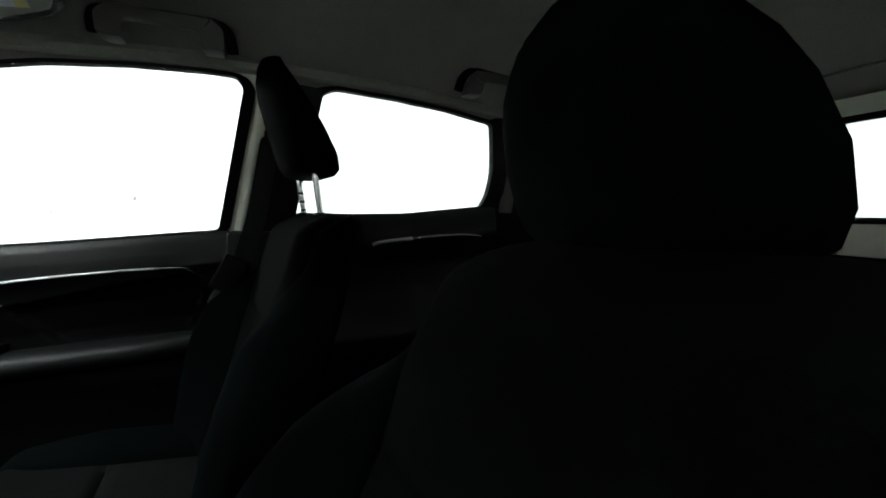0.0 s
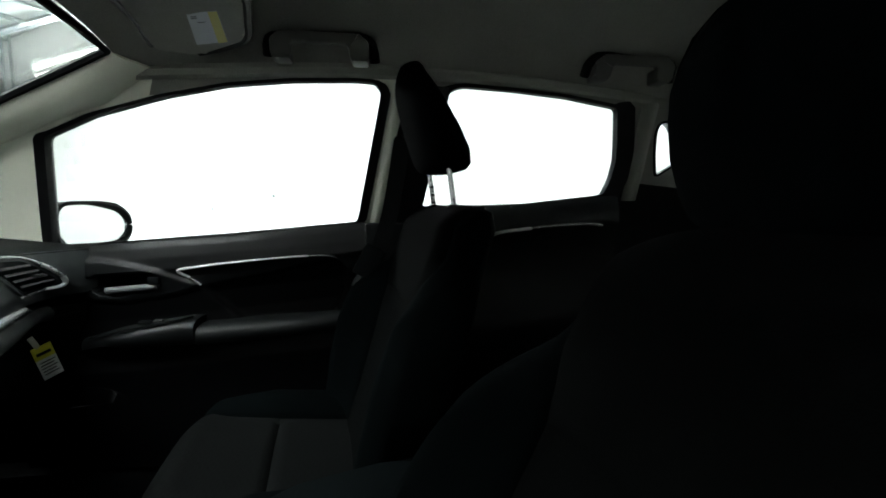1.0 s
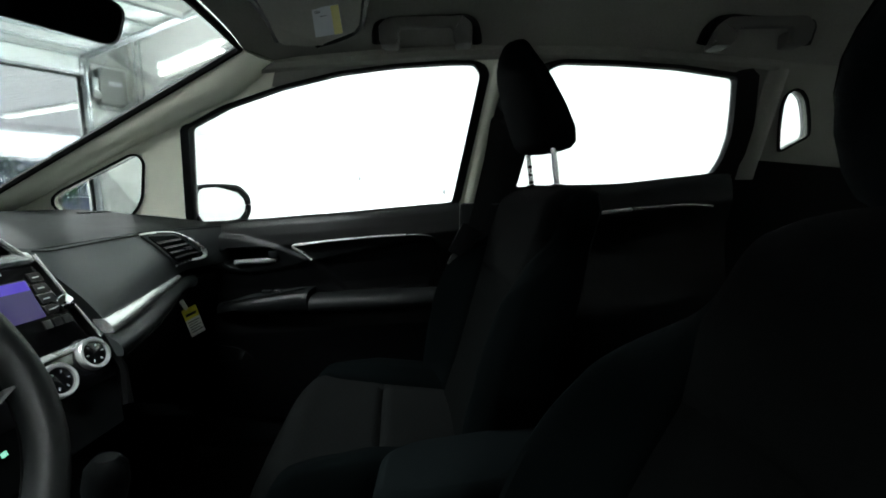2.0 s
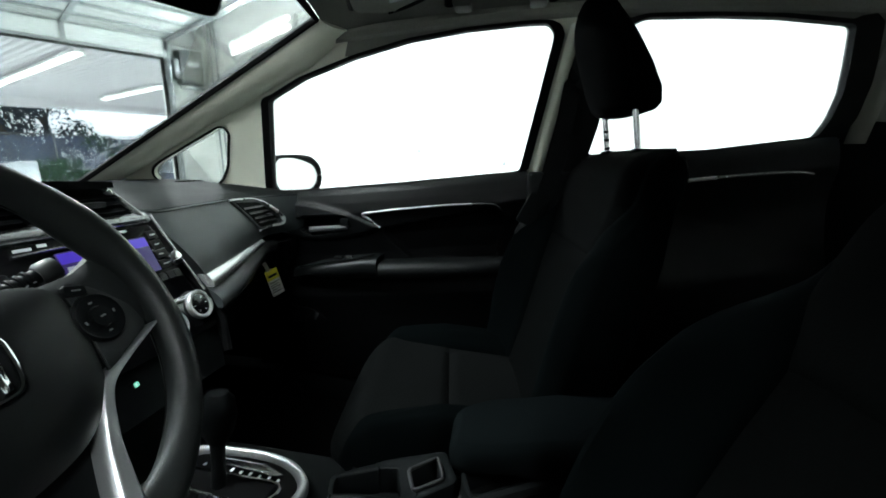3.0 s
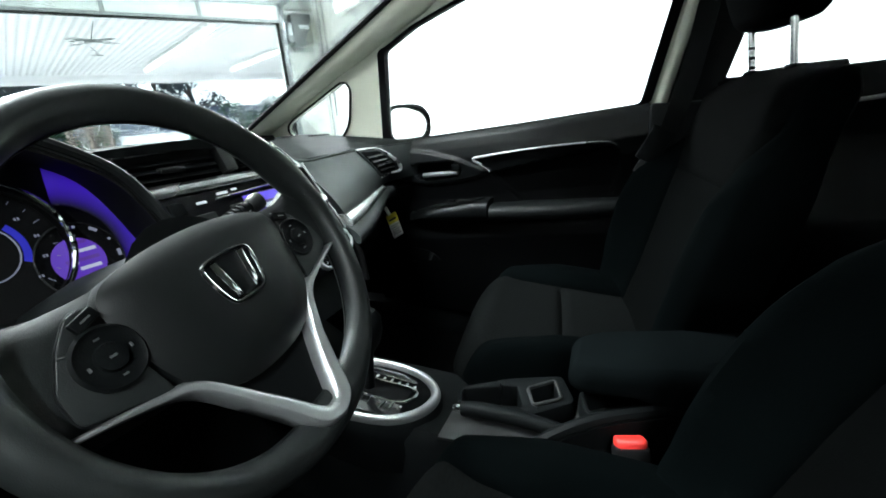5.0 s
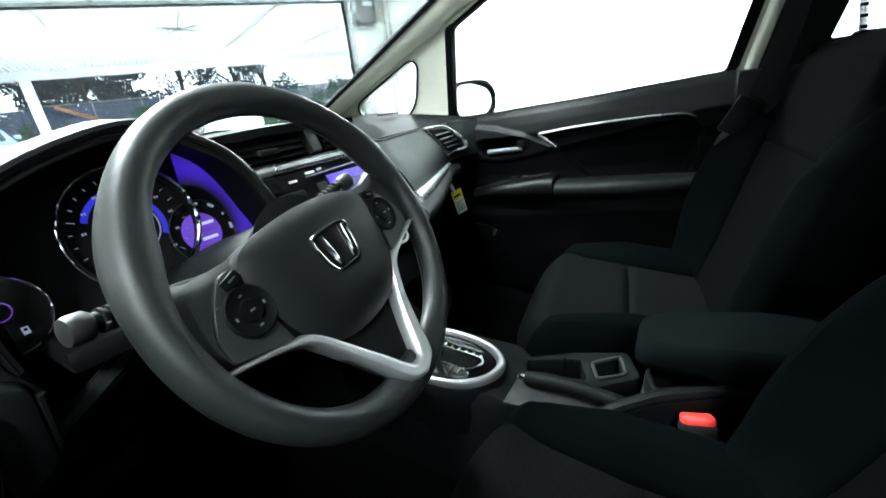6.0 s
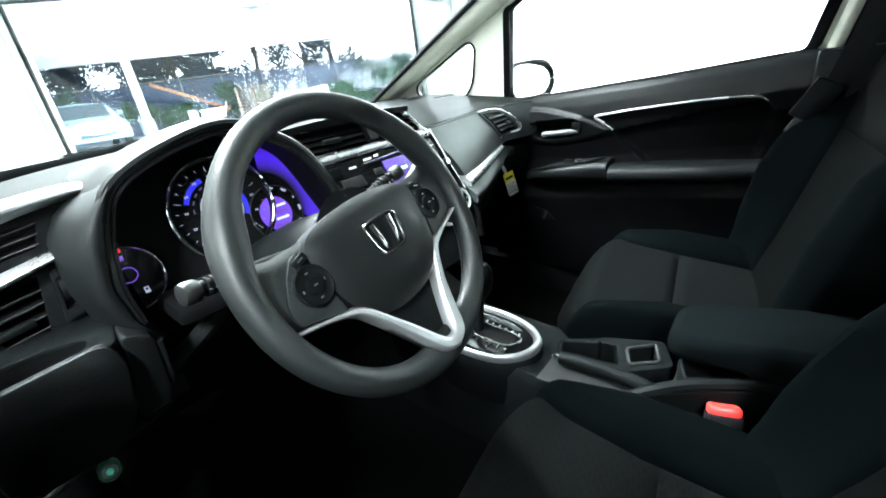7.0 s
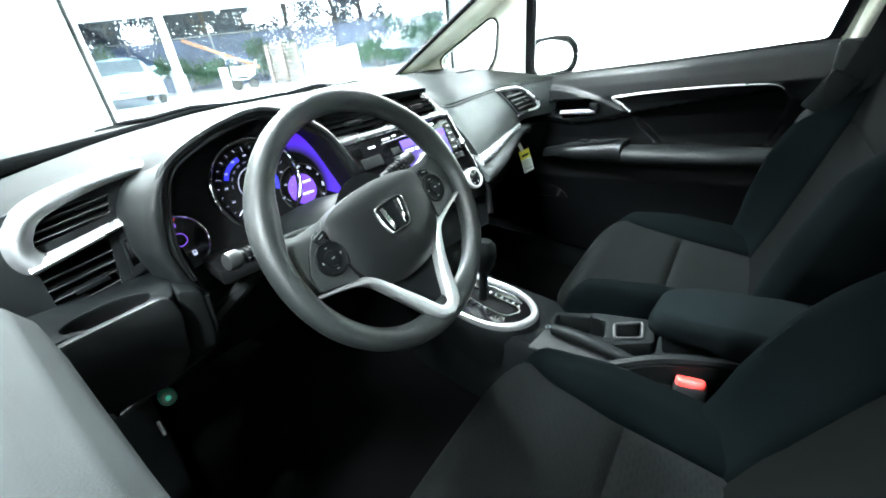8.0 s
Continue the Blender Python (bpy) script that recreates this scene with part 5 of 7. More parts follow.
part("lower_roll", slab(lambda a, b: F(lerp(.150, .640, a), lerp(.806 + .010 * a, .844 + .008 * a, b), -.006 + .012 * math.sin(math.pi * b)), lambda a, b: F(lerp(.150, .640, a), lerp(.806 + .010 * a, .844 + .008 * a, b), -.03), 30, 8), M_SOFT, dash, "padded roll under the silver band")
part("roll_seam", tube([F(lerp(.155, .63, k / 20), .806 + .014 * k / 20, -.002) for k in range(21)], .0012, 5), M_RUBBER, dash)


def glove(a, b, out=0.0):
    x, z = lerp(.14, .745, a), lerp(.835 + .010 * a, .60, b)
    return V(x, face_y(x, .86) + .006 + .02 * b + .10 * b * b + out, z)


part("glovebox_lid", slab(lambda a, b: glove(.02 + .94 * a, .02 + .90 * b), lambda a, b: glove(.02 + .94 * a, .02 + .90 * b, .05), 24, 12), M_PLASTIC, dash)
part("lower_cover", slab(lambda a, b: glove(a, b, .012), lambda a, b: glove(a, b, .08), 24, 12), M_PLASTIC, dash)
part("glovebox_seam", tube([glove(.02 + .94 * a / 20, .10, -.001) for a in range(21)], .0015, 5), M_RUBBER, dash)

part("panel_seam", tube([F(lerp(.13, .74, k / 24), table(lerp(.13, .74, k / 24), [(.1, 1.004), (.16, .995), (.75, .988)]), .001) for k in range(25)], .0013, 5), M_RUBBER, dash)
# passenger side air vent
vent = part("vent_recess", plate(rounded([(.474, .985), (.566, .978), (.600, .957), (.640, .922), (.630, .908), (.540, .907)], .010), .004, lambda a, b, e: F(a, b, .003 + e)), M_RUBBER, dash)
loop = smooth_line([V(.448, 0, .993), V(.505, 0, .992), V(.560, 0, .987), V(.604, 0, .969), V(.644, 0, .938), V(.662, 0, .914), V(.652, 0, .902), V(.612, 0, .901), V(.560, 0, .900), V(.527, 0, .899)], 6)
nl = len(loop)
part("vent_frame", tube([F(p.x, p.z, .007) for p in loop], [.0022 + .0042 * math.exp(-((k / nl - .52) / .20) ** 2) for k in range(nl)], 8), M_SILVER, vent, "satin silver vent frame")
part("vent_lip", tube([F(x, z, .004) for x, z in ((.452, .990), (.478, .962), (.505, .928), (.530, .903))], .0030, 8), M_SOFT, vent)
# Slats in a paler grey, which puts the light on their edges into the colour.
for k in range(4):
    z = .969 - .0150 * k
    x0, x1 = .486 + .0145 * k, min(.580 + .0185 * k, .632)
    part("vent_slat", slab(lambda a, b: F(lerp(x0, x1, a), z - .004 * b, .008 + .004 * b), lambda a, b: F(lerp(x0, x1, a), z - .004 * b - .002, .006), 4, 2), M_STALK, vent)
part("vent_tab", moved(box(-.012, .012, -.006, .004, -.003, .003, .002), pose(.588, face_y(.588, .94) - .014, .940)), M_STALK, vent)


# centre stack
def S(x, z, out=0.0):
    return V(x, .275 + .4 * (z - .86) - out, z)


part("stack_body", plate([(-.285, 1.058), (.050, 1.058), (.108, .985), (.143, .85), (.150, .78), (.12, .70), (-.20, .70), (-.20, .86), (-.225, .93)], .14, lambda a, b, e: S(a, b, -e)), M_PLASTIC, dash)
part("stack_hood", slab(lambda a, b: V(lerp(-.285, .055, a), lerp(.33, .42, b), 1.060 + .006 * math.sin(3.14 * a)), lambda a, b: V(lerp(-.285, .055, a), lerp(.33, .42, b), 1.05), 8, 2), M_DASHTOP, dash)
# upper chrome outline of the middle vents
up = smooth_line([V(-.275, 0, 1.046), V(-.20, 0, 1.054), V(.0, 0, 1.055), V(.042, 0, 1.050), V(.065, 0, 1.030), V(.100, 0, .986)], 5)
part("stack_trim", tube([S(p.x, p.z, .006) for p in up], .0055, 8), M_SILVER, dash, "satin silver outline")
part("stack_strip", slab(lambda a, b: S(lerp(-.246, .102, a), lerp(.984, 1.002, b), .006 + .006 * math.sin(math.pi * b)), lambda a, b: S(lerp(-.246, .102, a), lerp(.984, 1.002, b), -.01), 10, 5), M_SILVER, dash, "satin silver strip")
for x0, x1 in ((-.256, -.090), (-.044, .062)):
    vt = part("vent_recess", plate([(x0, 1.004), (x1 + (.012 if x1 > 0 else 0), 1.004), (x1 - (.02 if x1 > 0 else 0), 1.048), (x0 - .006, 1.047)], .004, lambda a, b, e: S(a, b, .001 + e)), M_RUBBER, dash)
    for k in range(3):
        z = 1.038 - .0115 * k
        part("vent_slat", slab(lambda a, b: S(lerp(x0, x1, a), z - .004 * b, .008 + .008 * b), lambda a, b: S(lerp(x0, x1, a), z - .004 * b - .0025, .004), 3, 2), M_PLASTIC, vt)
    part("vent_tab", moved(box(-.02, .02, -.008, .004, -.0045, .0045, .002), pose((x0 + x1) / 2, S(0, 1.024).y - .014, 1.024)), M_STALK, vt)
part("vent_divider", moved(box(-.014, .014, -.014, .01, -.024, .022, .003), pose(-.067, S(0, 1.026).y, 1.026, -22, 0, 8)), M_STALK, dash, "grey vent divider")
# gloss panel with the audio unit
gp = part("audio_panel", plate(rounded([(-.232, .981), (.100, .981), (.130, .842), (-.190, .842)], .008), .006, lambda a, b, e: S(a, b, .001 + e), .002), M_GLOSS, dash, "gloss black audio panel")
part("panel_edge", tube([S(p[0], p[1], .014) for p in ((.104, .998), (.123, .918), (.143, .846))], .0022, 8), M_SILVER, gp, "silver edge")
part("screen", plate(rounded([(-.073, .962), (.074, .962), (.078, .902), (-.068, .902)], .003), .002, lambda a, b, e: S(a, b, .009 + e)), M_VIOLET, gp, "lit violet display")
part("screen_bar", plate([(-.072, .961), (.073, .961), (.074, .946), (-.071, .946)], .001, lambda a, b, e: S(a, b, .0115 + e)), M_BLUE, gp, "blue title bar")
for k in range(2):
    part("screen_text", plate([(-.066 + .03 * k, .941), (-.041 + .03 * k, .941), (-.041 + .03 * k, .934), (-.066 + .03 * k, .934)], .0008, lambda a, b, e: S(a, b, .0118 + e)), M_WHITELED, gp)
part("screen_trim", tube([S(-.120, .968, .010), S(.03, .972, .010)], .0018, 6), M_SILVER, gp)
for k in range(4):
    z = .952 - .0175 * k
    part("side_button", plate(rounded([(-.103, z), (-.079, z), (-.078, z - .014), (-.102, z - .014)], .002), .003, lambda a, b, e: S(a, b, .008 + e), .0008), M_STALK, gp)
    part("side_button", plate(rounded([(.081, z + .018), (.100 + .002 * k, z + .018), (.103 + .002 * k, z + .004), (.083, z + .004)], .002), .003, lambda a, b, e: S(a, b, .008 + e), .0008), M_STALK, gp)
    part("button_mark", plate([(.086, z + .012), (.096, z + .012), (.096, z + .0105), (.086, z + .0105)], .0006, lambda a, b, e: S(a, b, .0114 + e)), M_MARK, gp)
part("volume_knob", moved(lathe([(.014, 0), (.015, .004), (.0135, .014), (.011, .016)], 22), Matrix.Translation(S(.110, .912, .006)) @ pose(0, 0, 0, 68, 0, 0)), M_CHROME, gp)
for k in range(3):
    part("preset_button", plate(rounded([(.068 + .016 * k, .896), (.081 + .016 * k, .896), (.082 + .016 * k, .883), (.069 + .016 * k, .883)], .002), .003, lambda a, b, e: S(a, b, .008 + e), .0008), M_STALK, gp)
part("disc_slot", plate(rounded([(-.191, .949), (-.136, .949), (-.133, .928), (-.189, .928)], .003), .003, lambda a, b, e: S(a, b, .008 + e), .001), M_STALK, gp, "grey display window")
for x, z, w in ((-.158, .968, .018), (-.116, .976, .022), (-.086, .978, .012), (.03, .978, .02)):
    part("printed_mark", plate([(x, z), (x + w, z), (x + w, z - .004), (x, z - .004)], .0006, lambda a, b, e: S(a, b, .0078 + e)), M_MARK, gp)
part("hazard_button", plate(rounded([(-.205, .974), (-.182, .974), (-.180, .956), (-.203, .956)], .003), .004, lambda a, b, e: S(a, b, .008 + e), .001), M_PLASTIC, gp)
part("panel_foot", slab(lambda a, b: S(lerp(-.19, .140, a), lerp(.838, .847, b), .008 + .004 * math.sin(math.pi * b)), lambda a, b: S(lerp(-.19, .140, a), lerp(.838, .847, b), .0), 10, 4), M_SILVER, dash, "satin silver strip")
# climate controls
cl = part("climate_panel", plate(rounded([(-.186, .838), (.134, .838), (.146, .775), (-.175, .775)], .01), .012, lambda a, b, e: S(a, b, -.002 + e), .004), M_GLOSS, dash, "gloss black climate panel")
for x, zk in ((-.125, .812), (.046, .806), (.116, .822)):
    at_k = Matrix.Translation(S(x, zk, .006)) @ pose(0, 0, 0, 68, 0, 0)
    kn = part("climate_knob", moved(lathe([(.0275, 0), (.0285, .003), (.0280, .010), (.0260, .0125), (.0215, .0122), (.0205, .008)], 32), at_k), M_SILVER, cl, "silver-ringed knob")
    part("knob_face", moved(lathe([(.0208, .004), (.0206, .0090), (.006, .0098)], 28), at_k), M_GLOSS, kn)
    for k in range(6):
        a = k * math.pi / 3
        part("knob_tick", moved(box(-.0007, .0007, -.002, .002, -.0004, .0008), at_k @ pose(.014 * math.cos(a), .014 * math.sin(a), .0094, 0, 0, math.degrees(a) - 90)), M_MARK, kn)
part("stack_border", tube([S(.112, .985, -.004), S(.130, .90, -.002), S(.147, .84, .004), S(.155, .78, .006), S(.14, .72, .0)], .010, 8), M_RUBBER, dash)

# defroster slots by the windscreen corner
for k in range(5):
    part("defrost_slot", moved(box(-.004, .004, -.022, .022, -.002, .002, .001), pose(.575 + .02 * k, .68, 1.0385, 0, 0, -25)), M_RUBBER, dash)


# driver side: instrument hood, cluster, air vent, cup holder
ARCH = smooth_line([V(-.587, 0, .870), V(-.593, 0, .933), V(-.576, 0, 1.005), V(-.546, 0, 1.048), V(-.468, 0, 1.080), V(-.389, 0, 1.091), V(-.325, 0, 1.062), V(-.281, 0, 1.019), V(-.251, 0, .934), V(-.240, 0, .885)], 5)


def hood(a, b, out=0.0):
    i = a * (len(ARCH) - 1)
    j = min(int(i), len(ARCH) - 2)
    p = ARCH[j].lerp(ARCH[j + 1], i - j)
    c = V(-.42, 0, .96)
    d = p - c
    r = d.length
    d = d / r
    p = c + d * (r + out)
    lean = .06 * max(0, (p.z - .96) / .14)
    z = p.z if p.z < 1.03 else lerp(p.z, 1.03 + (p.z - 1.03) * .25, max(0, b - .15) / .85)
    return V(p.x, .225 + lean * 0.6 + .36 * b, z)


part("instrument_hood", slab(lambda a, b: hood(a, b, .012 * min(1, b * 6)), lambda a, b: hood(a, b, -.008 + .004 * b), 48, 14), M_HOOD, dash, "dark grey instrument hood")
part("hood_edge", tube([hood(k / 40, 0.0, .001) for k in range(9, 41)], .007, 8), M_HOOD, dash)


def cheek(a, b, back=0.0):
    """The broad left side of the hood, from its inner rim (b = 0) round to the air vent."""
    z = lerp(.845, 1.046, a)
    x0 = table(z, [(.845, -.568), (.885, -.588), (.933, -.595), (.97, -.588), (1.01, -.576), (1.046, -.552)])
    x1 = table(z, [(.845, -.590), (.88, -.618), (.93, -.628), (.99, -.622), (1.02, -.602), (1.046, -.556)])
    b = b * 1.12 - .12
    return V(lerp(x0, x1, b), .222 + .055 * max(0, b) ** 2.2 + (.012 if b < -.06 else 0) + .02 * max(0, z - 1.0) / .05 - .006 * math.sin(math.pi * max(0, b)) + back, z)


part("hood_cheek", slab(lambda a, b: cheek(a, b), lambda a, b: cheek(a, b, .06), 20, 10), M_HOOD, dash)
cluster = thing("instrument_cluster", "instrument cluster glowing blue and violet", "instrument cluster")


def C(x, z, out=0.0):
    """A place on the dial plane, which leans with the wheel."""
    return V(x, .305 + .30 * (z - .96) - out, z)


part("backing", plate([(-.600, .86), (-.21, .86), (-.225, .96), (-.27, 1.03), (-.36, 1.085), (-.49, 1.080), (-.56, 1.04), (-.590, .97)], .01, lambda a, b, e: C(a, b, -.012 - e)), M_RUBBER, cluster)


def dial(cx, cz, r, name, ring_mat, a0=0, a1=360, thick=.0022, proud=.008):
    """A dark dial face with a thin ring round it, or round the part of it that is not covered."""
    pts = [(cx + r * math.cos(radians(lerp(a0, a1, k / 40))), cz + r * math.sin(radians(lerp(a0, a1, k / 40)))) for k in range(40 if a1 - a0 > 359 else 41)]
    d = part(name, plate(pts, .004, lambda a, b, e: C(a, b, e - .004)), M_GLOSS, cluster)
    part("bezel", tube([C(a, b, proud) for a, b in pts], thick, 6, closed=a1 - a0 > 359), ring_mat, d, "thin chrome bezel")
    return d


def arc_band(cx, cz, r0, r1, a0, a1, out, n=24):
    return slab(lambda a, b: C(cx + lerp(r0, r1, b) * math.cos(radians(lerp(a0, a1, a))), cz + lerp(r0, r1, b) * math.sin(radians(lerp(a0, a1, a))), out),
                lambda a, b: C(cx + lerp(r0, r1, b) * math.cos(radians(lerp(a0, a1, a))), cz + lerp(r0, r1, b) * math.sin(radians(lerp(a0, a1, a))), out - .001), n, 1)


SX, SZ = -.415, .966
VX, VZ = -.345, .948
sp = part("speedometer", plate([(SX + .073 * math.cos(k * .157), SZ + .073 * math.sin(k * .157)) for k in range(40)], .004, lambda a, b, e: C(a, b, e - .004)), M_RUBBER, cluster)
around = lambda r, o, n=48: [C(SX + r * math.cos(2 * math.pi * k / n), SZ + r * math.sin(2 * math.pi * k / n), o) for k in range(n)]
part("dial_wall", loft([around(.0755, -.004), around(.0755, .0155), around(.0735, .0155), around(.0735, -.004)], caps=False), M_RUBBER, sp)
part("bezel", tube([C(SX - .002 + .0775 * math.cos(2 * math.pi * k / 48), SZ + .003 + .0785 * math.sin(2 * math.pi * k / 48), .0175 + .010 * math.sin(2 * math.pi * k / 48)) for k in range(48)], [.0016 + .0020 * max(0, math.cos(2 * math.pi * k / 48 + .35)) for k in range(48)], 8, closed=True), M_CHROME, sp, "thin chrome bezel")
part("glow_band", arc_band(SX, SZ, .046, .0525, 104, 156, .001), M_GAUGEBLUE, sp, "blue lit band")
part("glow_band", arc_band(SX, SZ, .034, .041, -28, 40, .001), M_GAUGEBLUE, sp, "blue lit band")
part("inner_ring", tube([C(SX + .031 * math.cos(k * .2618), SZ + .031 * math.sin(k * .2618), .002) for k in range(24)], .0009, 5, closed=True), M_SOFTLED, sp)
part("needle", tube([C(SX + .036 * math.cos(3.80), SZ + .036 * math.sin(3.80), .005), C(SX + .064 * math.cos(3.80), SZ + .064 * math.sin(3.80), .005)], [.0014, .0009], 5), M_WHITELED, sp, "white lit needle")
for k in range(21):
    a = radians(225 - 270 * k / 20)
    l0 = .062 if k % 5 else .058
    part("tick", tube([C(SX + l0 * math.cos(a), SZ + l0 * math.sin(a), .002), C(SX + .066 * math.cos(a), SZ + .066 * math.sin(a), .002)], .0004, 4), M_SOFTLED, sp)
for k in range(11):
    a = radians(225 - 270 * k / 10)
    x, z = SX + .0515 * math.cos(a), SZ + .0515 * math.sin(a)
    for j in (-1, 1):
        part("dial_mark", plate([(x + j * .0015 - .0009, z - .0015), (x + j * .0015 + .0009, z - .0015), (x + j * .0015 + .0009, z + .0015), (x + j * .0015 - .0009, z + .0015)], .0004, lambda p, q, e: C(p, q, .0024 + e)), M_SOFTLED, sp)
for k in range(5):
    a = radians(170 - 18 * k)
    part("dial_mark", arc_band(SX, SZ, .0395, .0415, math.degrees(a) - 5, math.degrees(a) + 4, .002, 4), M_DIMLED, sp)
tp = dial(-.334, .934, .046, "trip_display", M_STALK, thick=.0010, proud=.002)
part("lit_face", plate([(-.337 + .028 * math.cos(2 * math.pi * k / 32), .934 + .028 * math.sin(2 * math.pi * k / 32)) for k in range(32)], .001, lambda a, b, e: C(a, b, .001 + e)), M_TRIP, tp, "violet lit display")
for k, (x, w) in enumerate(((.004, .010), (.006, .016), (.002, .020), (.006, .013), (.0, .012))):
    z = .958 - .0105 * k
    part("display_mark", plate([(-.334 + x - w, z), (-.334 + x + w * .8, z), (-.334 + x + w * .8, z - .0042), (-.334 + x - w, z - .0042)], .0003, lambda a, b, e: C(a, b, .0024 + e)), M_WHITELED if k % 2 else M_GAUGEVIO, tp)
for k in range(6):
    a = radians(80 - 28 * k)
    part("tick", arc_band(-.334, .934, .0395, .0435 if k % 2 else .0425, math.degrees(a) - (6 if k % 2 else 2), math.degrees(a) + (6 if k % 2 else 2), .002, 4), M_SOFTLED, tp)
# Violet display light reflected by the hood's right wall, put in as emission.
part("violet_reflection", arc_band(VX, VZ, .056, .110, -30, 80, -.001, 44), M_CRESCENT, cluster, "deep violet reflection on the hood wall, made as a glowing crescent")
lg = dial(-.566, .917, .042, "left_display", M_CHROME, -88, 92, .0012, .004)
part("gear_mark", plate([(-.556, .900), (-.550, .900), (-.550, .892), (-.556, .892)], .0006, lambda a, b, e: C(a, b, .002 + e), holes=[[(-.5546, .8986), (-.5514, .8986), (-.5514, .8955), (-.5546, .8955)]]), M_SOFTLED, lg)
part("blue_ring", tube([C(-.565 + .011 * math.cos(k * .3927), .922 + .010 * math.sin(k * .3927), .003) for k in range(16)], .0007, 4, closed=True), M_GAUGEVIO, lg)
part("warning_light", plate([(-.570, .957), (-.560, .957), (-.560, .953), (-.570, .953)], .0006, lambda a, b, e: C(a, b, .003 + e)), M_REDLED, lg)
part("warning_light", plate([(-.567, .948), (-.561, .948), (-.561, .942), (-.567, .942)], .0006, lambda a, b, e: C(a, b, .003 + e)), M_GAUGEVIO, lg)
part("hood_lining", slab(lambda a, b: hood(a, b * .22, -.009), lambda a, b: hood(a, b * .22, -.013), 40, 4), M_RUBBER, cluster)


def L(x, z, out=0.0):
    """A place on the driver side end of the dash."""
    return V(x, .300 + .25 * (z - .95) - out + .10 * max(0, -.70 - x), z)


UP_HOLE = [(-.7235, .972), (-.632, .986), (-.620, 1.014), (-.7076, 1.013)]
LOW_HOLE = [(-.7335, .945), (-.645, .955), (-.660, .880), (-.735, .878)]
part("end_panel", plate([(-.90, .74), (-.56, .74), (-.56, .80), (-.595, .86), (-.612, .90), (-.60, .96), (-.565, 1.03), (-.60, 1.036), (-.80, 1.01), (-.90, 1.0)], .08, lambda a, b, e: L(a, b, -.006 - e), holes=[UP_HOLE, LOW_HOLE]), M_PLASTIC, dash)
outer_l = smooth_line([V(-.538, 0, 1.040), V(-.576, 0, 1.049), V(-.651, 0, 1.044), V(-.715, 0, 1.028), V(-.747, 0, .998), V(-.753, 0, .966), V(-.742, 0, .944), V(-.722, 0, .944)], 5)
inner_l = smooth_line([V(-.541, 0, 1.034), V(-.576, 0, 1.034), V(-.645, 0, 1.024), V(-.698, 0, 1.008), V(-.716, 0, .990), V(-.722, 0, .974), V(-.718, 0, .964), V(-.712, 0, .960)], 5)
no = len(outer_l) - 1
lv = part("vent_trim", slab(lambda a, b: (lambda p: L(p.x, p.z, .004 + .013 * math.sin(math.pi * min(max(b, .04), .96))))(outer_l[int(round(a * no))].lerp(inner_l[int(round(a * no))], b)),
                            lambda a, b: (lambda p: L(p.x, p.z, -.02))(outer_l[int(round(a * no))].lerp(inner_l[int(round(a * no))], b)), no, 8), M_VENTSATIN, dash, "broad satin silver vent surround")
part("vent_blade", slab(lambda a, b: L(lerp(-.738, -.602, a), lerp(.949, .978, a) + lerp(.008, -.008, b) * (1 - .45 * a), .008 + .010 * math.sin(math.pi * b)), lambda a, b: L(lerp(-.738, -.602, a), lerp(.949, .978, a) + lerp(.008, -.008, b) * (1 - .45 * a), -.012), 12, 6), M_SILVER, lv, "satin silver vent blade")
for hole in (UP_HOLE, LOW_HOLE):
    part("vent_recess", plate([(-.765, min(p[1] for p in hole) - .02), (-.60, min(p[1] for p in hole) - .02), (-.60, max(p[1] for p in hole) + .01), (-.765, max(p[1] for p in hole) + .01)], .004, lambda a, b, e: L(a, b, e - .060)), M_RUBBER, lv)
def end_slat(x0, x1, z0, z1):
    """A black blade of the driver's air vent, its front edge painted paler as caught light."""
    sl_ = part("vent_slat", slab(lambda a, b: L(lerp(x0, x1, a), lerp(z0, z1, a) + .003 * b, -.004 - .030 * b), lambda a, b: L(lerp(x0, x1, a), lerp(z0, z1, a) + .003 * b - .0018, -.004 - .030 * b), 3, 2), M_RUBBER, lv)
    part("slat_glint", tube([L(x0, z0 - .0008, -.0035), L(x1, z1 - .0008, -.0035)], .0010, 6), M_STALK, sl_)


for k in range(3):
    end_slat(-.720 + .005 * k, -.628 + .003 * k, .980 + .0115 * k, .991 + .0115 * k)
for k in range(5):
    end_slat(-.734, -.648 - .003 * k, .928 - .0145 * k, .940 - .0145 * k)
part("vent_tab", moved(box(-.022, .022, -.006, .010, -.004, .004, .002), Matrix.Translation(L(-.688, .905, .0)) @ pose(0, 0, 0, 0, -7, 0)), M_PLASTIC, lv)
dl = part("dial_housing", plate(rounded([(-.642, .895), (-.617, .900), (-.612, .962), (-.634, .958)], .004), .006, lambda a, b, e: L(a, b, e - .003), 0, holes=[rounded([(-.636, .908), (-.624, .910), (-.621, .950), (-.632, .948)], .003)]), M_PLASTIC, lv)
part("thumb_dial", moved(lathe([(.010, -.004), (.018, -.003), (.018, .003), (.010, .004)], 20), Matrix.Translation(L(-.629, .930, -.010)) @ pose(0, 0, 0, 0, 90, 0)), M_RUBBER, dl)
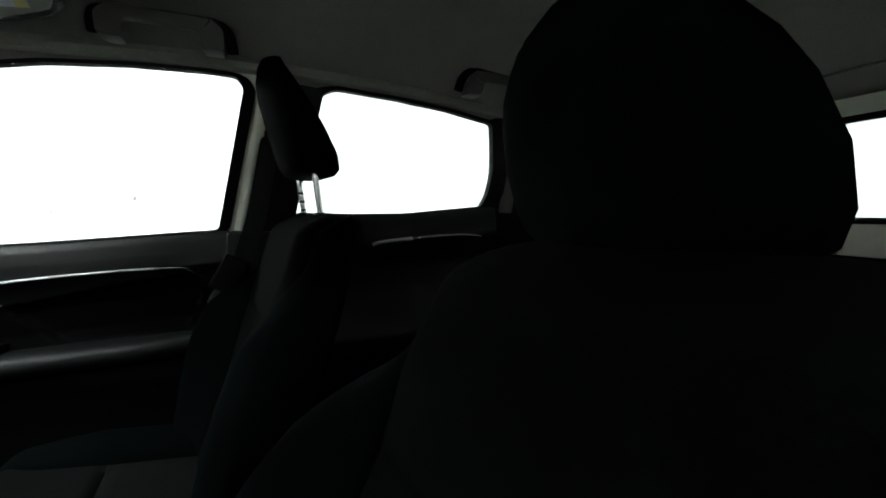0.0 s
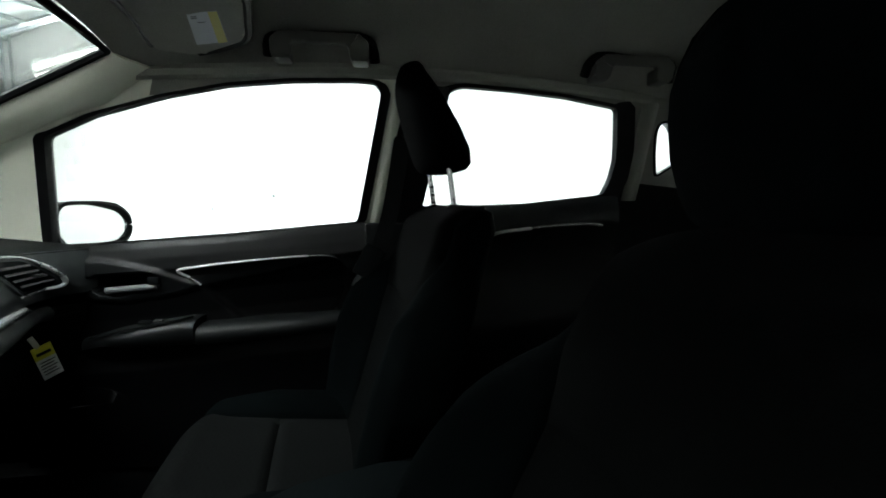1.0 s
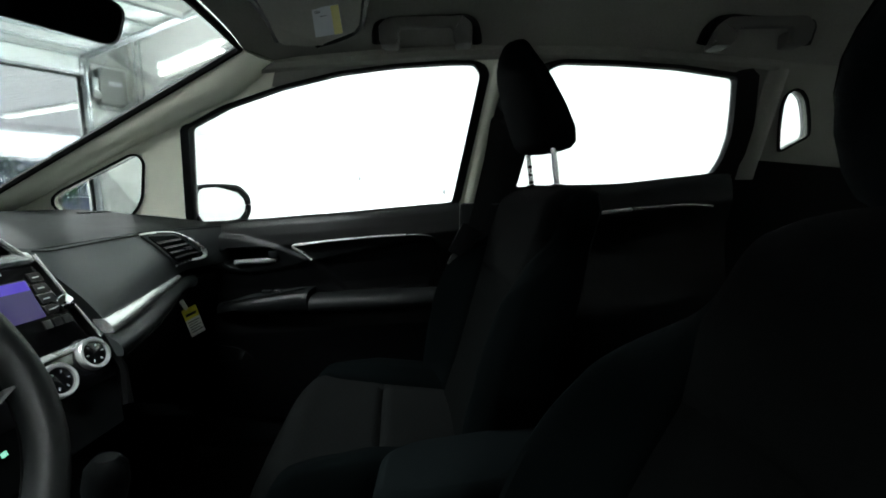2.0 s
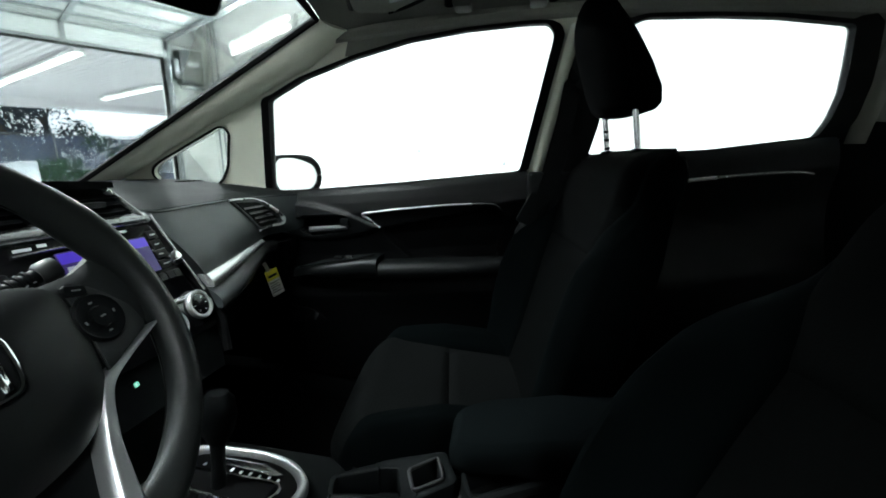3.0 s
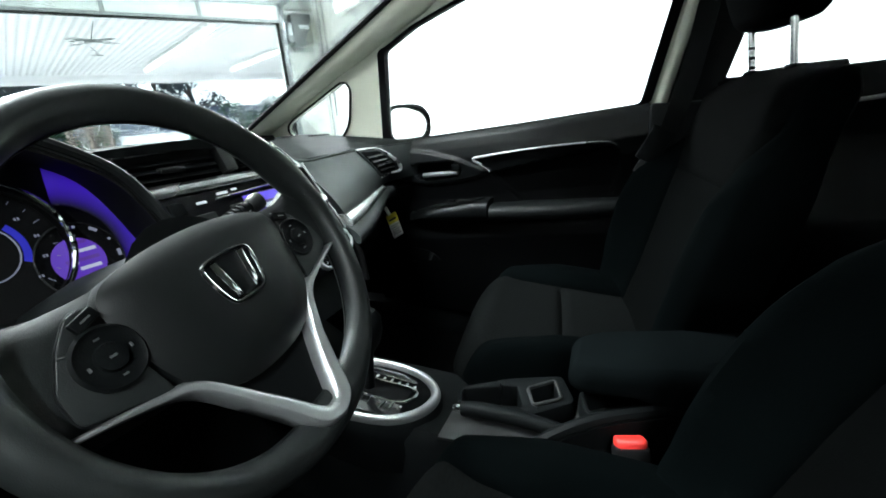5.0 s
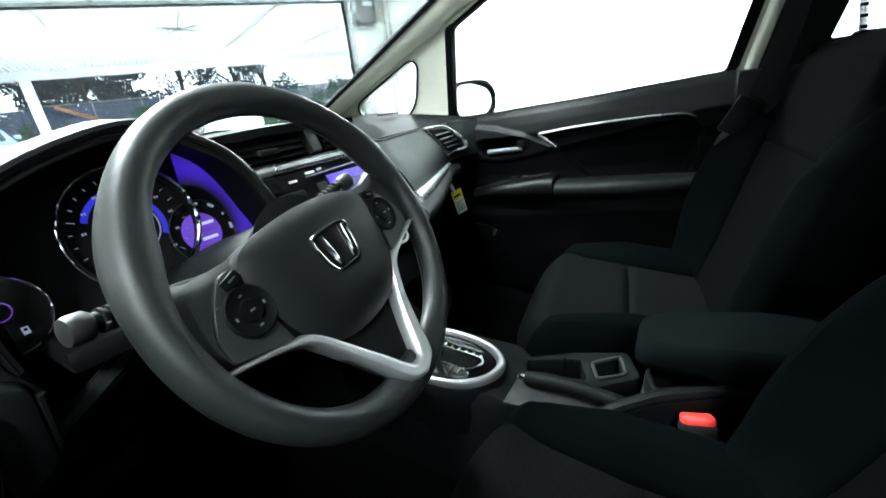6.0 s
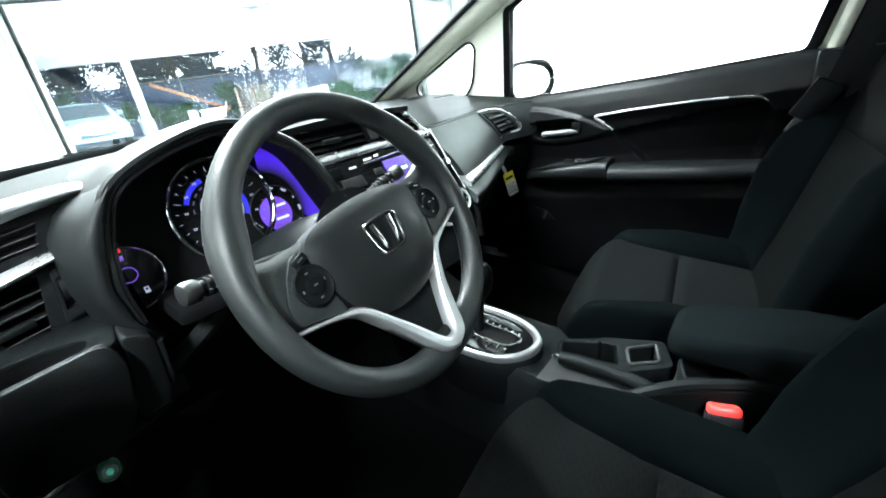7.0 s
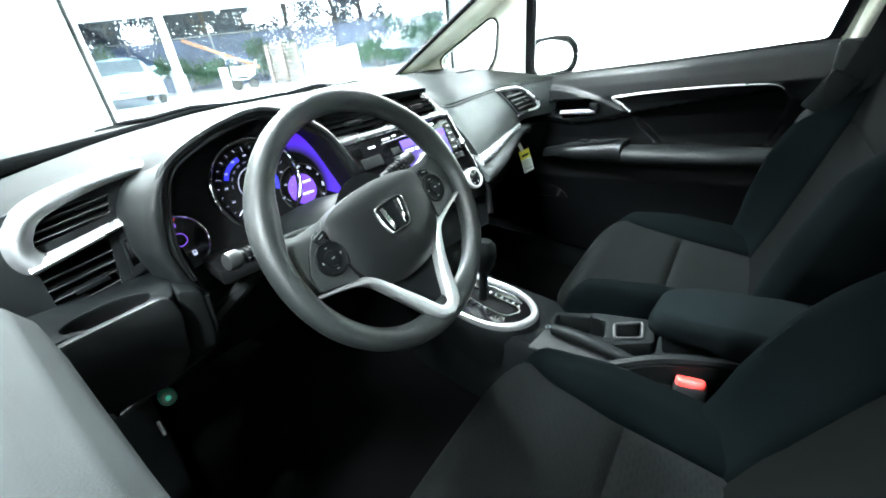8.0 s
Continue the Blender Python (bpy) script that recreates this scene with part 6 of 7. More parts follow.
# pull-out cup holder
ch = thing("cup_holder", "black pull-out cup holder under the air vent", "cup holder")
cup_face = rounded([(-.756, .884), (-.626, .893), (-.616, .860), (-.630, .785), (-.660, .752), (-.752, .756)], .018, 4)
cup_y = lambda a, b: .176 + .10 * max(0, .86 - b) + .35 * max(0, -.715 - a) ** 1.3
part("front_cover", plate(cup_face, .014, lambda a, b, e: V(a, cup_y(a, b) + e, b), .004), M_HOOD, ch)
hole = [(-.690 + .052 * math.cos(k * .2618), .220 + .026 * math.sin(k * .2618)) for k in range(24)]
part("top_deck", plate(rounded([(-.765, .196), (-.618, .186), (-.606, .24), (-.606, .32), (-.775, .32)], .012), .012, lambda a, b, e: V(a, b, .872 + e + .06 * (b - .19)), .003, holes=[hole]), M_PLASTIC, ch)
part("well", loft([[V(a, b, .876 + .06 * (b - .19)) for a, b in hole], [V(-.690 + (a + .690) * .9, .220 + (b - .220) * .9, .79) for a, b in hole]], caps=False), M_RUBBER, ch)
part("well_floor", plate([(-.690 + (a + .690) * .9, .220 + (b - .220) * .9) for a, b in hole], .004, lambda a, b, e: V(a, b, .786 + e)), M_RUBBER, ch)
part("side_cover", plate(rounded([(-.612, .888), (-.582, .872), (-.586, .782), (-.602, .763), (-.626, .762)], .010), .09, lambda a, b, e: V(a, .190 + .10 * (.86 - b) + e, b), .005), M_HOOD, ch)
part("lower_lip", tube(smooth_line([V(-.578, .196, .86), V(-.582, .204, .80), V(-.590, .208, .776), V(-.605, .212, .760), V(-.664, .214, .747), V(-.735, .216, .731)], 5), .0045, 8), M_HOOD, ch)
# Carpet black on this plastic panel puts the shadow under the dash into its colour.
part("knee_panel", slab(lambda a, b: V(lerp(-.755, -.20, a), .285 + .10 * b + .02 * math.sin(3.1 * a), lerp(.86 - .12 * (1 - a) ** 2, .62, b)), lambda a, b: V(lerp(-.755, -.20, a), .34 + .14 * b, lerp(.86 - .12 * (1 - a) ** 2, .62, b)), 20, 10), M_CARPET, dash)
part("knee_seam", tube([V(lerp(-.575, -.44, k / 10), .245 + .02, lerp(.785, .860, k / 10) - .01) for k in range(11)], .014, 8), M_HOOD, dash)
part("column_lid", box(-.55, -.22, .20, .29, .855, .885, .01), M_RUBBER, dash)
il = thing("indicator_light", "tiny green-white lamp low on the dash", "indicator light")
il_at = Matrix.Translation(V(-.051, .2290, .7508)) @ pose(0, 0, 0, 70, 0, 12)
part("bezel", moved(box(-.0065, .0065, -.0055, .0055, -.012, .001, .0015), il_at), M_RUBBER, il)
part("lens", moved(box(-.0042, .0042, -.0034, .0034, .0, .0025, .0008), il_at), M_LAMPGREEN, il, "glowing green-white lens")
gb = thing("bonnet_button", "small green-lit round button on the lower dash", "button")
bm_at = Matrix.Translation(V(-.679, .232, .7065)) @ pose(0, 0, 0, 62, 0, 0)
part("ring", moved(lathe([(.0125, -.05), (.0125, 0), (.0115, .003), (.0095, .004), (.0085, .001), (.004, .001)], 24), bm_at), M_GREENRING, gb, "green lit ring")
part("dot", moved(lathe([(.0042, .0), (.0042, .004), (.0025, .0052)], 14), bm_at), M_GREENLED, gb)
single("hook", tube(smooth_line([V(-.7055, .250, .662), V(-.7055, .230, .660), V(-.7055, .224, .656), V(-.7055, .23, .652), V(-.7055, .250, .650)], 4), .003, 6), M_STEEL, "small metal hook under the dash", "hook")

# ---- steering wheel ----
sw = thing("steering_wheel", "black steering wheel with satin silver spokes, turned slightly", "steering wheel")
cw, sw_ = math.cos(radians(26.9)), math.sin(radians(26.9))
WHEEL = pose(-.3636, .0052, .9486, 0, 0, 6.5) @ Matrix(((1, 0, 0, 0), (0, sw_, -cw, 0), (0, cw, sw_, 0), (0, 0, 0, 1))) @ pose(0, 0, 0, 0, 0, 4.9)
RIM_R = .1740


def on_wheel(bm):
    return moved(bm, WHEEL)


def from_low(a):
    """Angle from the foot of the wheel, 0 to pi."""
    return abs((a + math.pi / 2 + math.pi) % (2 * math.pi) - math.pi)


ring = []
for k in range(96):
    a = 2 * math.pi * k / 96
    thumb = math.exp(-((from_low(a) - 2.0) / .22) ** 2)
    foot_ = math.exp(-(from_low(a) / .42) ** 2)
    thick = .0152 + .0020 * thumb
    row = []
    for j in range(20):
        t = 2 * math.pi * j / 20
        inward = max(0, -math.cos(t))
        r = RIM_R + thick * math.cos(t) - .012 * foot_ * inward ** 2 - .004 * thumb * inward
        row.append(V(r * math.cos(a), r * math.sin(a), thick * 1.14 * math.sin(t)))
    ring.append(row)
part("rim", on_wheel(loft(ring + ring[:1], caps=False)), M_WHEEL, sw, "grained black rim")
part("rim_seam", on_wheel(tube([V((RIM_R - .0150) * math.cos(a), (RIM_R - .0150) * math.sin(a), -.006) for a in [2 * math.pi * k / 72 for k in range(72)]], .0008, 5, closed=True)), M_RUBBER, sw)


def dome(outline, z0, height, m=6):
    """A pad that swells towards the driver."""
    cx = sum(p[0] for p in outline) / len(outline)
    cy = sum(p[1] for p in outline) / len(outline)
    rings = [[V(a, b, z0 - .03) for a, b in outline], [V(a, b, z0 - .003) for a, b in outline]]
    for k in range(m):
        s = 1 - (k / (m - 1)) ** 2.2 * .94
        rings.append([V(cx + (a - cx) * s, cy + (b - cy) * s, z0 + height * (1 - s ** 3.6)) for a, b in outline])
    return loft(rings)


PAD = [(.0, .0520), (.045, .0490), (.080, .0410), (.0950, .028), (.0965, .006), (.089, -.036), (.073, -.066), (.042, -.086), (.0, -.091)]
PAD = PAD + [(-a, b) for a, b in PAD[-2:0:-1]]
pad = [(p.x, p.y) for p in smooth_line([V(a, b, 0) for a, b in PAD], 5, closed=True)]
part("airbag_cover", on_wheel(dome(pad, .000, .0170, 12)), M_PAD, sw, "domed black hub pad")
part("hub", on_wheel(moved(lathe([(.05, -.09), (.062, -.04), (.070, -.016)], 24), pose(0, 0, 0))), M_PLASTIC, sw)
for s in (-1, 1):
    # side spoke, running from under the pad into the rim
    def web(a, b, low=False, s=s):
        x = lerp(.060, .1700, a)
        top = table(x, [(.06, .0420), (.10, .0400), (.13, .0400), (.150, .0460), (.17, .0560)])
        bot = table(x, [(.06, -.072), (.080, -.058), (.110, -.046), (.148, -.034), (.160, -.034), (.17, -.040)])
        y = lerp(bot, top, b)
        z = table(x, [(.06, -.010), (.10, -.006), (.135, -.003), (.155, -.001), (.17, .003)]) - .010 * abs(2 * b - 1) ** 5
        return V(s * x, y, z - (.016 if low else 0))
    wg = part("spoke", on_wheel(slab(lambda a, b: web(a, b), lambda a, b: web(a, b, True), 18, 12)), M_WHEEL, sw, "grained black side spoke")
    face = [(.1010, .0320), (.114, .0310), (.131, .014), (.1465, -.010), (.1475, -.0325), (.112, -.0435), (.090, -.0530), (.0935, -.036), (.1005, .006)]
    lift_f = lambda a: table(abs(a), [(.09, -.0025), (.12, -.0015), (.15, -.0005)])
    bp_ = part("button_panel", on_wheel(plate(rounded([(s * a, b) for a, b in face], .006), .003, lambda a, b, e: V(a, b, lift_f(a) - .0005 + e), .0009)), M_WHEEL, wg, "black switch panel")
    part("panel_gap", on_wheel(tube([V(s * a, b, lift_f(a) + .0002) for a, b in rounded(face, .006)], .0010, 5, closed=True)), M_RUBBER, wg)
    pod = part("button_pod", on_wheel(moved(lathe([(.0225, 0), (.0235, .003), (.0215, .0052), (.0185, .0030), (.0105, .0034), (.0095, .0062), (.004, .0068)], 32), pose(s * .111, -.006, .0005))), M_PLASTIC, wg, "round control pod")
    for dx, dy_, w_, h_ in ((.0145, 0, .0009, .0016), (-.0145, 0, .0009, .0016), (0, .0145, .0018, .0007), (0, -.0145, .0018, .0007), (.0, .0, .0024, .0008)):
        part("pod_mark", on_wheel(moved(box(-w_, w_, -h_, h_, 0, .0005), pose(s * .111 + dx, -.006 + dy_, .0042 if dx or dy_ else .0073))), M_DULL, pod)
    part("rocker", on_wheel(moved(box(-.0095, .0095, -.0045, .0045, -.003, .003, .0015), pose(s * .1080, .0235, .0015, 0, 0, -16 * s))), M_PLASTIC, wg)
    part("rocker_mark", on_wheel(moved(box(-.004, .004, -.0006, .0006, 0, .0004), pose(s * .1080, .0235, .0046, 0, 0, -16 * s))), M_DULL, wg)
    # silver trim: a thin blade under the switch panel, a knee, then a broad leg down to the foot
    arm_in = smooth_line([V(s * .156, -.0335, 0), V(s * .108, -.0450, 0), V(s * .0745, -.0560, 0), V(s * .0480, -.090, 0), V(s * .0280, -.120, 0), V(s * .0090, -.1520, 0), V(0, -.1560, 0)], 9)
    arm_out = smooth_line([V(s * .156, -.0375, 0), V(s * .111, -.0515, 0), V(s * .0830, -.0650, 0), V(s * .0630, -.0935, 0), V(s * .0440, -.1300, 0), V(s * .0260, -.1640, 0), V(0, -.1745, 0)], 9)
    nn = len(arm_in) - 1
    lift = lambda p: table(-p.y, [(.03, .002), (.05, -.001), (.062, -.001), (.10, .002), (.14, .010), (.174, .0185)])

    def arm(a, b, low=False, arm_in=arm_in, arm_out=arm_out, nn=nn, lift=lift):
        p = arm_in[int(round(a * nn))].lerp(arm_out[int(round(a * nn))], b)
        crown = .0045 * min(1, 5 * b, 5 * (1 - b)) - .006 * max(0, .35 - b)
        return V(p.x, p.y, lift(p) + (-.016 if low else crown))
    part("accent", on_wheel(slab(lambda a, b: arm(a, b), lambda a, b: arm(a, b, True), nn, 10)), M_SATIN, sw, "satin silver spoke trim", 85)
part("lower_spoke", on_wheel(slab(lambda a, b: V(lerp(-1, 1, a) * lerp(.068, .012, b), lerp(-.066, -.152, b), lerp(-.016, .001, b) - .004 * (1 - (2 * a - 1) ** 2)), lambda a, b: V(lerp(-1, 1, a) * lerp(.068, .012, b), lerp(-.066, -.152, b), lerp(-.030, -.012, b)), 10, 10)), M_PLASTIC, sw, "recessed black lower spoke")
BADGE = smooth_line([V(-.0245, .0185, 0), V(0, .0210, 0), V(.0245, .0185, 0), V(.0268, .004, 0), V(.0195, -.0195, 0), V(0, -.0220, 0), V(-.0195, -.0195, 0), V(-.0268, .004, 0)], 6, closed=True)
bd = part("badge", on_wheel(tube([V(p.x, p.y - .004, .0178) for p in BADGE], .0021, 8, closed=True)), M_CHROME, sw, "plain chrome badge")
part("badge_ground", on_wheel(plate([(p.x * .96, p.y * .96 - .004) for p in BADGE], .0012, lambda a, b, e: V(a, b, .0158 + e))), M_PLASTIC, bd)
for s in (-1, 1):
    part("badge_bar", on_wheel(plate([(s * .0205, .0130), (s * .0125, .0135), (s * .0075, -.0225), (s * .0145, -.0220)], .0042, lambda a, b, e: V(a, b, .0160 + e), .0012)), M_CHROME, bd)

col = thing("steering_column", "black steering column shroud with two stalks", "steering column")
part("shroud", loft([[V(-.366 + w * math.cos(t), y, zc + h * math.sin(t)) for t in [2 * math.pi * j / 20 for j in range(20)]] for y, zc, w, h in ((.055, .920, .060, .055), (.10, .905, .075, .065), (.20, .870, .080, .070), (.30, .84, .080, .06))]), M_PLASTIC, col)
def stalk(name, base, tip, shaft_r, end_r, end_len, parent):
    """A column stalk: a dark tapering shaft with ribbed collars and a wider rounded end."""
    b, t = Vector(base), Vector(tip)
    d = (t - b).normalized()
    turn = d.to_track_quat("Z", "Y").to_matrix().to_4x4()
    st = part(name, tube([b.lerp(t, k / 6) for k in range(7)], [shaft_r * (1.15 - .15 * k / 6) for k in range(7)], 14), M_PLASTIC, parent)
    for k in range(5):
        p = t - d * (.010 + .0065 * k)
        part("collar", moved(lathe([(shaft_r * .95, 0), (shaft_r * 1.28, .0010), (shaft_r * 1.28, .0036), (shaft_r * .95, .0046)], 18), Matrix.Translation(p) @ turn), M_RUBBER, st)
        part("printed_mark", moved(box(-.0012, .0012, -.0005, .0005, 0, .0022), Matrix.Translation(p - V(0, shaft_r * 1.30, 0)) @ turn), M_DULL, st)
    part("stalk_end", moved(lathe([(end_r * .80, 0), (end_r, .003), (end_r, end_len * .75), (end_r * .90, end_len * .95), (end_r * .5, end_len)], 24), Matrix.Translation(t) @ turn), M_STALK, st, "grey turning end")
    return st


stalk("left_stalk", (-.42, .085, .935), (-.552, .058, .953), .0080, .0120, .018, col)
stalk("right_stalk", (-.34, .105, .950), (-.243, .092, .985), .0075, .0110, .018, col)
part("ignition", moved(lathe([(.020, 0), (.022, .01), (.016, .014)], 20), pose(-.235, .19, .845, 75, 0, 0)), M_STALK, col)

# ---- centre console ----
co = thing("centre_console", "black centre console with shift gate and trays", "console")
part("body", loft([[V(x, y, z) for x, z in ((-w, .30), (-w, zt - .02), (-w + .015, zt), (w - .015, zt), (w, zt - .02), (w, .30))] for y, w, zt in ((.36, .10, .66), (.27, .105, .60), (.20, .105, .552), (-.02, .100, .548), (-.06, .085, .530), (-.20, .080, .520), (-.40, .080, .520), (-.62, .080, .52))]), M_PLASTIC, co)
gate = [(p.x, p.y) for p in smooth_line([V(-.112, .212, 0), V(-.05, .220, 0), V(.018, .205, 0), V(.037, .135, 0), V(.041, .062, 0), V(.026, .008, 0), V(-.010, -.026, 0), V(-.060, -.022, 0), V(-.106, .022, 0), V(-.126, .09, 0), V(-.128, .16, 0)], 6, closed=True)]
gcx, gcy = -.043, .093
inner = [(gcx + (a - gcx) * .855, gcy + (b - gcy) * .875 + .003) for a, b in gate]
gz = lambda b: .10 * max(0, b)
def between(k, z):
    return [V(lerp(p[0], q[0], k), lerp(p[1], q[1], k), z + gz(lerp(p[1], q[1], k))) for p, q in zip(gate, inner)]


bz = part("gate_bezel", loft([between(.04, .560), between(0, .567), between(.12, .574), between(.45, .577), between(.80, .574), between(1, .566), between(1, .548)], caps=False), M_SATIN, co, "satin silver gate surround", 85)
part("gate_wall", loft([[V(gcx + (a - gcx) * k, gcy + (b - gcy) * k, z + gz(b)) for a, b in gate] for k, z in ((.96, .45), (1.03, .50), (1.035, .53), (1.012, .556), (.98, .560), (.9, .548))]), M_PLASTIC, co)
part("gate_plate", plate(inner, .018, lambda a, b, e: V(a, b, .546 + e + gz(b))), M_DOORLOW, bz, "black gate plate")
part("gate_slot", plate(rounded([(-.058, .175), (-.022, .175), (-.018, .03), (-.046, .03), (-.058, .06)], .006), .002, lambda a, b, e: V(a, b, .5645 + e + gz(b))), M_RUBBER, bz)
for k in range(9):
    y = .165 - .017 * k
    part("gate_mark", box(-.009, -.004 + .002 * (k % 2), y, y + .004, .565 + gz(y), .5668 + gz(y)), M_MARK, bz)
    part("gate_chrome", tube([V(-.086 + .007 * (k % 3), y, .568 + gz(y)), V(-.067 + .003 * (k % 2), y, .568 + gz(y))], .0024, 6), M_CHROME, bz)
part("indicator_lens", plate(rounded([(-.104, .165), (-.058, .170), (-.060, .034), (-.080, .022), (-.100, .050)], .010), .004, lambda a, b, e: V(a, b, .5622 + e + gz(b)), .001), M_GLOSS, bz, "glossy black indicator lens")
part("indicator_lens", plate(rounded([(.001, .165), (.016, .160), (.022, .070), (.008, .028), (.001, .040)], .006), .004, lambda a, b, e: V(a, b, .5622 + e + gz(b)), .001), M_GLOSS, bz, "glossy black indicator lens")
part("gate_chrome", tube(smooth_line([V(-.056, .175, .583), V(-.062, .06, .572), V(-.048, .024, .570), V(-.016, .024, .570), V(-.016, .10, .576), V(-.020, .178, .583)], 4), .0026, 6), M_CHROME, bz, "bright chrome slot edge")
lv_ = part("shift_lever", tube([V(-.040, .115, .575), V(-.042, .108, .62), V(-.044, .102, .67)], [.012, .010, .012], 10), M_PLASTIC, co)
part("knob", loft([[V(-.045 + w * math.cos(t), .100 + d * math.sin(t) - .12 * (z - .67), z) for t in [2 * math.pi * j / 16 for j in range(16)]] for z, w, d in ((.662, .012, .014), (.682, .021, .025), (.71, .024, .030), (.735, .021, .027), (.748, .012, .016))]), M_PLASTIC, lv_, "black shift knob")
# tray and the square cup
cup = [(-.004, -.199), (.042, -.179), (.083, -.226), (.031, -.246)]
def drawn_in(o, k):
    mx, my = sum(p[0] for p in o) / len(o), sum(p[1] for p in o) / len(o)
    return [(mx + (a - mx) * k, my + (b - my) * k) for a, b in o]
tray = [(-.034, -.070), (.012, -.054), (.058, -.13), (.104, -.235), (.034, -.268), (-.024, -.20)]
part("tray_rim", plate(rounded(tray, .014), .050, lambda a, b, e: V(a, b, .528 + e), .004, holes=[rounded([(-.026, -.078), (.008, -.066), (.040, -.135), (.046, -.160), (-.006, -.182)], .006), rounded(drawn_in(cup, .80), .006)]), M_PLASTIC, co, "black tray rim")
part("cup_rim", tube([V(a, b, .580) for a, b in rounded(drawn_in(cup, .93), .008)], .0032, 8, closed=True), M_STALK, co, "grey cup rim")
part("cup_floor", box(-.03, .10, -.26, -.06, .522, .530), M_RUBBER, co)
single("coin_clip", tube([V(.010, -.215, .5335), V(.055, -.20, .540), V(.062, -.206, .5335)], .003, 6), M_STEEL, "small bright metal clip in the tray", "clip")
wall_line = smooth_line([V(-.112, -.165, .552), V(-.098, -.205, .572), V(-.074, -.25, .596), V(-.046, -.305, .614), V(-.016, -.372, .622), V(.022, -.445, .618), V(.06, -.54, .610)], 5)
nw = len(wall_line) - 1
wl_ = lambda a: wall_line[min(int(round(a * nw)), nw)]
part("side_wall", slab(lambda a, b: wl_(a) + V(-.010, -.005, -.006 if b > .99 else 0) + V(0, 0, -(1 - b) * .22), lambda a, b: wl_(a) + V(.010, .005, 0) + V(0, 0, -(1 - b) * .22), nw, 6), M_PLASTIC, co)
part("wall_lip", tube(wall_line, .010, 8), M_PLASTIC, co)
part("side_tray", plate([(-.105, -.06), (-.03, -.06), (-.02, -.27), (.07, -.27), (.09, -.44), (.02, -.44), (-.09, -.21)], .006, lambda a, b, e: V(a, b, .556 + e), .002), M_STALK, co, "dark grey side tray")
part("pocket_rim", tube([V(a, b, .600) for a, b in rounded([(-.020, -.292), (.030, -.275), (.085, -.355), (.012, -.372)], .012)], .004, 6, closed=True), M_PLASTIC, co)
part("pocket_wall", plate(rounded([(-.026, -.294), (.030, -.270), (.092, -.355), (.012, -.378)], .012), .042, lambda a, b, e: V(a, b, .556 + e), 0, holes=[rounded([(-.014, -.292), (.030, -.279), (.078, -.353), (.014, -.366)], .012)]), M_PLASTIC, co)
# arm box
ab = thing("arm_box", "padded dark cloth arm box between the seats", "armrest")
lid = [(-.028, -.282), (-.010, -.258), (.080, -.254), (.118, -.30), (.150, -.40), (.185, -.52), (.20, -.63), (.04, -.63), (.000, -.42), (-.022, -.34)]
lid = rounded(lid, .020, 5)
nose = lambda y: table(y, [(-.44, 1.0), (-.405, .96), (-.385, .74), (-.365, .62), (-.33, .58), (-.25, .62)])
part("lid", loft([[V(a, b, .685 - (.685 - z) * nose(b) + .02 * max(0, -b - .38)) for a, b in grown(lid, lambda y, z_, ny, nz: -k)] for k, z in ((.008, .610), (.001, .618), (0, .636), (.001, .654), (.004, .667), (.009, .677), (.015, .683), (.018, .685))]), M_CLOTHPLAIN, ab, "padded dark grey cloth lid", 70)
part("base", loft([[V(a, b, z) for a, b in drawn_in(rounded([(.000, -.405), (.06, -.37), (.125, -.37), (.185, -.62), (.05, -.62)], .02), k)] for z, k in ((.42, .9), (.50, .95), (.615, .97))]), M_CLOTHPLAIN, ab)
# handbrake
hb = thing("handbrake", "black handbrake lever with a bright button", "handbrake")
part("grip", tube(smooth_line([V(-.040, -.082, .574), V(-.041, -.13, .580), V(-.042, -.20, .580), V(-.044, -.275, .572)], 4), [.0125, .0135, .014, .0145, .0145, .014, .014, .0135, .013, .013, .013, .012, .012], 14), M_PLASTIC, hb)
part("lever", tube([V(-.044, -.27, .572), V(-.040, -.35, .535)], .010, 8), M_PLASTIC, hb)
part("button", moved(lathe([(.0075, 0), (.0075, .016), (.005, .019)], 14), Matrix.Translation(V(-.040, -.084, .574)) @ V(0, 1, -.1).to_track_quat("Z", "Y").to_matrix().to_4x4()), M_CHROME, hb, "bright metal button")
part("boot", loft([[V(-.043 + w * math.cos(t), y + d * math.sin(t), z) for t in [2 * math.pi * j / 14 for j in range(14)]] for y, z, w, d in ((-.29, .560, .030, .05), (-.285, .566, .024, .042), (-.275, .572, .016, .028))]), M_RUBBER, hb)

# paper tag hanging under the dash
tg = thing("hang_tag", "yellow and white paper tag hanging from the glovebox", "tag")
m = pose(.590, .408, .764, 0, -15, -28)
part("strap", moved(box(-.006, .006, -.0008, .0008, -.004, .030, .0005), m @ pose(-.006, 0, 0, 0, -10, 0)), M_PAPER, tg)
part("yellow_band", moved(box(-.021, .021, -.0008, .0008, -.034, .0, .0004), m), M_YELLOW, tg, "yellow printed band")
part("white_card", moved(box(-.021, .021, -.0007, .0007, -.088, -.0342, .0004), m), M_PAPER, tg)
for k in range(5):
    part("print_line", moved(box(-.016, .016 - .005 * (k % 2), -.0013, -.0009, -.044 - .008 * k, -.0415 - .008 * k), m), M_STALK, tg)
part("print_line", moved(box(-.015, .015, -.0014, -.0010, -.024, -.016), m), M_STALK, tg)

# ---- overhead ----
vs = thing("sun_visor", "grey-beige sun visor folded up with a paper label", "sun visor", "sun visors")


def visor(a, b, e):
    return V(a, b, 1.466 - .02 * b + .014 * (1 - ((a - .28) / .24) ** 2) - e)


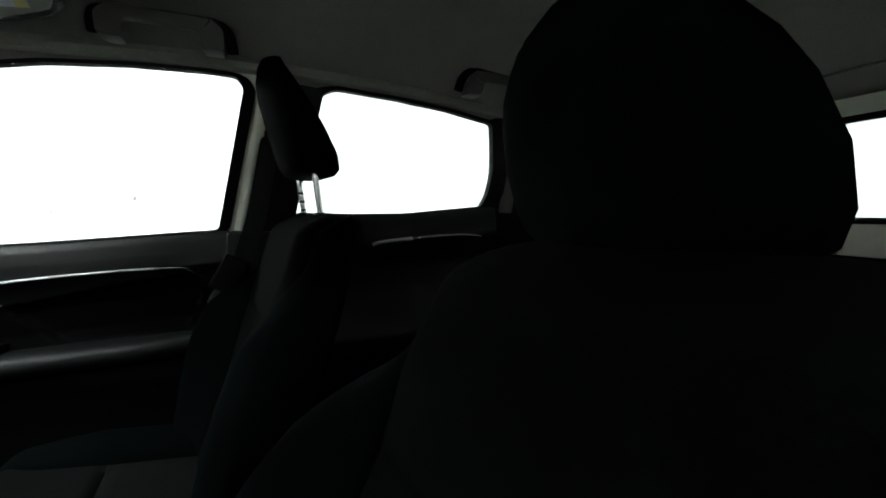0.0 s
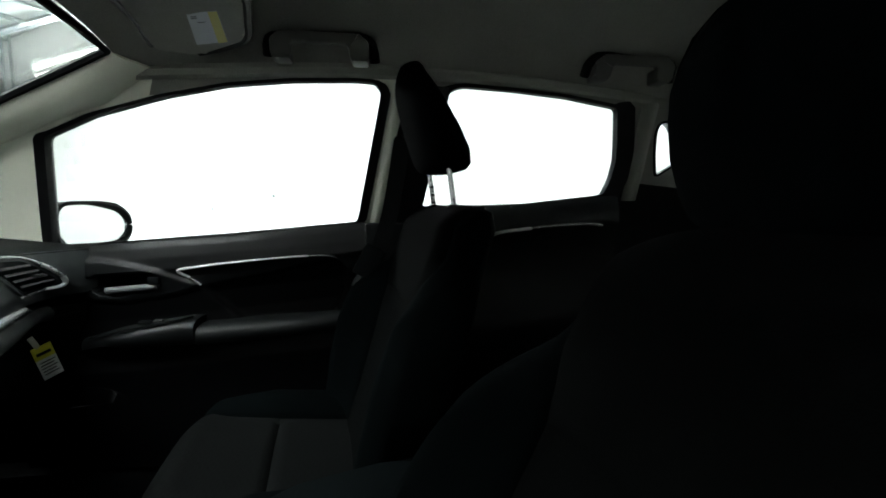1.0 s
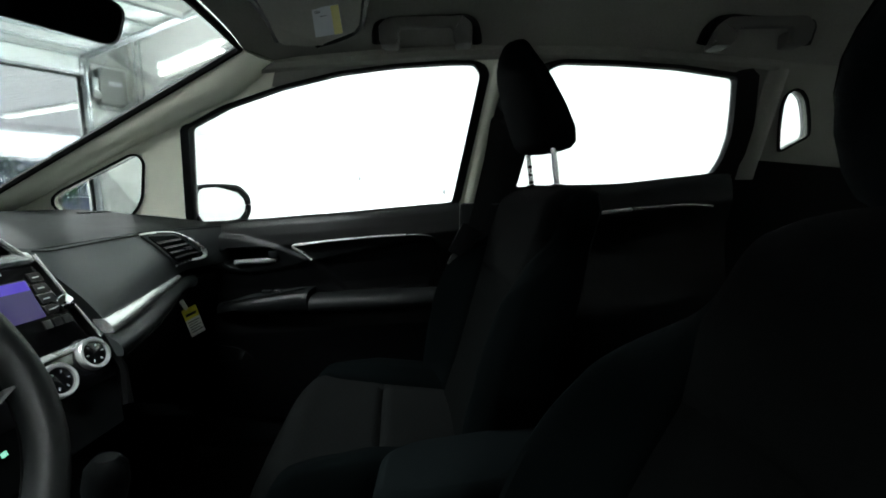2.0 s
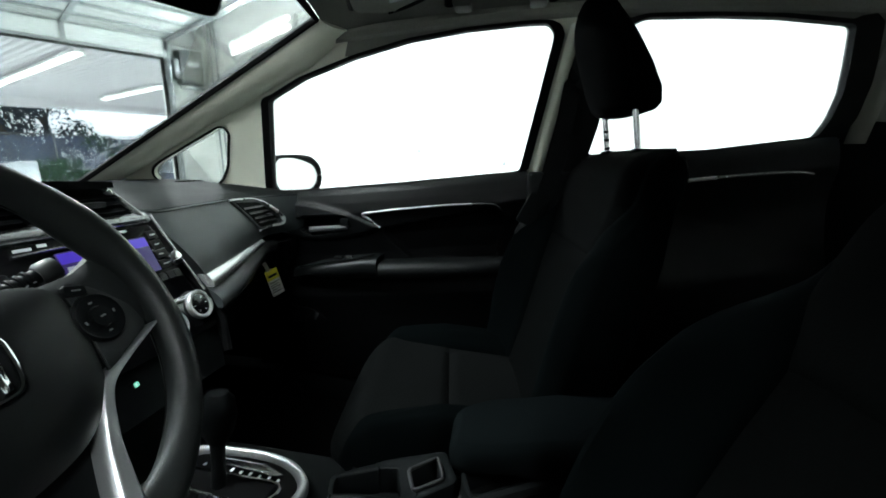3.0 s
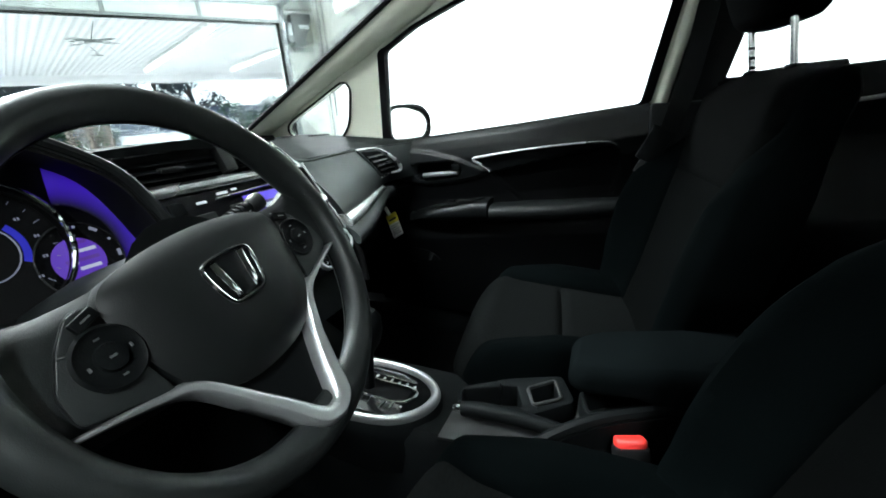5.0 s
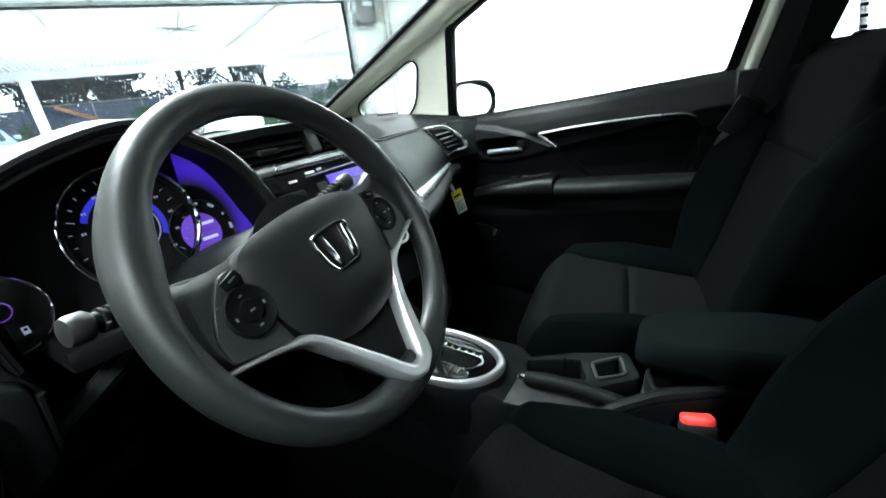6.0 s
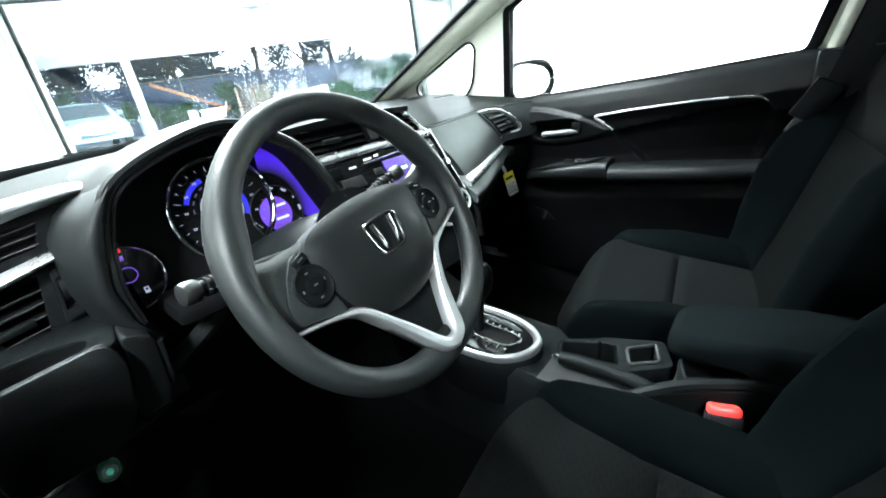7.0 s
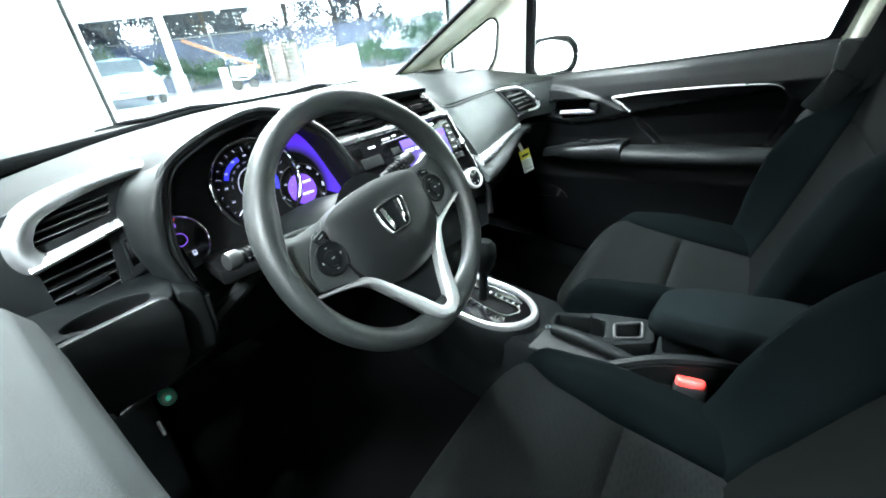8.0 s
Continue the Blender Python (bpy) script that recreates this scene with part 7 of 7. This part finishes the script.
part("board", plate(rounded([(.07, -.02), (.26, .0), (.40, .032), (.503, .060), (.524, -.025), (.452, -.148), (.27, -.203), (.07, -.225)], .03, 4), .020, visor, .006), M_LINER, vs)
part("hinge", tube([visor(.09, -.01, .008), visor(.40, .036, .008), visor(.50, .063, .008)], .008, 8), M_STALK, vs)
part("edge_piping", tube([visor(a, b, .010) for a, b in smooth_line2([(.524, -.025), (.50, -.085), (.452, -.148), (.37, -.178), (.27, -.205), (.07, -.228)])], .010, 8), M_PLASTIC, vs, "dark visor edge")
LAB = [(.338, -.082), (.470, -.043), (.452, -.112), (.326, -.140)]
on_label = lambda u, v: tuple(lerp(lerp(LAB[0][k], LAB[1][k], u), lerp(LAB[3][k], LAB[2][k], u), v) for k in (0, 1))
lb = part("label", plate(LAB, .0006, lambda a, b, e: visor(a, b, .0202 + e)), M_VISORPAPER, vs, "white warning label")
part("label_band", plate([on_label(0, .70), on_label(1, .70), on_label(1, 1), on_label(0, 1)], .0004, lambda a, b, e: visor(a, b, .0212 + e)), M_VISORYELLOW, lb, "yellow label band")
for k in range(7):
    u = .10 + .05 * k + (.08 if k > 1 else 0)
    part("print_line", plate([on_label(u, .10), on_label(u + .025, .10), on_label(u + .025, .55 if k > 1 else .3), on_label(u, .55 if k > 1 else .3)], .0003, lambda a, b, e: visor(a, b, .0212 + e)), M_STALK, lb)
part("print_line", plate([on_label(.2, .8), on_label(.3, .8), on_label(.3, .92), on_label(.2, .92)], .0003, lambda a, b, e: visor(a, b, .0218 + e)), M_STALK, lb)


def grab_handle(y0, y1, z):
    """A folding handle of two feet and a flat bar, in a recess blackened as shadow."""
    h = thing("grab_handle", "grey-beige folding grab handle above the window", "grab handle", "grab handles")
    x = .495
    part("recess", tube(smooth_line([V(x + .030, y0 + .012, z - .015), V(x + .012, y0 + .006, z + .012), V(x + .002, y0 - .02, z + .030), V(x, y0 - .06, z + .036), V(x, y1 + .06, z + .036), V(x + .002, y1 + .02, z + .030), V(x + .012, y1 - .006, z + .010), V(x + .030, y1 - .012, z - .02)], 5), .012, 8), M_PLASTIC, h, "moulded recess, coloured black for its shadow")
    u = [(y0, z - .026), (y0, z + .010), (y0 - .022, z + .026), (y1 + .022, z + .026), (y1, z + .010), (y1, z - .026), (y1 + .044, z - .026), (y1 + .046, z - .002), (y1 + .052, z + .004), (y0 - .052, z + .004), (y0 - .046, z - .002), (y0 - .044, z - .026)]
    part("bar", plate(rounded(u, .008, 3), .016, lambda a, b, e: V(x - .012 + e + .5 * (z - b) * .6, a, b), .004), M_HANDLE, h)
    for y in (y0 - .022, y1 + .022):
        part("foot", box(x - .004, x + .045, y - .020, y + .020, z - .030, z + .006, .006), M_HANDLE, h)


grab_handle(-.187, -.406, 1.470)
grab_handle(-.955, -1.165, 1.455)

im = thing("inside_mirror", "black rear-view mirror on the windscreen", "mirror")
m = pose(-0.034, .155, 1.336, 22, 0, -22)
shape = rounded([(-.125, -.030), (.125, -.030), (.130, .025), (.10, .034), (-.10, .034), (-.130, .025)], .02, 4)
part("housing", loft([[m @ V(a * sc, d, b * sc) for a, b in shape] for sc, d in ((.95, -.006), (1.0, .0), (1.0, .012), (.85, .03), (.5, .038))]), M_PLASTIC, im)
part("glass", plate([(a * .93, b * .88) for a, b in shape], .002, lambda a, b, e: m @ V(a, -.007 - e, b)), M_MIRROR, im, "mirror glass")
part("stem", tube([V(-.032, .185, 1.345), V(-.028, .215, 1.41), V(-.023, .20, 1.455)], .012, 8), M_PLASTIC, im)


# ---- painted concrete blocks of the side wall, shared mesh ----
block_bm = box(-.006, .004, -.196, .196, -.096, .096, .005, 2)
block_mesh = to_mesh(block_bm, "block", M_WALL)
for row in range(10):
    for k in range(26):
        ob = new("block", block_mesh)
        ob.parent = wall_right
        ob.matrix_world = GARAGE @ pose(0.652, -12.0 + .40 * k + (.20 if row % 2 else 0), 0.90 + .20 * row)
